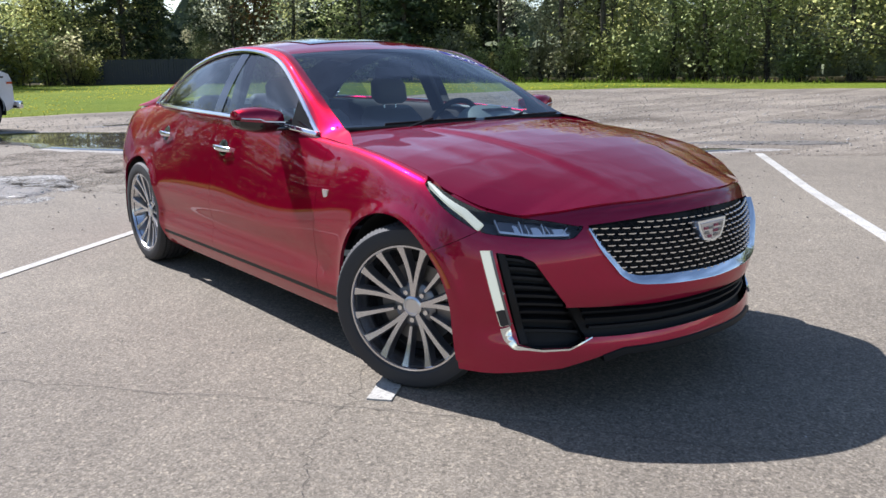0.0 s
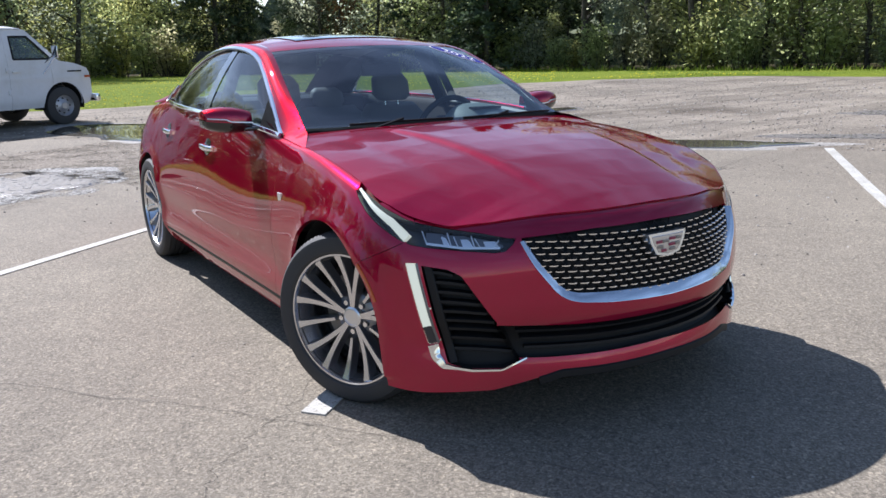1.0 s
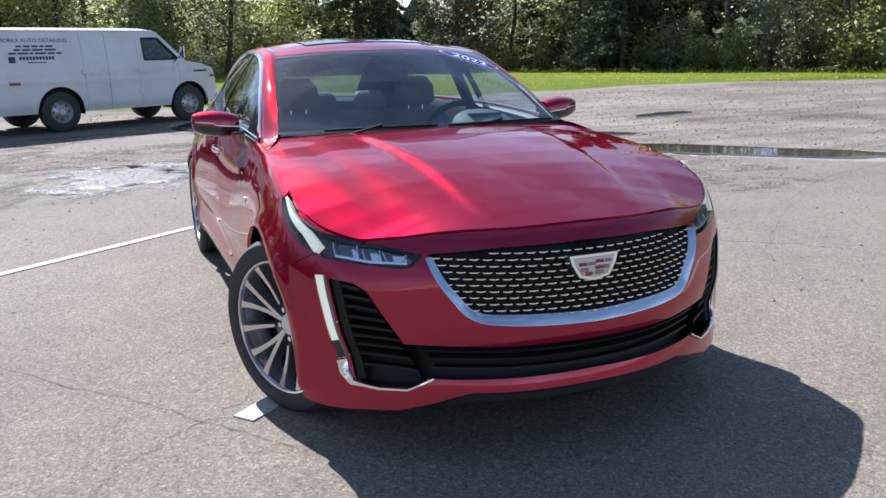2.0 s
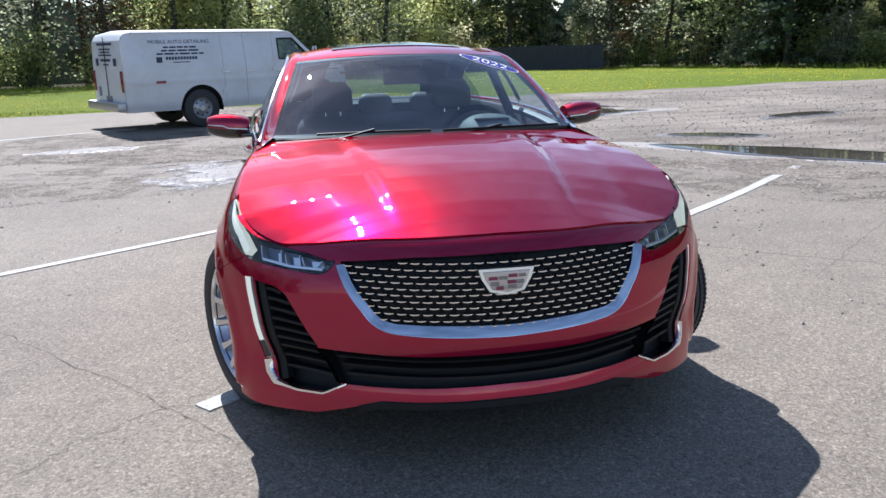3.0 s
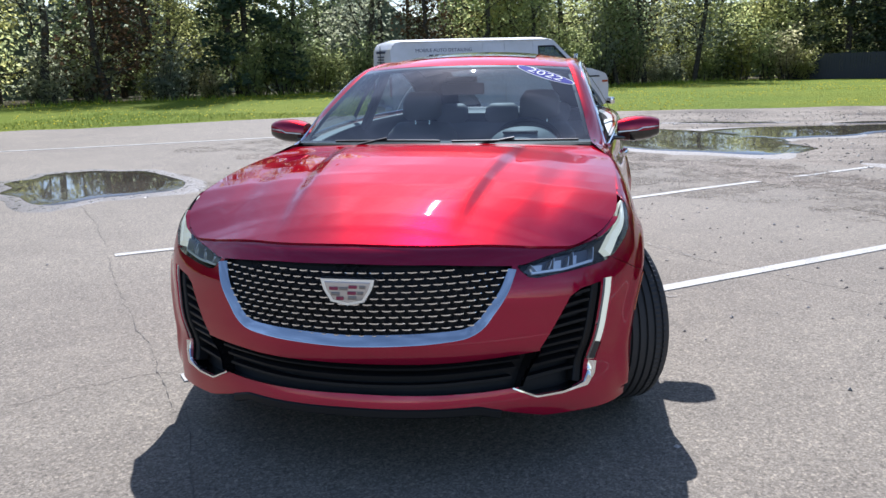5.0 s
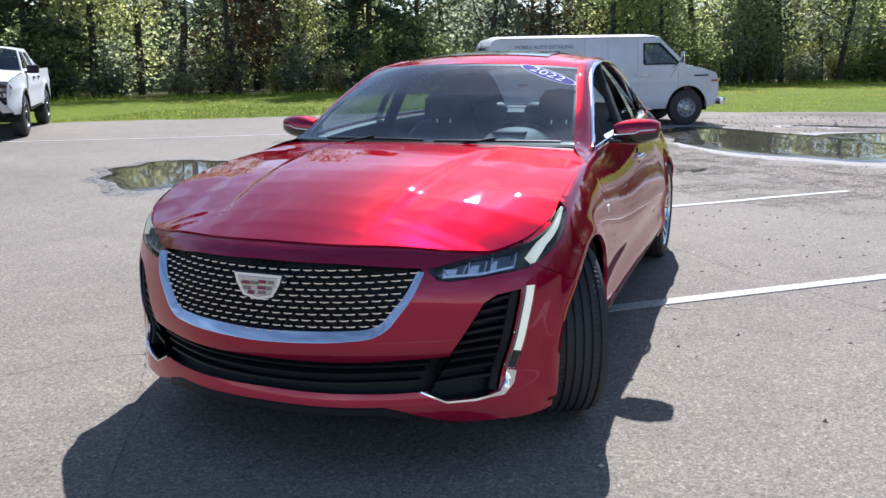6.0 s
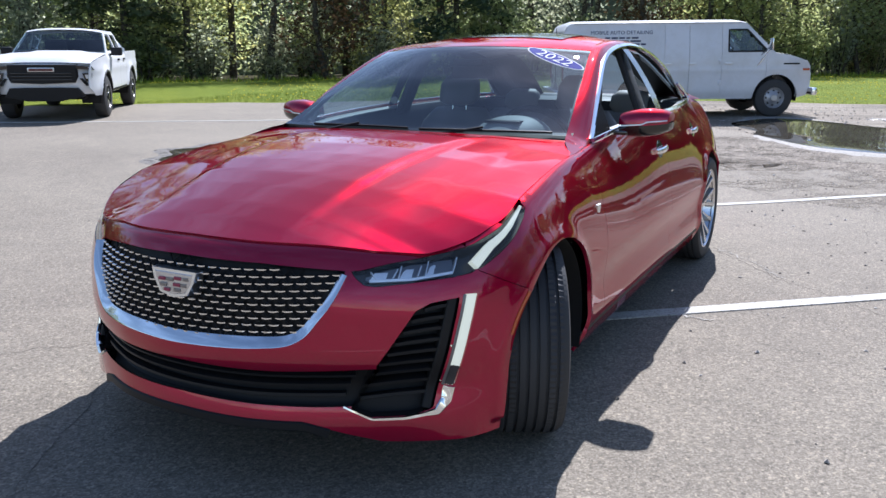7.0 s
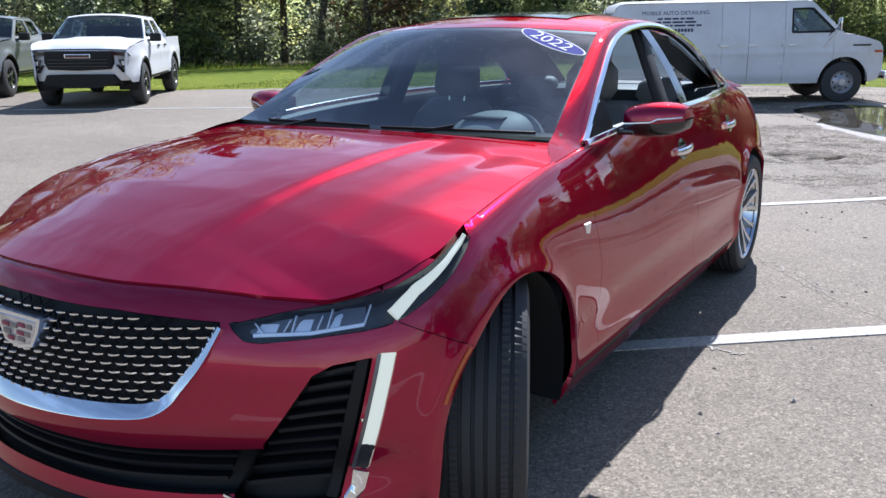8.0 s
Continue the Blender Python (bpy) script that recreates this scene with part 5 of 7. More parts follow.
def parking_line(p, q, width):
    p, q = np.array(p, float), np.array(q, float)
    n = max(2, int(np.linalg.norm(q - p) / 0.25))
    d = (q - p) / np.linalg.norm(q - p)
    w = np.array([-d[1], d[0]]) * width / 2
    rows = []
    rng = np.random.default_rng(int(abs(p[0] * 100)))
    for t in np.linspace(0, 1, n):
        c = p + (q - p) * t
        j = rng.normal(size=2) * 0.0025
        rows.append(list(drape([c - w * (1 + j[0]), c - w * (1 + j[0]), c + w * (1 + j[1]), c + w * (1 + j[1])], 0) + np.array([[0, 0, 0.0], [0, 0, 0.006], [0, 0, 0.006], [0, 0, 0.0]])))
    return tagged(loft_part("parking_line", rows, LINE), "white painted parking line, worn", "parking line", "parking lines", "structure")


parking_line((-1.06, -1.545), (5.35, 3.80), 0.10)
parking_line((-2.93, 0.755), (3.90, 6.06), 0.085)
parking_line((0.95, -3.62), (7.35, 1.80), 0.105)
parking_line((-12.6, 5.13), (-3.45, 11.52), 0.09)


# puddles: level water with a wet margin
def water_mat():
    m = mat("puddle_water", (0.062, 0.050, 0.030), 0.03, spec=0.42)
    t, b = nodes_of(m)
    v = coords(t)
    n1 = noise_node(t, 1.2, 3, 0.5, v)
    t.links.new(ramp(t, n1.outputs["Fac"], [(0.3, (0.050, 0.044, 0.034)), (0.7, (0.095, 0.085, 0.068))]), b.inputs["Base Color"])
    n2 = noise_node(t, 5.0, 2, 0.5, v)
    bump(t, b, n2.outputs["Fac"], 0.04, 0.01)
    return m


WATER = water_mat()
WET = mat("wet_margin", (0.095, 0.083, 0.068), 0.45, spec=0.4)
_t, _b = nodes_of(WET)
_n = noise_node(_t, 14, 6, 0.75, coords(_t))
_t.links.new(ramp(_t, _n.outputs["Fac"], [(0.35, (0.07, 0.06, 0.05)), (0.62, (0.20, 0.18, 0.155))]), _b.inputs["Base Color"])
_t.links.new(ramp(_t, _n.outputs["Fac"], [(0.40, (0.12, 0.12, 0.12)), (0.55, (0.8, 0.8, 0.8))]), _b.inputs["Roughness"])
bump(_t, _b, _n.outputs["Fac"], 0.5, 0.02)


def blob(cx, cy, rx, ry, turn, seed, grow=1.0, n=72, rag=0.22):
    rng = np.random.default_rng(seed)
    a = np.linspace(0, 2 * math.pi, n, endpoint=False)
    r = 1 + sum(rag / k * math.sin(rng.uniform(0, 6)) * np.cos(k * a + rng.uniform(0, 6)) for k in range(2, 12))
    x, y = rx * r * np.cos(a) * grow, ry * r * np.sin(a) * grow
    c, s = math.cos(turn), math.sin(turn)
    return np.stack([cx + c * x - s * y, cy + s * x + c * y], 1)


def flat_patch(name, pts, lift, material, level=None):
    """A thin sheet on the ground inside an outline; level: one height for all."""
    c = pts.mean(0)
    rings = []
    for k in (1.0, 0.94, 0.75, 0.5, 0.25, 0.02):
        q = c + (pts - c) * k
        p = drape(q, lift if k < 1 else 0.0)
        if level is not None:
            p[:, 2] = level + (0 if k < 1 else -0.012)
        rings.append([tuple(v) for v in p])
    return loft_part(name, rings, material, None, sharp=80)


SILT = mat("pale_silt", (0.36, 0.33, 0.29), 0.8, spec=0.3)
_t, _b = nodes_of(SILT)
_n = noise_node(_t, 30, 6, 0.8, coords(_t))
_t.links.new(ramp(_t, _n.outputs["Fac"], [(0.35, (0.17, 0.155, 0.135)), (0.55, (0.34, 0.315, 0.28)), (0.7, (0.55, 0.53, 0.50))]), _b.inputs["Base Color"])
bump(_t, _b, _n.outputs["Fac"], 0.6, 0.01)


def puddle(cx, cy, rx, ry, turn, seed, wet=1.25, rag=0.22):
    pts = blob(cx, cy, rx, ry, turn, seed, rag=rag)
    if wet:
        w = flat_patch("wet_ground", blob(cx, cy, rx, ry, turn, seed, wet, rag=rag * (1.9 if wet < 1.11 else 1.2)), 0.010, SILT if wet < 1.11 else WET)
        tagged(w, "pale silt margin round a puddle" if wet < 1.11 else "damp dark margin round a puddle", "wet ground", kind="structure")
    p = flat_patch("puddle", pts, 0.018, WATER)
    return tagged(p, "shallow muddy rain puddle reflecting trees", "puddle", "puddles", "structure")


puddle(-5.45, 4.1, 1.35, 1.05, 2.3, 1, 1.18)           # on the asphalt
puddle(1.65, 9.65, 2.9, 1.35, -0.80, 2, 1.035)          # long one on the gravel edge
puddle(4.35, 10.7, 2.0, 1.05, 0.35, 3, 1.10, 0.3)
puddle(5.90, 3.95, 2.3, 0.52, -0.86, 4, 1.10, 0.2)     # along the asphalt edge
puddle(5.6, 6.45, 0.70, 0.26, -0.5, 6, 1.2)
puddle(8.45, 8.5, 0.80, 0.30, 0.25, 7, 1.25)
puddle(3.0, 12.6, 0.9, 0.20, 0.05, 8, 1.3)
puddle(5.6, 12.2, 0.7, 0.16, 0.0, 9, 1.3)
for k, (cx, cy, rx, ry, tn) in enumerate(((-3.6, 8.2, 0.9, 0.25, 0.3), (8.6, 2.3, 1.0, 0.30, -0.8), (12.3, 3.05, 1.3, 0.6, -0.9), (16.5, 3.2, 1.2, 0.6, -0.9))):
    tagged(flat_patch("wet_ground", blob(cx, cy, rx, ry, tn, 20 + k, rag=0.35), 0.012, WET), "damp sunlit patch with loose gravel", "wet ground", kind="structure")


def scattered(name, base, cover, scale, rough=0.9):
    """Loose stuff that lies in flecks and leaves the ground between them bare; cover: the share that it hides."""
    m = mat(name, base, rough, spec=0.25)
    t, b = nodes_of(m)
    v = coords(t)
    cell = t.nodes.new("ShaderNodeTexVoronoi")
    cell.inputs["Scale"].default_value = scale
    t.links.new(v, cell.inputs["Vector"])
    patch, fine = noise_node(t, 1.7, 6, 0.7, v), noise_node(t, 38, 4, 0.8, v)
    tint = [tuple(c * k for c in base) for k in (0.45, 1.0, 1.7)]
    t.links.new(ramp(t, cell.outputs["Color"], [(0.1, tint[0]), (0.5, tint[1]), (0.95, tint[2])]), b.inputs["Base Color"])
    bump(t, b, cell.outputs["Distance"], 0.7, 0.012)
    both = mixed(t, 0.45, patch.outputs["Color"], fine.outputs["Color"])
    level = 0.5 + (0.5 - cover) * 0.22
    k = ramp(t, both, [(level - 0.02, (0, 0, 0)), (level + 0.02, (1, 1, 1))])
    tr, mx = t.nodes.new("ShaderNodeBsdfTransparent"), t.nodes.new("ShaderNodeMixShader")
    t.links.new(k, mx.inputs[0]), t.links.new(tr.outputs[0], mx.inputs[1]), t.links.new(b.outputs[0], mx.inputs[2])
    t.links.new(mx.outputs[0], t.nodes["Material Output"].inputs[0])
    return m


GRIT = scattered("loose_grit", (0.20, 0.170, 0.135), 0.62, 45)
GRIT_THIN = scattered("thin_grit", (0.23, 0.200, 0.160), 0.38, 60)
SILT_THIN = scattered("pale_silt_flecks", (0.27, 0.26, 0.24), 0.46, 40, 0.7)
for k, (cx, cy, rx, ry, tn) in enumerate(((-1.0, 7.6, 2.3, 1.1, 0.45), (-3.6, 7.6, 1.5, 0.6, 0.5), (-2.6, 9.6, 1.6, 0.8, 0.6), (0.6, 6.9, 1.5, 0.9, -0.7), (2.7, 5.6, 1.6, 0.7, -0.8), (4.6, 3.6, 1.3, 0.6, -0.85))):
    tagged(flat_patch("dirt_patch", blob(cx, cy, rx, ry, tn, 40 + k, rag=0.4), 0.007, GRIT), "loose brown dirt and grit over asphalt", "dirt", kind="structure")
for k, (cx, cy, rx, ry, tn) in enumerate(((-2.4, 5.3, 2.6, 1.5, 0.4), (0.9, 5.2, 2.2, 1.0, -0.75), (3.6, 3.0, 2.0, 0.7, -0.85), (-4.6, 9.0, 2.0, 1.2, 0.6))):
    tagged(flat_patch("grit_patch", blob(cx, cy, rx, ry, tn, 60 + k, rag=0.45), 0.0045, GRIT_THIN), "thin tan grit washed over asphalt", "dirt", kind="structure")
tagged(flat_patch("silt_patch", blob(-1.35, 5.55, 1.25, 0.98, 0.25, 31, rag=0.4), 0.013, SILT_THIN), "pale sunlit silt with grit", "silt", kind="structure")
tagged(flat_patch("wet_ground", blob(-1.30, 5.35, 0.72, 0.52, 0.25, 32, rag=0.5), 0.019, WET), "dark damp centre of a silt patch", "wet ground", kind="structure")

# cracks in the asphalt
TAR = mat("crack_dirt", (0.125, 0.112, 0.098), 0.95)


def crack(pts, width, seed):
    p = wavy(pts, max(12, int(30 * len(pts))), 0.018, seed)
    d = np.gradient(p, axis=0)
    d /= np.linalg.norm(d, axis=1, keepdims=True)
    n = np.stack([-d[:, 1], d[:, 0]], 1)
    rng = np.random.default_rng(seed)
    w = width * np.clip(rng.random(len(p)) * 1.3 - 0.25, 0.02, 1) * 0.13
    a, b = drape(p - n * w[:, None], 0.004), drape(p + n * w[:, None], 0.004)
    mid = drape(p, 0.005)
    return tagged(loft_part("pavement_crack", [[x, m, y] for x, m, y in zip(a, mid, b)], TAR, None, close_u=False, caps=False), "thin dark crack in the asphalt", "crack", "pavement cracks", "structure")


crack([(-6.6, 4.4), (-4.37, 2.46), (-2.37, -0.07), (-1.52, -1.09), (-0.95, -1.81), (-0.2, -2.9)], 0.016, 1)
crack([(-0.9, -1.18), (-1.08, -1.42), (-1.39, -1.65), (-1.9, -2.4)], 0.010, 2)
crack([(0.83, 1.88), (1.37, 1.17), (1.97, 0.62), (3.2, -0.6)], 0.008, 3)
crack([(-9, 7.0), (-6.0, 9.2), (-3.4, 11.9)], 0.03, 4)
crack([(2.4, -0.5), (3.6, 0.55), (5.2, 1.7), (6.6, 2.1)], 0.010, 5)
SCUFF = mat("pale_scuff", (0.36, 0.335, 0.30), 0.9)
for pts, w in (([(1.02, 0.12), (1.10, 0.13), (1.2, 0.10)], 0.05), ([(0.95, 1.75), (1.25, 1.45), (1.42, 1.12)], 0.04)):
    o = crack(pts, w, 9)
    o.data.materials[0] = SCUFF
    o.name = "pavement_scuff"
    tagged(o, "pale scuff mark on the asphalt", "scuff", "pavement scuffs")

def near_woods(x, y):
    q = np.hypot(WOODS[:, 0][None] - x[:, None], WOODS[:, 1][None] - y[:, None])
    return q.min(1) < 2.2


# loose stones and dandelions
rng = np.random.default_rng(11)


def scatter(name, count, box_, ok, size, shape, material, label, category, lift=0.0):
    """Many small pieces as one mesh; ok(x, y) tells where they may lie (arrays)."""
    base_v, base_f = np.array(shape[0], float), np.array(shape[1])
    X, Y = np.zeros(0), np.zeros(0)
    for _ in range(40):
        x, y = rng.uniform(box_[0], box_[1], count * 2), rng.uniform(box_[2], box_[3], count * 2)
        good = ok(x, y)
        X, Y = np.concatenate([X, x[good]]), np.concatenate([Y, y[good]])
        if len(X) >= count:
            break
    X, Y = X[:count], Y[:count]
    n, m = len(X), len(base_v)
    s = size * (0.5 + rng.random(n) ** 2 * 1.4)
    a = rng.uniform(0, 6.28, n)
    v = base_v[None] * s[:, None, None] * rng.uniform(0.7, 1.3, size=(n, m, 3))
    c, d = np.cos(a)[:, None], np.sin(a)[:, None]
    z = ground_point(X, Y)[:, 2] + lift
    v = np.stack([v[..., 0] * c - v[..., 1] * d + X[:, None], v[..., 0] * d + v[..., 1] * c + Y[:, None], v[..., 2] + z[:, None]], -1).reshape(-1, 3)
    f = (base_f[None] + (np.arange(n) * m)[:, None, None]).reshape(-1, base_f.shape[1])
    return tagged(mesh_part(name, v, f, material, None, smooth=False), label, category, kind="stuff")


OCTA = ([(1, 0, 0.2), (0, 0.8, 0.25), (-1, 0, 0.2), (0, -0.8, 0.25), (0, 0, 0.75), (0, 0, -0.2)], [(0, 1, 4), (1, 2, 4), (2, 3, 4), (3, 0, 4), (1, 0, 5), (2, 1, 5), (3, 2, 5), (0, 3, 5)])
STONE = mat("loose_stone", (0.30, 0.275, 0.24), 0.9)
_t, _b = nodes_of(STONE)
_g = _t.nodes.new("ShaderNodeNewGeometry")
_t.links.new(ramp(_t, _g.outputs["Random Per Island"], [(0, (0.17, 0.15, 0.125)), (0.6, (0.30, 0.27, 0.23)), (1, (0.50, 0.47, 0.43))]), _b.inputs["Base Color"])
in_gravel = lambda x, y: ground_label(x, y) == 1
scatter("gravel_stones", 9000, (-3, 20, 1, 15.5), in_gravel, 0.015, OCTA, STONE, "loose grey and tan gravel stones", "gravel")
on_asphalt = lambda x, y: (ground_label(x, y) == 0) & ~((np.abs(x) < 0.95) & (y > -2.4) & (y < 2.6)) & (rng.random(len(x)) < np.clip(0.03 + (x + y) / 14, 0.02, 1))
scatter("gravel_crumbs", 1500, (-6, 6, -3, 9), on_asphalt, 0.010, OCTA, STONE, "fine stone crumbs on the asphalt", "gravel")
DANDELION = mat("dandelion_yellow", (0.75, 0.62, 0.01), 0.8)
in_lawn = lambda x, y: ground_label(x, y) == 2
clumpy = lambda x, y: np.sin(x * 0.9 + 1.3 * np.sin(y * 0.5)) + np.sin(y * 0.8 + 1.7 * np.sin(x * 0.4)) > -0.5
scatter("dandelions", 6000, (-22, 22, 9, 40), lambda x, y: in_lawn(x, y) & clumpy(x, y), 0.020, OCTA, DANDELION, "yellow dandelion flowers in the lawn", "flowers", 0.05)
TUFT = mat("grass_blades", (0.13, 0.20, 0.02), 0.9, spec=0.1)
_t, _b = nodes_of(TUFT)
_g = _t.nodes.new("ShaderNodeNewGeometry")
_t.links.new(ramp(_t, _g.outputs["Random Per Island"], [(0, (0.12, 0.17, 0.015)), (0.6, (0.24, 0.32, 0.03)), (1, (0.38, 0.40, 0.10))]), _b.inputs["Base Color"])
BLADE = ([(-0.10, 0, 0), (0.10, 0, 0), (0.25, 0.3, 1.0)], [(0, 1, 2)])
scatter("grass_edge", 9000, (-14, 22, 6, 18.5), lambda x, y: in_lawn(x, y) & (y < 16.6), 0.04, BLADE, TUFT, "uneven grass blades along the lawn edge", "grass")
scatter("tall_grass", 9000, (-24, 28, 10, 46), lambda x, y: in_lawn(x, y) & near_woods(x, y), 0.14, BLADE, TUFT, "taller grass and weeds below the trees", "grass")


# ---- white cargo van ----
def side_wall(outline, holes, seams, width, x_step=0.05, z_step=0.04):
    """Panels of a vehicle side: outline and holes as (x, z) polygons, seams as x of upright shut lines."""
    o = np.asarray(outline, float)
    xs = np.unique(np.concatenate([np.arange(o[:, 0].min(), o[:, 0].max() + x_step, x_step), seams]))
    zs = np.arange(o[:, 1].min(), o[:, 1].max() + z_step, z_step)

    def label(x, z):
        lab = np.zeros(x.shape, int)
        for k, s in enumerate(seams):
            lab = np.where(x > s, k + 1, lab)
        lab = np.where(inside(o, x, z), lab, -1)
        for h in holes:
            lab = np.where(inside(h, x, z), -1, lab)
        return lab

    lines = [dense(o, 10)] + [dense(h, 6) for h in holes] + [np.array([(s, 0.0), (s, 3.0)]) for s in seams]
    point = lambda x, z: np.stack([x, -width(x, z), z], -1)      # right-hand side, y < 0
    return panels(xs, zs, point, label, lines, 0.06, 0.02, 0.008)


def both_sides(data, names, material, parent):
    for k, (v, f) in data.items():
        n = names[k] if isinstance(names, list) else names
        mesh_part(n, v, f, material, parent, sharp=50)
        mesh_part(n, v * np.array([1, -1, 1]), [q[::-1] for q in f], material, parent, sharp=50)


def circle(cx, cz, r, n=40, a0=0.0, a1=2 * math.pi):
    a = np.linspace(a0, a1, n, endpoint=False)
    return np.stack([cx + r * np.cos(a), cz + r * np.sin(a)], 1)


def top_skin(name, prof, width, rise, material, parent, label="", n=13):
    """Skin across the vehicle along a profile of (x, z); edges meet the sides."""
    rows = []
    for x, z in prof:
        w = float(width(np.array(x), np.array(z)))
        u = np.linspace(-1, 1, n)
        k = rise(x) if callable(rise) else rise
        rows.append([(x, -w * t, z + k * (1 - abs(t) ** 2.6)) for t in u])
    return loft_part(name, rows, material, parent, label, close_u=False, caps=False)


def road_wheel(parent, x, y, r, w, rim_r, rim_mat, sgn, style):
    prof = [(-w / 2, rim_r), (-w / 2 - 0.01, (rim_r + r) / 2), (-w / 2 + 0.02, r - 0.012), (-w / 2 + 0.045, r), (w / 2 - 0.045, r), (w / 2 - 0.02, r - 0.012), (w / 2 + 0.01, (rim_r + r) / 2), (w / 2, rim_r)]
    rings = []
    n = 72
    for i in range(n + 1):
        a = 2 * math.pi * i / n
        lug = 0.010 if style == "chunky" and i % 3 == 0 else 0.0
        rings.append([(x + q * math.cos(a), y + p * sgn, r + q * math.sin(a)) for p, q0 in prof for q in (q0 - (lug if q0 > r - 0.02 else 0),)])
    rim_prof = [(w / 2 - 0.01, rim_r + 0.006), (w / 2 + 0.004, rim_r), (w / 2 - 0.03, rim_r * 0.92), (w / 2 - 0.06, rim_r * 0.80), (w / 2 - 0.035, rim_r * 0.55), (w / 2 - 0.01, rim_r * 0.34), (w / 2 + 0.01, rim_r * 0.30), (w / 2 + 0.012, 0.002)]
    wheel_ = loft_part("wheel", [[(x + q * math.cos(a), y + p * sgn, r + q * math.sin(a)) for p, q in rim_prof] for a in np.linspace(0, 2 * math.pi, 49)], rim_mat, parent, "", 30, False, False)
    loft_part("tyre", rings, RUBBER, wheel_, "", 30, False, False)
    if style == "chunky":
        for k in range(6):
            a = radians(60 * k + 10)
            bm = bmesh.new()
            m = Matrix.Translation((x, y + sgn * (w / 2 - 0.025), r)) @ Matrix.Rotation(a, 4, "Y")
            box(bm, 0, 0, rim_r * 0.60, 0.07, 0.03, rim_r * 0.75, 0.01, m)
            part("spoke", bm, SATIN if k % 2 else rim_mat, wheel_)
    else:
        for k in range(8):
            a = radians(45 * k)
            bm = bmesh.new()
            c = Vector((x + rim_r * 0.68 * math.cos(a), y + sgn * (w / 2 - 0.052), r + rim_r * 0.68 * math.sin(a)))
            cyl(bm, c, c + Vector((0, sgn * 0.008, 0)), 0.022, seg=10)
            part("wheel_hole", bm, BLACK, wheel_)
    return wheel_


def dirty_white(name, base, dirt):
    m = mat(name, base, 0.38, 0, 0.3)
    t, b = nodes_of(m)
    v = coords(t)
    n1, n2 = noise_node(t, 1.3, 6, 0.65, v), noise_node(t, 9, 5, 0.7, v)
    c = mixed(t, 1.0, base, ramp(t, n1.outputs["Fac"], [(0.38, dirt), (0.58, (1, 1, 1))]), "MULTIPLY")
    c = mixed(t, 0.35, c, ramp(t, n2.outputs["Fac"], [(0.35, dirt), (0.5, (1, 1, 1))]), "MULTIPLY")
    t.links.new(c, b.inputs["Base Color"])
    return m


VAN_PAINT = dirty_white("aged_white_paint", (0.70, 0.71, 0.73), (0.90, 0.89, 0.86))
VAN_SCALE = 0.893
van = thing("cargo_van", "old white cargo van with faded dark lettering", "van")


def van_w(x, z):
    w = 1.0 - 0.13 * np.clip((z - 1.15) / 0.85, 0, 1) ** 1.4 - 0.05 * np.clip((0.60 - z) / 0.2, 0, 1) ** 2
    w = w - 0.05 * np.clip((-2.5 - x) / 0.22, 0, 1) ** 2 - 0.13 * np.clip((x - 1.9) / 0.62, 0, 1) ** 2
    return w + 0.012 * np.exp(-((z - 0.98) / 0.05) ** 2)


VAN_OUT = [(-2.70, 0.38), (-2.72, 1.0), (-2.70, 1.80), (-2.62, 1.93), (-2.45, 1.955), (0.95, 1.955), (1.10, 1.93), (1.72, 1.32), (2.05, 1.27), (2.42, 1.16), (2.50, 1.05), (2.52, 0.62), (2.46, 0.44), (2.2, 0.38)]
VAN_HOLES = [np.vstack([circle(1.75, 0.42, 0.46, 30)]), circle(-1.15, 0.42, 0.46, 30),
             np.array([(0.72, 1.36), (0.72, 1.80), (1.10, 1.80), (1.50, 1.40), (1.50, 1.36)])]
VAN_SEAMS = [-0.62, -0.10, 0.58, 1.52]
both_sides(side_wall(VAN_OUT, VAN_HOLES, VAN_SEAMS, van_w), ["rear_side_panel", "cargo_door", "cargo_door", "front_door", "front_fender"], VAN_PAINT, van)
top_skin("roof", [(-2.70, 1.80), (-2.66, 1.88), (-2.60, 1.935), (-2.45, 1.955), (-1, 1.957), (0.5, 1.957), (0.95, 1.955), (1.10, 1.93)], van_w, lambda x: 0.06 * float(np.clip((x + 2.70) / 0.3, 0, 1)), VAN_PAINT, van)
top_skin("windshield", [(1.10, 1.93), (1.25, 1.783), (1.41, 1.625), (1.56, 1.478), (1.72, 1.32)], van_w, 0.03, GLASS_DARK, van)
top_skin("hood", [(1.72, 1.32), (1.9, 1.297), (2.05, 1.27), (2.25, 1.215), (2.42, 1.16), (2.50, 1.05)], van_w, 0.03, VAN_PAINT, van)
for name, x0, prof in (("rear_wall", 0, [(-2.70, 0.38), (-2.72, 0.7), (-2.72, 1.0), (-2.715, 1.4), (-2.70, 1.80)]), ("front_wall", 1, [(2.50, 1.05), (2.515, 0.85), (2.52, 0.62), (2.46, 0.50)])):
    rows = []
    for x, z in prof:
        w = float(van_w(np.array(x), np.array(z)))
        rows.append([(x + (0.02 if x0 else -0.02) * (1 - t * t), -w * t, z) for t in np.linspace(-1, 1, 13)])
    loft_part(name, rows, VAN_PAINT, van, close_u=False, caps=False)
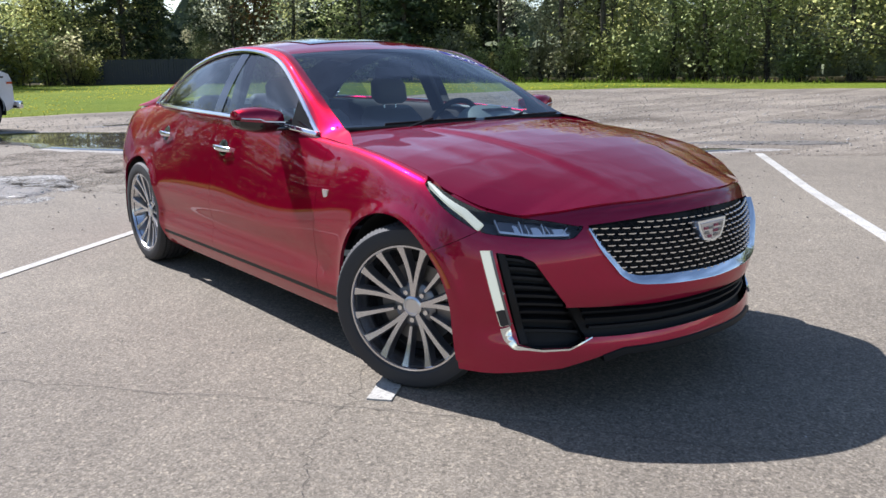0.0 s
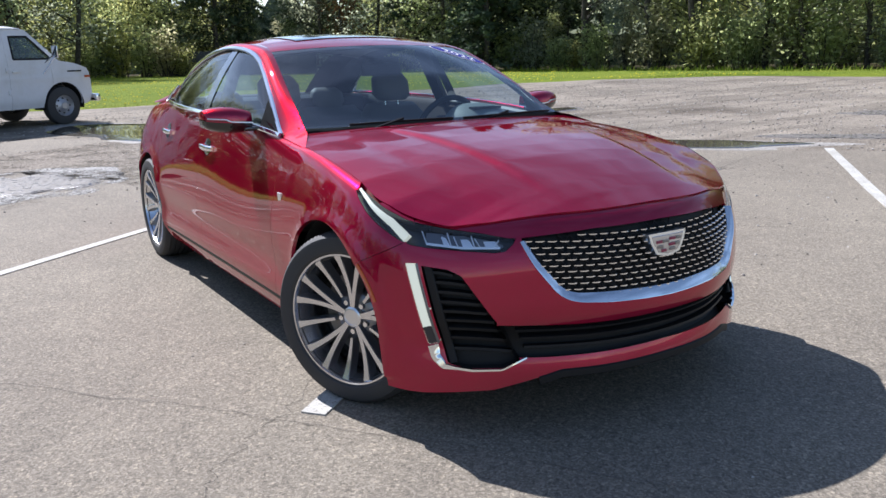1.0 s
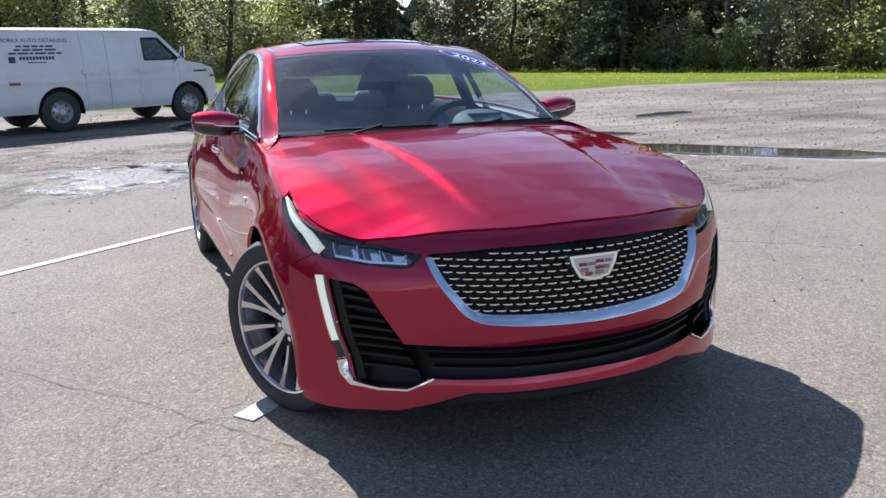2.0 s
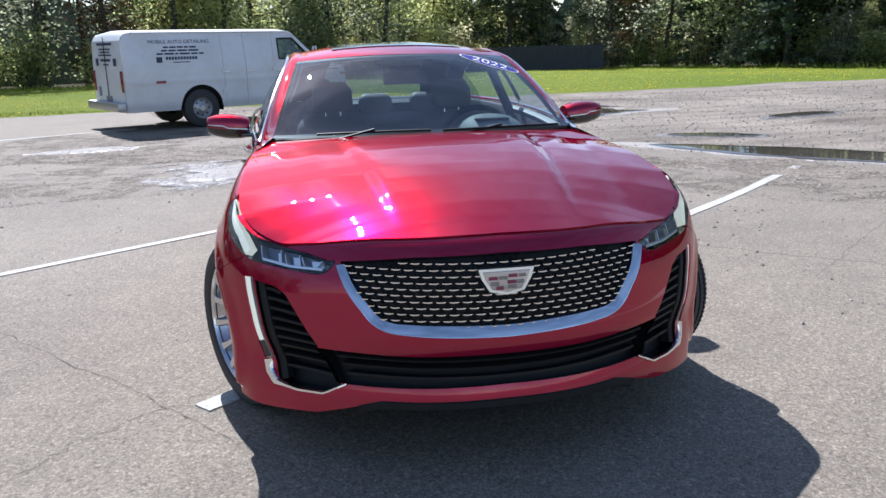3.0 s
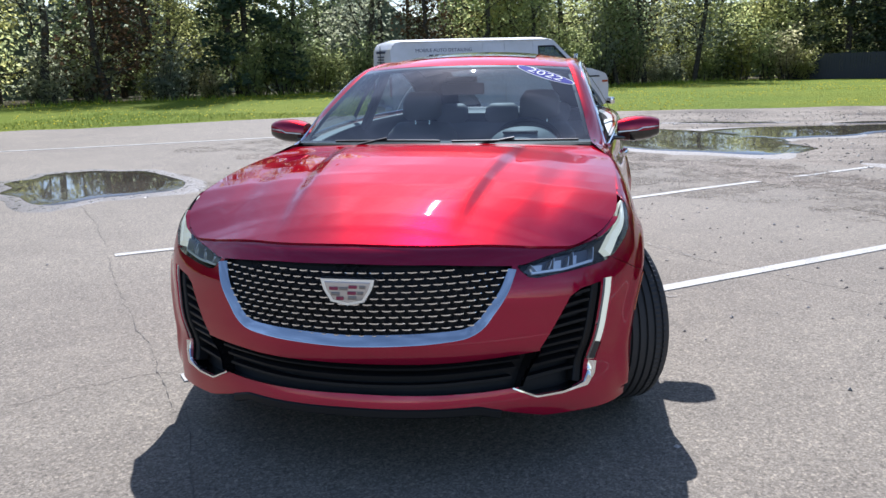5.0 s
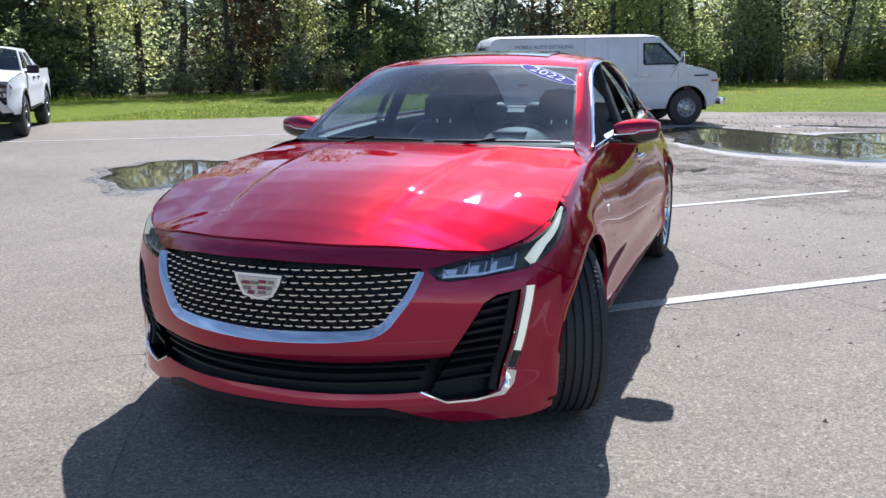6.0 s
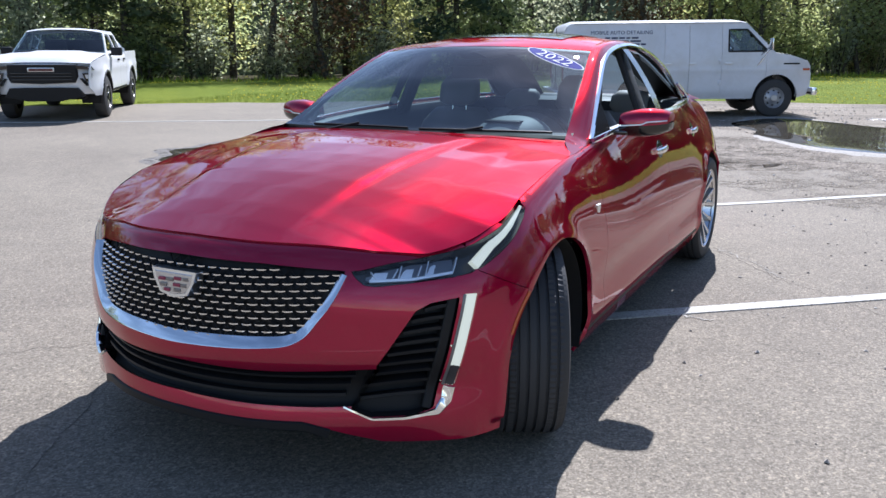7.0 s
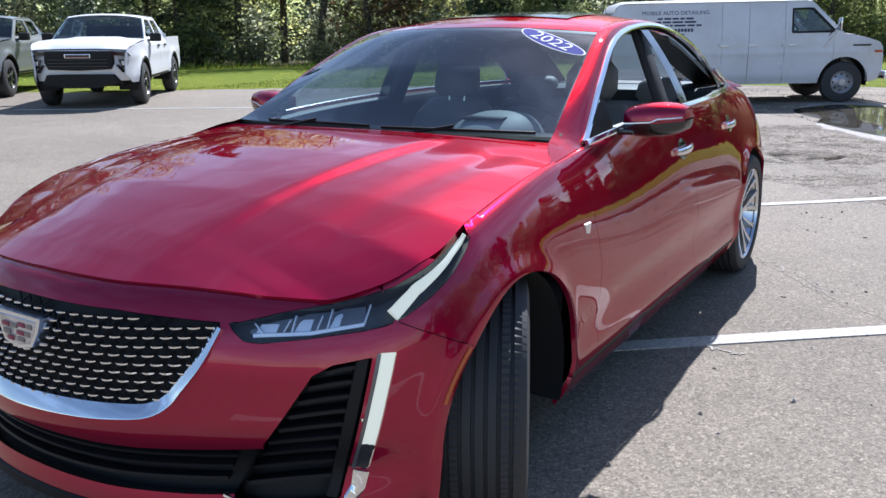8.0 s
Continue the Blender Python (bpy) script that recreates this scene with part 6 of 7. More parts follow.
for sgn in (-1, 1):
    # window pane, drip rail, trim and hardware
    p = VAN_HOLES[2]
    w = van_w(p[:, 0], p[:, 1]) - 0.025
    mesh_part("door_window", np.stack([p[:, 0], sgn * w, p[:, 1]], 1), [tuple(range(5))], GLASS_DARK, van, smooth=False)
    edge = dense(p, 4)
    strip3("window_gasket", np.stack([edge[:, 0], sgn * (van_w(edge[:, 0], edge[:, 1]) + 0.001), edge[:, 1]], 1), np.array([0, sgn, 0.2]), 0.035, 0.006, BLACK, van, "black rubber window gasket")
    path = [(x, sgn * (float(van_w(np.array(x), np.array(1.955))) + 0.004), 1.945) for x in np.linspace(-2.5, 0.98, 30)]
    strip3("drip_rail", path, np.array([0, sgn, 0.3]), 0.03, 0.02, VAN_PAINT, van)
    for yv in (-1.15, 1.75):
        rings = []
        for a in np.linspace(-0.2, math.pi + 0.2, 20):
            c, s = math.cos(a), math.sin(a)
            rings.append([(yv + 0.465 * c, sgn * 0.985, 0.42 + 0.465 * s), (yv + 0.47 * c, sgn * 0.62, 0.42 + 0.47 * s)])
        loft_part("wheel_liner", rings, LINER, van, close_u=False, caps=False)
        road_wheel(van, yv, sgn * 0.86, 0.395, 0.22, 0.215, mat("steel_wheel", (0.42, 0.42, 0.43), 0.4, 0.7), sgn, "steel")
    for hx in (-0.66, -0.14, 0.62):
        bm = bmesh.new()
        box(bm, hx + 0.10, sgn * (float(van_w(np.array(hx), np.array(1.12))) + 0.02), 1.12, 0.15, 0.03, 0.035, 0.008)
        part("door_handle", bm, SATIN, van)
    for hx, hz in ((-0.62, 1.15), (-0.62, 0.72), (0.58, 1.15), (0.58, 0.72)):
        bm = bmesh.new()
        box(bm, hx - 0.03, sgn * (float(van_w(np.array(hx), np.array(hz))) + 0.008), hz, 0.06, 0.025, 0.09, 0.006)
        part("hinge", bm, VAN_PAINT, van)
    bm = bmesh.new()
    cyl(bm, (1.40, sgn * 0.98, 1.28), (1.52, sgn * 1.16, 1.46), 0.012, seg=8)
    cyl(bm, (1.32, sgn * 0.99, 1.05), (1.52, sgn * 1.16, 1.42), 0.012, seg=8)
    box(bm, 1.53, sgn * 1.16, 1.50, 0.03, 0.17, 0.24, 0.01)
    part("door_mirror", bm, CHROME, van, "chrome mirror on two stalks")
    for cx, cz, wx, hz, mm in ((-2.0, 0.97, 0.20, 0.05, RED_LENS), (2.36, 0.98, 0.20, 0.045, AMBER), (2.05, 1.10, 0.34, 0.03, BLACK)):
        bm = bmesh.new()
        box(bm, cx, sgn * (float(van_w(np.array(cx), np.array(cz))) + 0.002), cz, wx, 0.02, hz, 0.004)
        part("marker_lamp" if mm is not BLACK else "fender_vent", bm, mm, van)
    bm = bmesh.new()
    box(bm, -2.725, sgn * 0.86, 1.0, 0.05, 0.10, 0.42, 0.015)
    part("tail_lamp", bm, RED_LENS, van)
    bm = bmesh.new()
    box(bm, 2.535, sgn * 0.66, 0.86, 0.03, 0.24, 0.20, 0.01)
    part("headlight", bm, GLASS_CLEAR, van)
bm = bmesh.new()
box(bm, -2.82, 0, 0.50, 0.18, 1.96, 0.17, 0.03)
part("rear_bumper", bm, mat("dull_bumper", (0.45, 0.45, 0.46), 0.4, 0.8), van, "dull silver step bumper")
bm = bmesh.new()
box(bm, 2.60, 0, 0.52, 0.12, 1.96, 0.16, 0.04)
part("front_bumper", bm, CHROME, van)
bm = bmesh.new()
box(bm, -0.1, 0, 0.44, 4.9, 1.5, 0.12, 0.03)
part("chassis", bm, LINER, van)
bm = bmesh.new()
box(bm, -0.9, 0, 1.15, 3.0, 1.7, 1.3, 0.05)
box(bm, 1.2, 0, 0.9, 1.1, 1.7, 0.75, 0.05)
box(bm, 0.72, 0, 1.42, 0.14, 1.5, 0.5, 0.05)
part("van_interior", bm, LINER, van)
bm = bmesh.new()
box(bm, 2.53, 0, 0.88, 0.02, 1.0, 0.22, 0.01)
part("grille", bm, BLACK, van)
bm = bmesh.new()
box(bm, -2.745, 0, 0.62, 0.02, 0.34, 0.16, 0.005)
PLATE = mat("plate_grey", (0.22, 0.23, 0.26), 0.5)
part("rear_plate_holder", bm, PLATE, van)
bm = bmesh.new()
box(bm, -2.745, 0.55, 0.78, 0.02, 0.14, 0.20, 0.01)
part("rear_plaque", bm, PLATE, van)
bm = bmesh.new()
box(bm, -2.75, 0, 1.15, 0.012, 0.012, 1.45)
part("rear_door_seam", bm, BLACK, van)


def side_text(text, x, z, size, sgn=-1):
    w = float(van_w(np.array(x), np.array(z)))
    tilt = math.atan2(float(van_w(np.array(x), np.array(z - 0.05)) - van_w(np.array(x), np.array(z + 0.05))), 0.1)
    m = Matrix.Translation((x, sgn * (w + 0.006), z)) @ Matrix.Rotation(radians(90) - tilt, 4, "X")
    return lettering(text, size, m, INK, van, "lettering", 1.05)


def side_bar(x, z, wx, hz):
    w = float(van_w(np.array(x), np.array(z)))
    bm = bmesh.new()
    box(bm, x, -(w + 0.003), z, wx, 0.006, hz)
    return part("lettering_bar", bm, INK, van)


side_text("MOBILE AUTO DETAILING", -1.52, 1.76, 0.105)
for z, words in ((1.655, (0.10, 0.13, 0.12, 0.08, 0.14)), (1.59, (0.12, 0.16, 0.20, 0.22)), (1.525, (0.13, 0.20, 0.06, 0.22, 0.14, 0.10))):
    tot = sum(words) + 0.03 * (len(words) - 1)
    x = -1.52 - tot / 2
    for w_ in words:
        side_bar(x + w_ / 2, z, w_, 0.034)
        x += w_ + 0.03
for k in range(11):
    side_bar(-1.82 + 0.062 * k, 1.435, 0.044, 0.062)
side_bar(-1.52, 1.355, 0.36, 0.018)
side_bar(-1.98, 1.40, 0.12, 0.13)
for z, w_ in ((1.74, 0.95), (1.64, 0.70), (1.58, 0.62), (1.52, 0.80), (1.42, 0.62), (1.33, 0.36)):
    n = max(2, int(w_ / 0.16))
    for k in range(n):
        bm = bmesh.new()
        box(bm, -2.742, (k - (n - 1) / 2) * w_ / n, z, 0.01, w_ / n * 0.8, 0.05 if z in (1.74, 1.42) else 0.028)
        part("lettering_bar", bm, INK, van)
for yv in (-0.55, 0.55):
    bm = bmesh.new()
    box(bm, -2.74, yv, 1.38, 0.01, 0.14, 0.15)
    part("lettering_bar", bm, INK, van)


def stand(x, y, heading, scale, base, track):
    """The pose of a vehicle that stands on the sloping ground."""
    f = np.array([math.cos(heading), math.sin(heading)])
    r = np.array([f[1], -f[0]])
    g = lambda a, b: float(ground_z(x + f[0] * a + r[0] * b, y + f[1] * a + r[1] * b))
    pitch = math.atan2(g(base, 0) - g(-base, 0), 2 * base)
    roll = math.atan2(g(0, track) - g(0, -track), 2 * track)
    z = (g(base, 0) + g(-base, 0)) / 2 + 0.004
    return pose(x, y, z, 0, 0, math.degrees(heading)) @ Matrix.Rotation(-pitch, 4, "Y") @ Matrix.Rotation(-roll, 4, "X") @ Matrix.Diagonal((scale, scale, scale, 1))


van.matrix_world = stand(-1.705, 12.67, 0.497, VAN_SCALE, 1.5, 0.75)


# ---- parked pickup trucks ----
def truck_w(x, z):
    cab = np.clip((x + 1.0) / 0.1, 0, 1) * np.clip((1.5 - x) / 0.4, 0, 1)
    w = 0.955 - cab * (0.06 * np.clip((z - 1.14) / 0.13, 0, 1) + 0.15 * np.clip((z - 1.22) / 0.45, 0, 1) ** 1.2) - 0.06 * np.clip((0.62 - z) / 0.25, 0, 1) ** 2
    w = w - 0.15 * np.clip((x - 2.0) / 0.62, 0, 1) ** 2
    flare = 0
    for cx in (1.67, -1.67):
        flare = flare + 0.035 * np.exp(-((np.hypot(x - cx, z - 0.42) - 0.50) / 0.07) ** 2)
    return w + flare + 0.012 * np.exp(-((z - 0.95) / 0.08) ** 2)


TRUCK_OUT = [(-2.62, 0.62), (-2.64, 1.0), (-2.62, 1.27), (-1.02, 1.27), (-0.98, 1.294), (-0.86, 1.614), (-0.70, 1.686), (0.30, 1.694), (0.45, 1.662), (1.10, 1.25), (1.35, 1.22), (2.2, 1.17), (2.52, 1.08), (2.60, 0.95), (2.62, 0.62), (2.40, 0.46), (-2.5, 0.50)]


def build_truck(paint, label):
    truck = thing("pickup_truck", label, "pickup truck", "parked pickup trucks")
    holes = [circle(1.67, 0.42, 0.475, 30), circle(-1.67, 0.42, 0.475, 30),
             np.array([(-0.14, 1.294), (-0.12, 1.630), (0.28, 1.638), (0.86, 1.294)]), np.array([(-0.84, 1.326), (-0.74, 1.614), (-0.22, 1.630), (-0.24, 1.294)])]
    seams = [-1.0, -0.18, 0.95]
    both_sides(side_wall(TRUCK_OUT, holes, seams, truck_w), ["bed_side", "rear_door", "front_door", "front_fender"], paint, truck)
    top_skin("roof", [(-0.86, 1.614), (-0.78, 1.666), (-0.70, 1.686), (-0.2, 1.692), (0.30, 1.694), (0.45, 1.662)], truck_w, 0.06, paint, truck)
    top_skin("windshield", [(0.45, 1.662), (0.61, 1.562), (0.78, 1.454), (0.94, 1.354), (1.10, 1.25)], truck_w, 0.035, GLASS_DARK, truck)
    top_skin("rear_window", [(-0.98, 1.294), (-0.92, 1.454), (-0.86, 1.614)], truck_w, 0.0, GLASS_DARK, truck)
    rows = []
    for x, z in ((1.10, 1.25), (1.35, 1.235), (1.7, 1.225), (2.2, 1.18), (2.42, 1.13), (2.54, 1.075)):
        w = float(truck_w(np.array(x), np.array(z)))
        rows.append([(x, -w * t, z + 0.02 * (1 - abs(t) ** 3) + 0.03 / (1 + math.exp((abs(t) - 0.55) / 0.04)) * (x < 2.5)) for t in np.linspace(-1, 1, 33)])
    loft_part("hood", rows, paint, truck, close_u=False, caps=False)
    bm = bmesh.new()
    box(bm, -1.82, 0, 0.78, 1.56, 1.70, 0.10, 0.02)
    box(bm, -1.02, 0, 1.0, 0.06, 1.75, 0.5, 0.01)
    part("bed_floor", bm, BLACK, truck)
    bm = bmesh.new()
    box(bm, -2.62, 0, 0.95, 0.06, 1.80, 0.60, 0.02)
    part("tailgate", bm, paint, truck)
    bm = bmesh.new()
    box(bm, 0.1, 0, 0.50, 4.6, 1.35, 0.22, 0.04)
    part("chassis", bm, LINER, truck)
    # face: body-coloured shell with a deep black grille
    rows = []
    for x, z in ((2.54, 1.075), (2.62, 1.00), (2.65, 0.80), (2.64, 0.62), (2.56, 0.50)):
        w = float(truck_w(np.array(min(x, 2.6)), np.array(z))) + 0.02
        rows.append([(x - 0.20 * abs(t) ** 3, -w * t, z) for t in np.linspace(-1, 1, 25)])
    loft_part("front_fascia", rows, paint, truck, close_u=False, caps=False)

    def plate(name, pts, depth, material, parent, label=""):
        """A bevelled slab on the face from (y, z) corners."""
        bm = bmesh.new()
        f = []
        for dx, k in ((-0.08, 1.0), (depth * 0.6, 1.0), (depth, 0.965)):
            c = np.mean(pts, 0)
            f.append([bm.verts.new((2.63 - 0.20 * abs((c[0] + (y - c[0]) * k) / 0.93) ** 3 + dx, c[0] + (y - c[0]) * k, c[1] + (z - c[1]) * k)) for y, z in pts])
        n = len(pts)
        for a, b in ((f[0], f[1]), (f[1], f[2])):
            for i in range(n):
                bm.faces.new((a[i], a[(i + 1) % n], b[(i + 1) % n], b[i]))
        bm.faces.new(f[2])
        return part(name, bm, material, parent, label)

    g = plate("grille", [(-0.60, 1.055), (-0.35, 1.06), (0, 1.06), (0.35, 1.06), (0.60, 1.055), (0.62, 0.84), (0.56, 0.72), (0, 0.70), (-0.56, 0.72), (-0.62, 0.84)], 0.085, BLACK, truck, "large black mesh grille")
    for z in (0.78, 0.84, 0.90):
        bm = bmesh.new()
        box(bm, 2.715, 0, z, 0.02, 1.05, 0.014, 0.004)
        part("grille_bar", bm, BLACK_GLOSS, g)
    bm = bmesh.new()
    box(bm, 2.715, 0, 0.965, 0.03, 0.46, 0.075, 0.008)
    badge = part("grille_badge", bm, SATIN, g, "dark letter badge with bright edge")
    bm = bmesh.new()
    box(bm, 2.732, 0, 0.965, 0.006, 0.42, 0.05, 0.004)
    part("badge_field", bm, mat("badge_red", (0.10, 0.02, 0.02), 0.4), badge)
    plate("lower_intake", [(-0.60, 0.625), (-0.3, 0.635), (0.3, 0.635), (0.60, 0.625), (0.70, 0.46), (0.3, 0.38), (-0.3, 0.38), (-0.70, 0.46)], 0.09, BLACK, truck, "black lower bumper and skid plate")
    for sgn in (-1, 1):
        lamp = plate("headlight", [(sgn * 0.57, 1.045), (sgn * 0.86, 1.02), (sgn * 0.89, 0.955), (sgn * 0.60, 0.975)], 0.06, BLACK_GLOSS, truck, "dark headlight with pale light frame")
        plate("light_frame", [(sgn * 0.80, 1.01), (sgn * 0.85, 1.005), (sgn * 0.87, 0.965), (sgn * 0.82, 0.968)], 0.066, LAMP_REFLECTOR, lamp)
        fog = plate("fog_lamp", [(sgn * 0.69, 0.90), (sgn * 0.86, 0.90), (sgn * 0.84, 0.74), (sgn * 0.74, 0.74)], 0.055, BLACK_GLOSS, truck, "angular dark fog lamp")
        plate("fog_lens", [(sgn * 0.735, 0.87), (sgn * 0.82, 0.87), (sgn * 0.81, 0.79), (sgn * 0.75, 0.79)], 0.062, LAMP_REFLECTOR, fog)
        plate("bumper_slash", [(sgn * 0.64, 0.80), (sgn * 0.68, 0.80), (sgn * 0.80, 0.665), (sgn * 0.74, 0.655)], 0.045, BLACK, truck)
        for k in (2, 3):
            p = holes[k]
            mesh_part("door_window", np.stack([p[:, 0], sgn * (truck_w(p[:, 0], p[:, 1]) - 0.02), p[:, 1]], 1), [tuple(range(4))], GLASS_DARK, truck, smooth=False)
        for cx in (1.67, -1.67):
            rings = []
            for a in np.linspace(-0.25, math.pi + 0.25, 22):
                c, s = math.cos(a), math.sin(a)
                w = float(truck_w(np.array(cx + 0.48 * c), np.array(0.42 + 0.48 * s)))
                rings.append([(cx + 0.535 * c, sgn * (w - 0.01), 0.42 + 0.535 * s), (cx + 0.50 * c, sgn * (w + 0.015), 0.42 + 0.50 * s), (cx + 0.47 * c, sgn * (w + 0.005), 0.42 + 0.47 * s), (cx + 0.47 * c, sgn * 0.55, 0.42 + 0.47 * s)])
            loft_part("arch_trim", rings, BLACK, truck, "black plastic arch trim", close_u=False, caps=False)
            road_wheel(truck, cx, sgn * 0.845, 0.415, 0.26, 0.235, mat("black_alloy", (0.03, 0.03, 0.032), 0.35, 0.6), sgn, "chunky")
        bm = bmesh.new()
        box(bm, 0.78, sgn * 1.06, 1.28, 0.16, 0.22, 0.17, 0.04)
        box(bm, 0.78, sgn * 0.94, 1.22, 0.06, 0.14, 0.04, 0.01)
        part("door_mirror", bm, BLACK, truck)
        for hx in (0.02, -0.72):
            bm = bmesh.new()
            box(bm, hx, sgn * (float(truck_w(np.array(hx), np.array(1.10))) + 0.015), 1.10, 0.17, 0.03, 0.04, 0.01)
            part("door_handle", bm, BLACK, truck)
        bm = bmesh.new()
        box(bm, 0.05, sgn * 0.90, 0.50, 2.1, 0.10, 0.06, 0.02)
        part("side_step", bm, BLACK, truck)
    bm = bmesh.new()
    box(bm, 0.2, 0, 1.02, 1.6, 1.66, 0.5, 0.08)
    box(bm, -0.80, 0, 1.22, 0.06, 1.3, 0.6, 0.02)
    box(bm, -0.35, 0.36, 1.26, 0.16, 0.46, 0.46, 0.06)
    box(bm, -0.35, -0.36, 1.26, 0.16, 0.46, 0.46, 0.06)
    part("cabin_interior", bm, LINER, truck)
    return truck


TRUCK_S = 0.97
truck = build_truck(dirty_white("clean_white_paint", (0.78, 0.79, 0.80), (0.97, 0.97, 0.97)), "clean white pickup truck with black grille and chunky tyres")
truck.matrix_world = stand(-13.35, 7.85, -0.865, TRUCK_S, 1.5, 0.75)
truck2 = build_truck(mat("silver_paint", (0.36, 0.38, 0.38), 0.35, 0.6, 0.8), "silver grey pickup truck parked beside a white one")
truck2.matrix_world = stand(-17.1, 7.35, -0.865, TRUCK_S, 1.5, 0.75)


# ---- woods ----
def leaf_mat(name, lo, hi, glow):
    m = bpy.data.materials.new(name)
    m.use_nodes = True
    t = m.node_tree
    b = t.nodes["Principled BSDF"]
    b.inputs["Roughness"].default_value = 0.75
    b.inputs["Specular IOR Level"].default_value = 0.12
    g, o = t.nodes.new("ShaderNodeNewGeometry"), t.nodes.new("ShaderNodeObjectInfo")
    c = ramp(t, g.outputs["Random Per Island"], [(0, lo), (0.75, tuple((a + d) / 2 for a, d in zip(lo, hi))), (1, hi)])
    c = mixed(t, 0.7, c, ramp(t, o.outputs["Random"], [(0, (0.70, 0.74, 0.8)), (0.5, (1, 1, 1)), (1, (1.35, 1.12, 0.85))]), "MULTIPLY")
    t.links.new(c, b.inputs["Base Color"])
    tr, mx = t.nodes.new("ShaderNodeBsdfTranslucent"), t.nodes.new("ShaderNodeMixShader")
    t.links.new(c, tr.inputs[0])
    mx.inputs[0].default_value = glow
    t.links.new(b.outputs[0], mx.inputs[1]), t.links.new(tr.outputs[0], mx.inputs[2])
    t.links.new(mx.outputs[0], t.nodes["Material Output"].inputs[0])
    return m


LEAF_A = leaf_mat("spring_leaves", (0.29, 0.34, 0.15), (0.62, 0.67, 0.31), 0.84)
LEAF_B = leaf_mat("grey_green_leaves", (0.28, 0.31, 0.20), (0.58, 0.61, 0.42), 0.84)
LEAF_R = leaf_mat("reddish_leaves", (0.08, 0.055, 0.03), (0.24, 0.14, 0.07), 0.4)
NEEDLE = leaf_mat("dark_needles", (0.045, 0.070, 0.042), (0.12, 0.16, 0.09), 0.35)
BARK = mat("grey_bark", (0.075, 0.062, 0.05), 0.95, spec=0.1)
_t, _b = nodes_of(BARK)
_n = noise_node(_t, 9, 6, 0.7, coords(_t))
_t.links.new(ramp(_t, _n.outputs["Fac"], [(0.35, (0.03, 0.026, 0.022)), (0.65, (0.13, 0.115, 0.095))]), _b.inputs["Base Color"])
bump(_t, _b, _n.outputs["Fac"], 0.8, 0.05)


def limb(vs, fs, p, q, r1, r2, seg=7, bend=0.0, rng=None):
    p, q = np.array(p, float), np.array(q, float)
    d = q - p
    a = np.cross(d, [0.3, 0.1, 1.0] if abs(d[2]) < 0.9 * np.linalg.norm(d) else [1.0, 0.2, 0.0])
    a /= np.linalg.norm(a)
    b = np.cross(d, a)
    b /= np.linalg.norm(b)
    k0 = len(vs)
    n = 4
    off = (rng.normal(size=3) * bend * np.linalg.norm(d)) if rng is not None else np.zeros(3)
    for i in range(n):
        t = i / (n - 1)
        c = p + d * t + off * math.sin(math.pi * t)
        r = r1 + (r2 - r1) * t
        for j in range(seg):
            an = 2 * math.pi * j / seg
            vs.append(c + (a * math.cos(an) + b * math.sin(an)) * r)
    for i in range(n - 1):
        for j in range(seg):
            k = (j + 1) % seg
            fs.append((k0 + i * seg + j, k0 + i * seg + k, k0 + (i + 1) * seg + k, k0 + (i + 1) * seg + j))


def leaves(centres, spread, count, size, rng, flat=0.5):
    """count small leaf clumps (bent quads) round the centres, thinner outwards."""
    c = centres[rng.integers(0, len(centres), count)]
    p = c + rng.normal(size=(count, 3)) * spread * np.array([1, 1, 0.75])
    s = size * (0.5 + rng.random((count, 1)))
    u = rng.normal(size=(count, 3))
    u[:, 2] *= flat
    u /= np.linalg.norm(u, axis=1, keepdims=True)
    w = np.cross(u, rng.normal(size=(count, 3)))
    w /= np.linalg.norm(w, axis=1, keepdims=True)
    q = np.stack([p - u * s, p - w * s * 0.55, p + u * s * 0.9, p + w * s * 0.6], 1).reshape(-1, 3)
    f = [(4 * i, 4 * i + 1, 4 * i + 2, 4 * i + 3) for i in range(count)]
    return q, f


def build_tree(seed, height, leaf, name="tree", label="leafy spring tree at the edge of the woods", low=0.12, count=4400, size=0.10, girth=0.16, spread=0.55):
    rng = np.random.default_rng(seed)
    tree = thing(name, label, "tree", "woods trees")
    vs, fs, tips = [], [], []
    lean = rng.normal(size=2) * 0.04 * height
    top = np.array([lean[0], lean[1], height * 0.86])
    limb(vs, fs, (0, 0, -0.2), top, girth, girth * 0.2, 8, 0.03, rng)
    for k in range(26):
        t = low + (0.96 - low) * (k + rng.random()) / 26
        base = top * t
        a = rng.uniform(0, 6.28)
        ln = height * (0.26 - 0.17 * t) * rng.uniform(0.6, 1.25)
        tip = base + np.array([math.cos(a) * ln, math.sin(a) * ln, ln * rng.uniform(0.15, 0.8)])
        limb(vs, fs, base, tip, girth * 0.32 * (1 - 0.7 * t), 0.012, 5, 0.08, rng)
        for f in (0.4, 0.6, 0.8, 1.0):
            tips.append(base + (tip - base) * f)
        for _ in range(2):
            f = rng.uniform(0.4, 0.9)
            q = base + (tip - base) * f
            e = q + rng.normal(size=3) * ln * 0.25 + np.array([0, 0, 0.1])
            limb(vs, fs, q, e, 0.022, 0.006, 4, 0.05, rng)
            tips.append(e)
    mesh_part("trunk", vs, fs, BARK, tree)
    q, f = leaves(np.array(tips), spread, count, size, rng)
    mesh_part("crown", q, f, leaf, tree, smooth=False)
    return tree


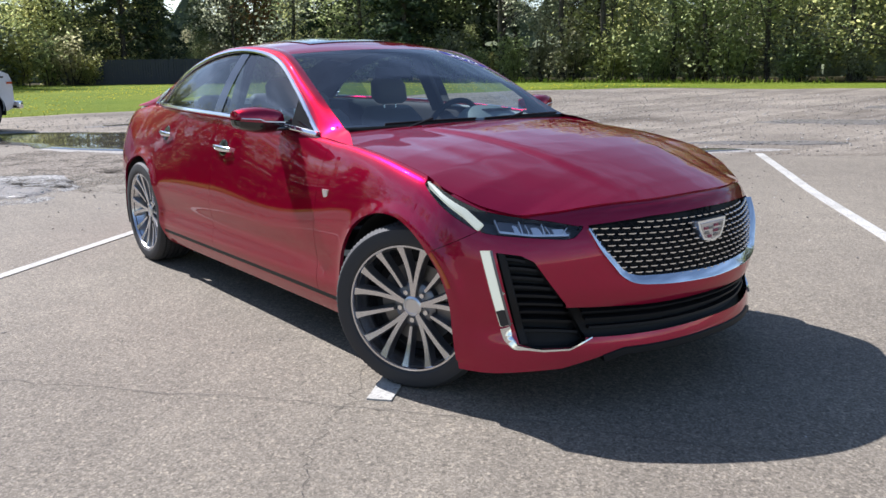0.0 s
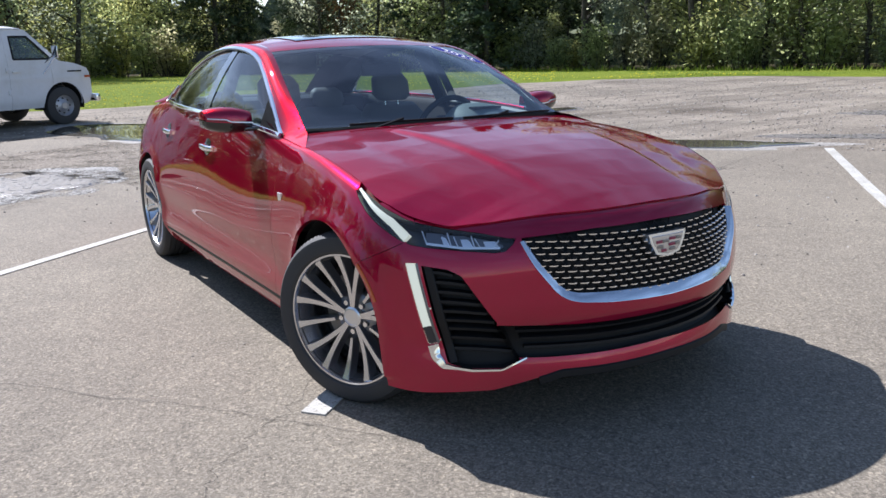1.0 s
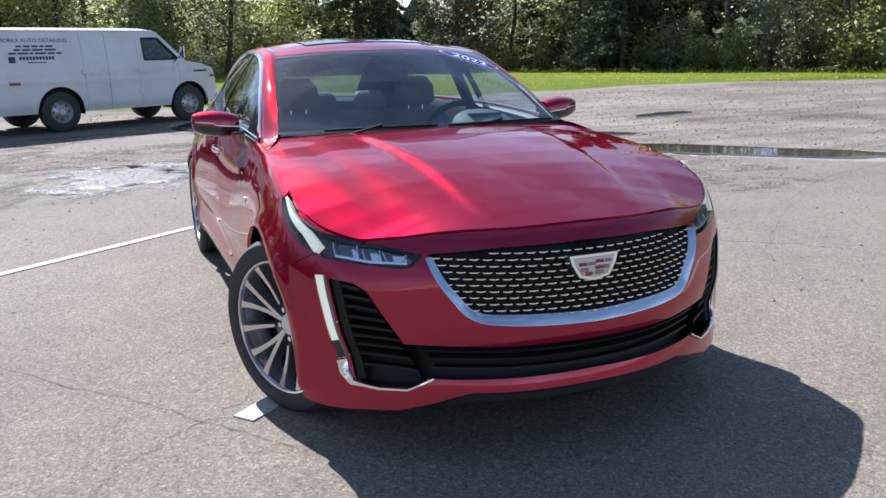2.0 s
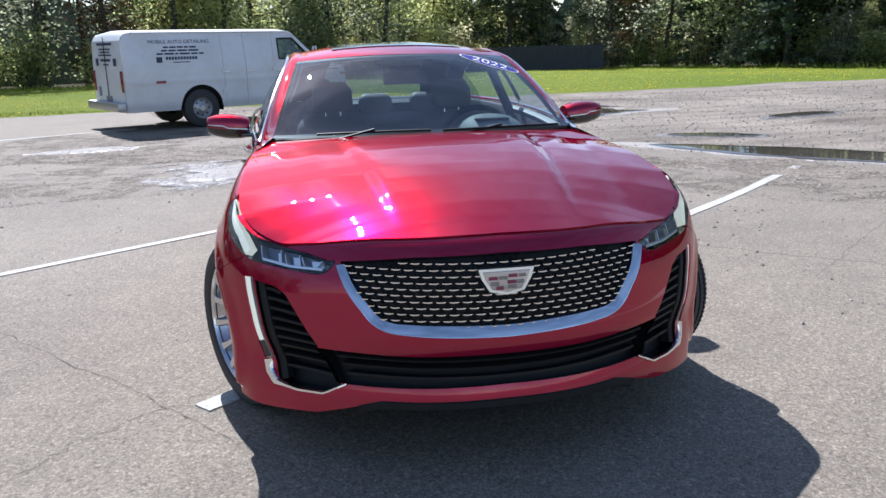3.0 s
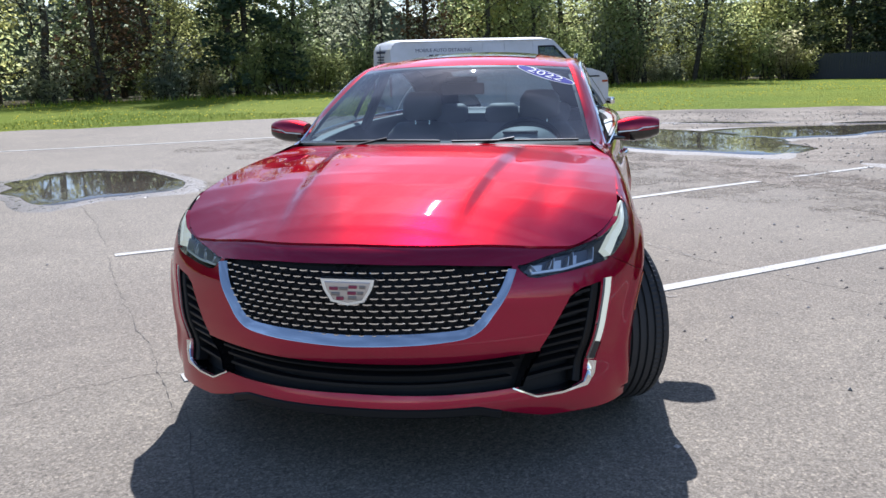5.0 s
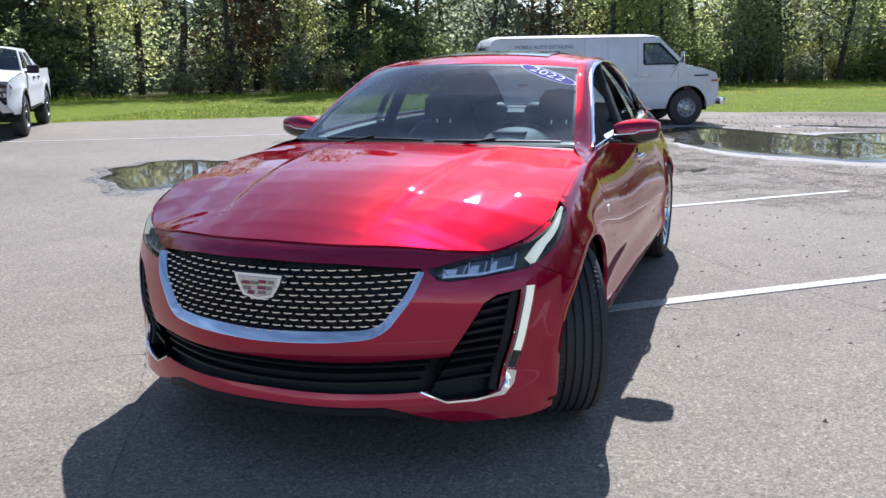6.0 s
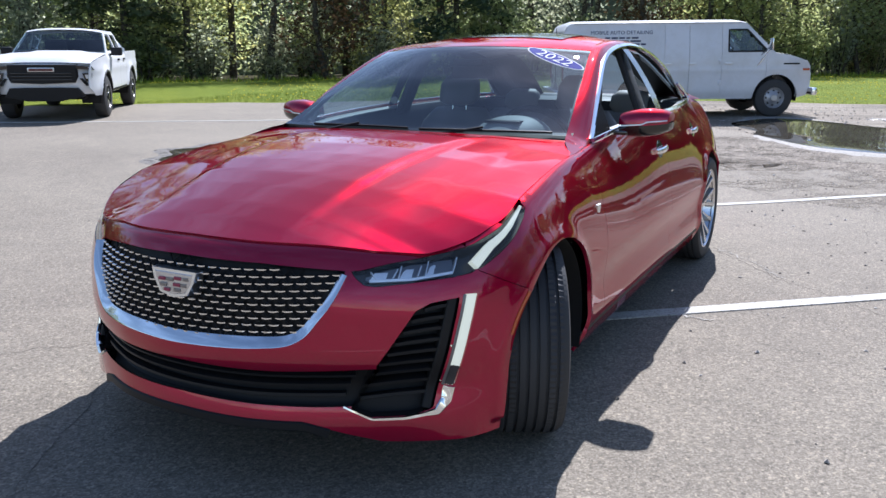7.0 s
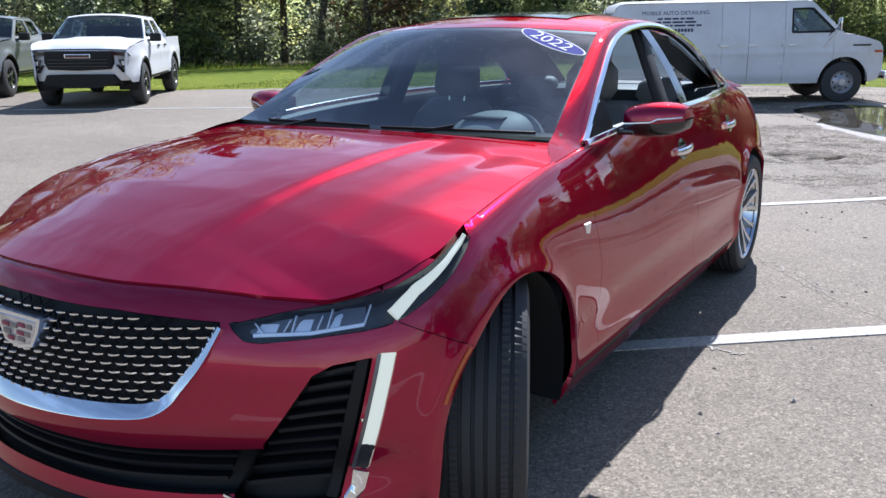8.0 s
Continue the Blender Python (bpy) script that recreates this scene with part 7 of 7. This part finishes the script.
def build_conifer(seed, height):
    rng = np.random.default_rng(seed)
    tree = thing("conifer", "dark green spruce among the trees", "tree", "woods trees")
    vs, fs = [], []
    limb(vs, fs, (0, 0, -0.2), (0, 0, height), 0.17, 0.02, 8)
    pts = []
    for k in range(110):
        t = 0.06 + 0.93 * (k + rng.random()) / 110
        a = rng.uniform(0, 6.28)
        ln = height * 0.24 * (1 - t) ** 0.85 + 0.15
        base = np.array([0, 0, height * t])
        tip = base + np.array([math.cos(a) * ln, math.sin(a) * ln, -0.18 * ln])
        limb(vs, fs, base, tip, 0.025, 0.006, 4)
        for f in np.linspace(0.25, 1, 6):
            pts.append(base + (tip - base) * f)
    mesh_part("trunk", vs, fs, BARK, tree)
    q, f = leaves(np.array(pts), 0.14, 6000, 0.14, rng, 0.35)
    mesh_part("crown", q, f, NEEDLE, tree, smooth=False)
    return tree


def build_shrub(seed, leaf, count=1300):
    rng = np.random.default_rng(seed)
    sh = thing("shrub", "dense green undergrowth shrub below trees", "shrub", "woods shrubs")
    vs, fs, tips = [], [], []
    for k in range(16):
        a, r = rng.uniform(0, 6.28), rng.uniform(0.1, 1.0)
        h = rng.uniform(0.7, 2.3)
        tip = np.array([math.cos(a) * r, math.sin(a) * r, h])
        limb(vs, fs, (0.2 * math.cos(a), 0.2 * math.sin(a), -0.1), tip, 0.03, 0.008, 4, 0.08, rng)
        tips += [tip * np.array([f, f, f ** 0.8]) for f in (0.3, 0.5, 0.7, 0.85, 1.0)]
    mesh_part("stem", vs, fs, BARK, sh)
    q, f = leaves(np.array(tips), 0.28, count, 0.085, rng)
    q[:, 2] = np.maximum(q[:, 2], 0.02)
    mesh_part("crown", q, f, leaf, sh, smooth=False)
    return sh


TREES = [build_tree(1, 10.5, LEAF_A), build_tree(2, 12.0, LEAF_B, low=0.18, count=3800), build_tree(3, 9.0, LEAF_A, low=0.06, count=4800, spread=0.65),
         build_tree(4, 13.0, LEAF_B, low=0.25, count=3200, girth=0.2), build_tree(5, 11.0, LEAF_A, low=0.10, count=4600, size=0.085)]
RED = build_tree(6, 8.0, LEAF_R, label="reddish budding tree at the edge of the woods", low=0.05, count=3200)
CONIFERS = [build_conifer(7, 12.0), build_conifer(8, 9.5)]
SHRUBS = [build_shrub(10, LEAF_A), build_shrub(11, LEAF_B), build_shrub(12, LEAF_A, 1700)]
BARE = build_tree(13, 12.0, LEAF_B, label="nearly bare tree with thin twigs", low=0.3, count=500, size=0.07)
used = set()


def plant(kind, x, y, scale, turn, tall=1.0):
    m = pose(x, y, float(ground_z(x, y)), 0, 0, math.degrees(turn))
    if kind.name in used:
        kind = copy_thing(kind, m)
    used.add(kind.name)
    kind.matrix_basis = m @ Matrix.Diagonal((scale, scale, scale * tall, 1))
    return kind


def low_stretch(x, y):
    """Where the woods stand lower and the sky shows above them."""
    az = math.degrees(math.atan2(y + 4.1, x + 2.7))
    return 66.0 < az < 71.5 or 47.6 < az < 49.8 or 59.0 < az < 60.0


rng = np.random.default_rng(42)
for x, y, k, sc in ((14.6, 50.2, 0, 1.15), (16.4, 51.0, 1, 1.2), (20.2, 48.0, 0, 1.0), (28.2, 31.0, 1, 1.0), (26.4, 35.5, 0, 1.1), (27.2, 34.0, 1, 1.2), (-15.5, 30.0, 0, 1.0)):
    plant(CONIFERS[k], x, y, sc, x)
for row, (back, step, kinds) in enumerate(((0.8, 2.7, "trees"), (4.2, 3.4, "trees"), (8.5, 5.5, "trees"))):
    d = np.concatenate([[0], np.cumsum(np.linalg.norm(np.diff(WOODS, axis=0), axis=1))])
    s = rng.uniform(0, step)
    while s < d[-1]:
        x, y = np.interp(s, d, WOODS[:, 0]), np.interp(s, d, WOODS[:, 1])
        gx, gy = np.interp(s + 0.5, d, WOODS[:, 0]) - x, np.interp(s + 0.5, d, WOODS[:, 1]) - y
        L = math.hypot(gx, gy) or 1
        nx, ny = -gy / L, gx / L
        b = back + rng.uniform(-0.8, 1.2)
        px, py = x + nx * b + rng.normal() * 0.4, y + ny * b
        r = rng.random()
        low = 0.42 if low_stretch(px, py) else 1.0
        if low < 1:
            plant(TREES[rng.integers(len(TREES))], px, py, low * rng.uniform(0.7, 1.0), rng.uniform(0, 6))
        elif r < 0.10:
            plant(CONIFERS[rng.integers(2)], px, py, rng.uniform(0.75, 1.15), rng.uniform(0, 6))
        elif r < 0.13:
            plant(RED, px, py, rng.uniform(0.8, 1.1), rng.uniform(0, 6))
        elif r < 0.18:
            plant(BARE, px, py, rng.uniform(0.8, 1.1), rng.uniform(0, 6))
        else:
            plant(TREES[rng.integers(len(TREES))], px, py, rng.uniform(0.75, 1.15), rng.uniform(0, 6))
        s += step * rng.uniform(0.65, 1.4)
s = 0.0
while s < d[-1]:
    x, y = np.interp(s, d, WOODS[:, 0]), np.interp(s, d, WOODS[:, 1])
    gx, gy = np.interp(s + 0.5, d, WOODS[:, 0]) - x, np.interp(s + 0.5, d, WOODS[:, 1]) - y
    L = math.hypot(gx, gy) or 1
    for k in range(2):
        b = rng.uniform(-0.3, 1.2) + 2.0 * k
        plant(SHRUBS[rng.integers(3)], x - gy / L * b, y + gx / L * b, rng.uniform(0.6, 1.25), rng.uniform(0, 6), rng.uniform(0.8, 1.3))
    s += rng.uniform(1.6, 3.0)
for x, y, sc in ((10.6, 47.6, 1.2), (9.6, 48.4, 1.4), (8.4, 49.0, 1.3), (11.4, 47.4, 0.8), (7.2, 49.6, 1.5)):
    plant(SHRUBS[int(x) % 3], x, y, sc, x)
# woods beyond, seen through the gaps
FAR = mat("far_woods", (0.03, 0.04, 0.015), 0.95)
_t, _b = nodes_of(FAR)
_n = noise_node(_t, 0.7, 8, 0.8, coords(_t))
_t.links.new(ramp(_t, _n.outputs["Fac"], [(0.35, (0.08, 0.095, 0.06)), (0.55, (0.17, 0.20, 0.11)), (0.75, (0.32, 0.36, 0.20))]), _b.inputs["Base Color"])
rings = []
fd = np.concatenate([[0], np.cumsum(np.linalg.norm(np.diff(WOODS, axis=0), axis=1))])
for s in np.arange(0, fd[-1], 0.8):
    x, y = np.interp(s, fd, WOODS[:, 0]), np.interp(s, fd, WOODS[:, 1])
    gx, gy = np.interp(s + 1, fd, WOODS[:, 0]) - x, np.interp(s + 1, fd, WOODS[:, 1]) - y
    L = math.hypot(gx, gy) or 1
    row = []
    for z, bb in ((-0.3, 13), (1.0, 13.4), (2, 13.1), (3.0, 13.6), (5.1, 14.0)):
        b = bb + rng.normal() * 0.5
        row.append((x - gy / L * b, y + gx / L * b, 0.4 + z * (1 if z < 5 else rng.uniform(0.8, 1.35))))
    rings.append(row)
tagged(loft_part("far_woods", rings, FAR, None, close_u=False, caps=False, sharp=20), "dark dense woods behind the first trees", "woods", kind="stuff")

# fence at the back of the lawn
FENCE = mat("dark_stained_fence", (0.060, 0.062, 0.070), 0.8)
fence = thing("fence", "dark weathered board fence below the trees", "fence")
pa, pb = np.array([11.0, 48.45]), np.array([18.6, 42.9])
dirn = (pb - pa) / np.linalg.norm(pb - pa)
ang = math.degrees(math.atan2(dirn[1], dirn[0]))
bm = bmesh.new()
box(bm, 0, 0, 0.75, 0.145, 0.022, 1.46, 0.004, None, 1)
board = part("fence_board", bm, FENCE, fence)
board_mesh = board.data
bpy.data.objects.remove(board)
nb = int(np.linalg.norm(pb - pa) / 0.152)
for i in range(nb):
    c = pa + dirn * (0.076 + 0.152 * i)
    o = new("fence_board", board_mesh)
    o.parent = fence
    o.matrix_local = pose(c[0], c[1], float(ground_z(c[0], c[1])) - 0.02 + rng.uniform(-0.015, 0.015), 0, rng.uniform(-0.4, 0.4), ang)
for h in (0.35, 1.2):
    bm = bmesh.new()
    c = (pa + pb) / 2
    box(bm, 0, 0.04, h, float(np.linalg.norm(pb - pa)), 0.05, 0.09, 0.005, pose(c[0], c[1], float(ground_z(c[0], c[1])), 0, 0, ang))
    part("fence_rail", bm, FENCE, fence)

# a low house behind the trees
house = thing("house", "low pale house with dark roof behind trees", "house", m=pose(-27.5, 41.5, 0.4, 0, 0, 32))
bm = bmesh.new()
box(bm, 0, 0, 1.3, 15, 7, 2.6)
part("wall", bm, mat("pale_siding", (0.55, 0.55, 0.53), 0.8), house)
rings = []
for x in (-8.0, 8.0):
    rings.append([(x, -4.1, 2.5), (x, -4.1, 2.72), (x, 0, 4.3), (x, 4.1, 2.72), (x, 4.1, 2.5)])
loft_part("roof", rings, mat("grey_shingles", (0.16, 0.15, 0.145), 0.9), house, sharp=20)
for wx in (-5, -1.5, 3.5):
    bm = bmesh.new()
    box(bm, wx, -3.52, 1.5, 1.3, 0.08, 1.1, 0.01)
    wdw = part("window", bm, WHITE_DECAL, house)
    bm = bmesh.new()
    box(bm, wx, -3.57, 1.5, 1.1, 0.02, 0.9)
    part("pane", bm, BLACK_GLOSS, wdw)
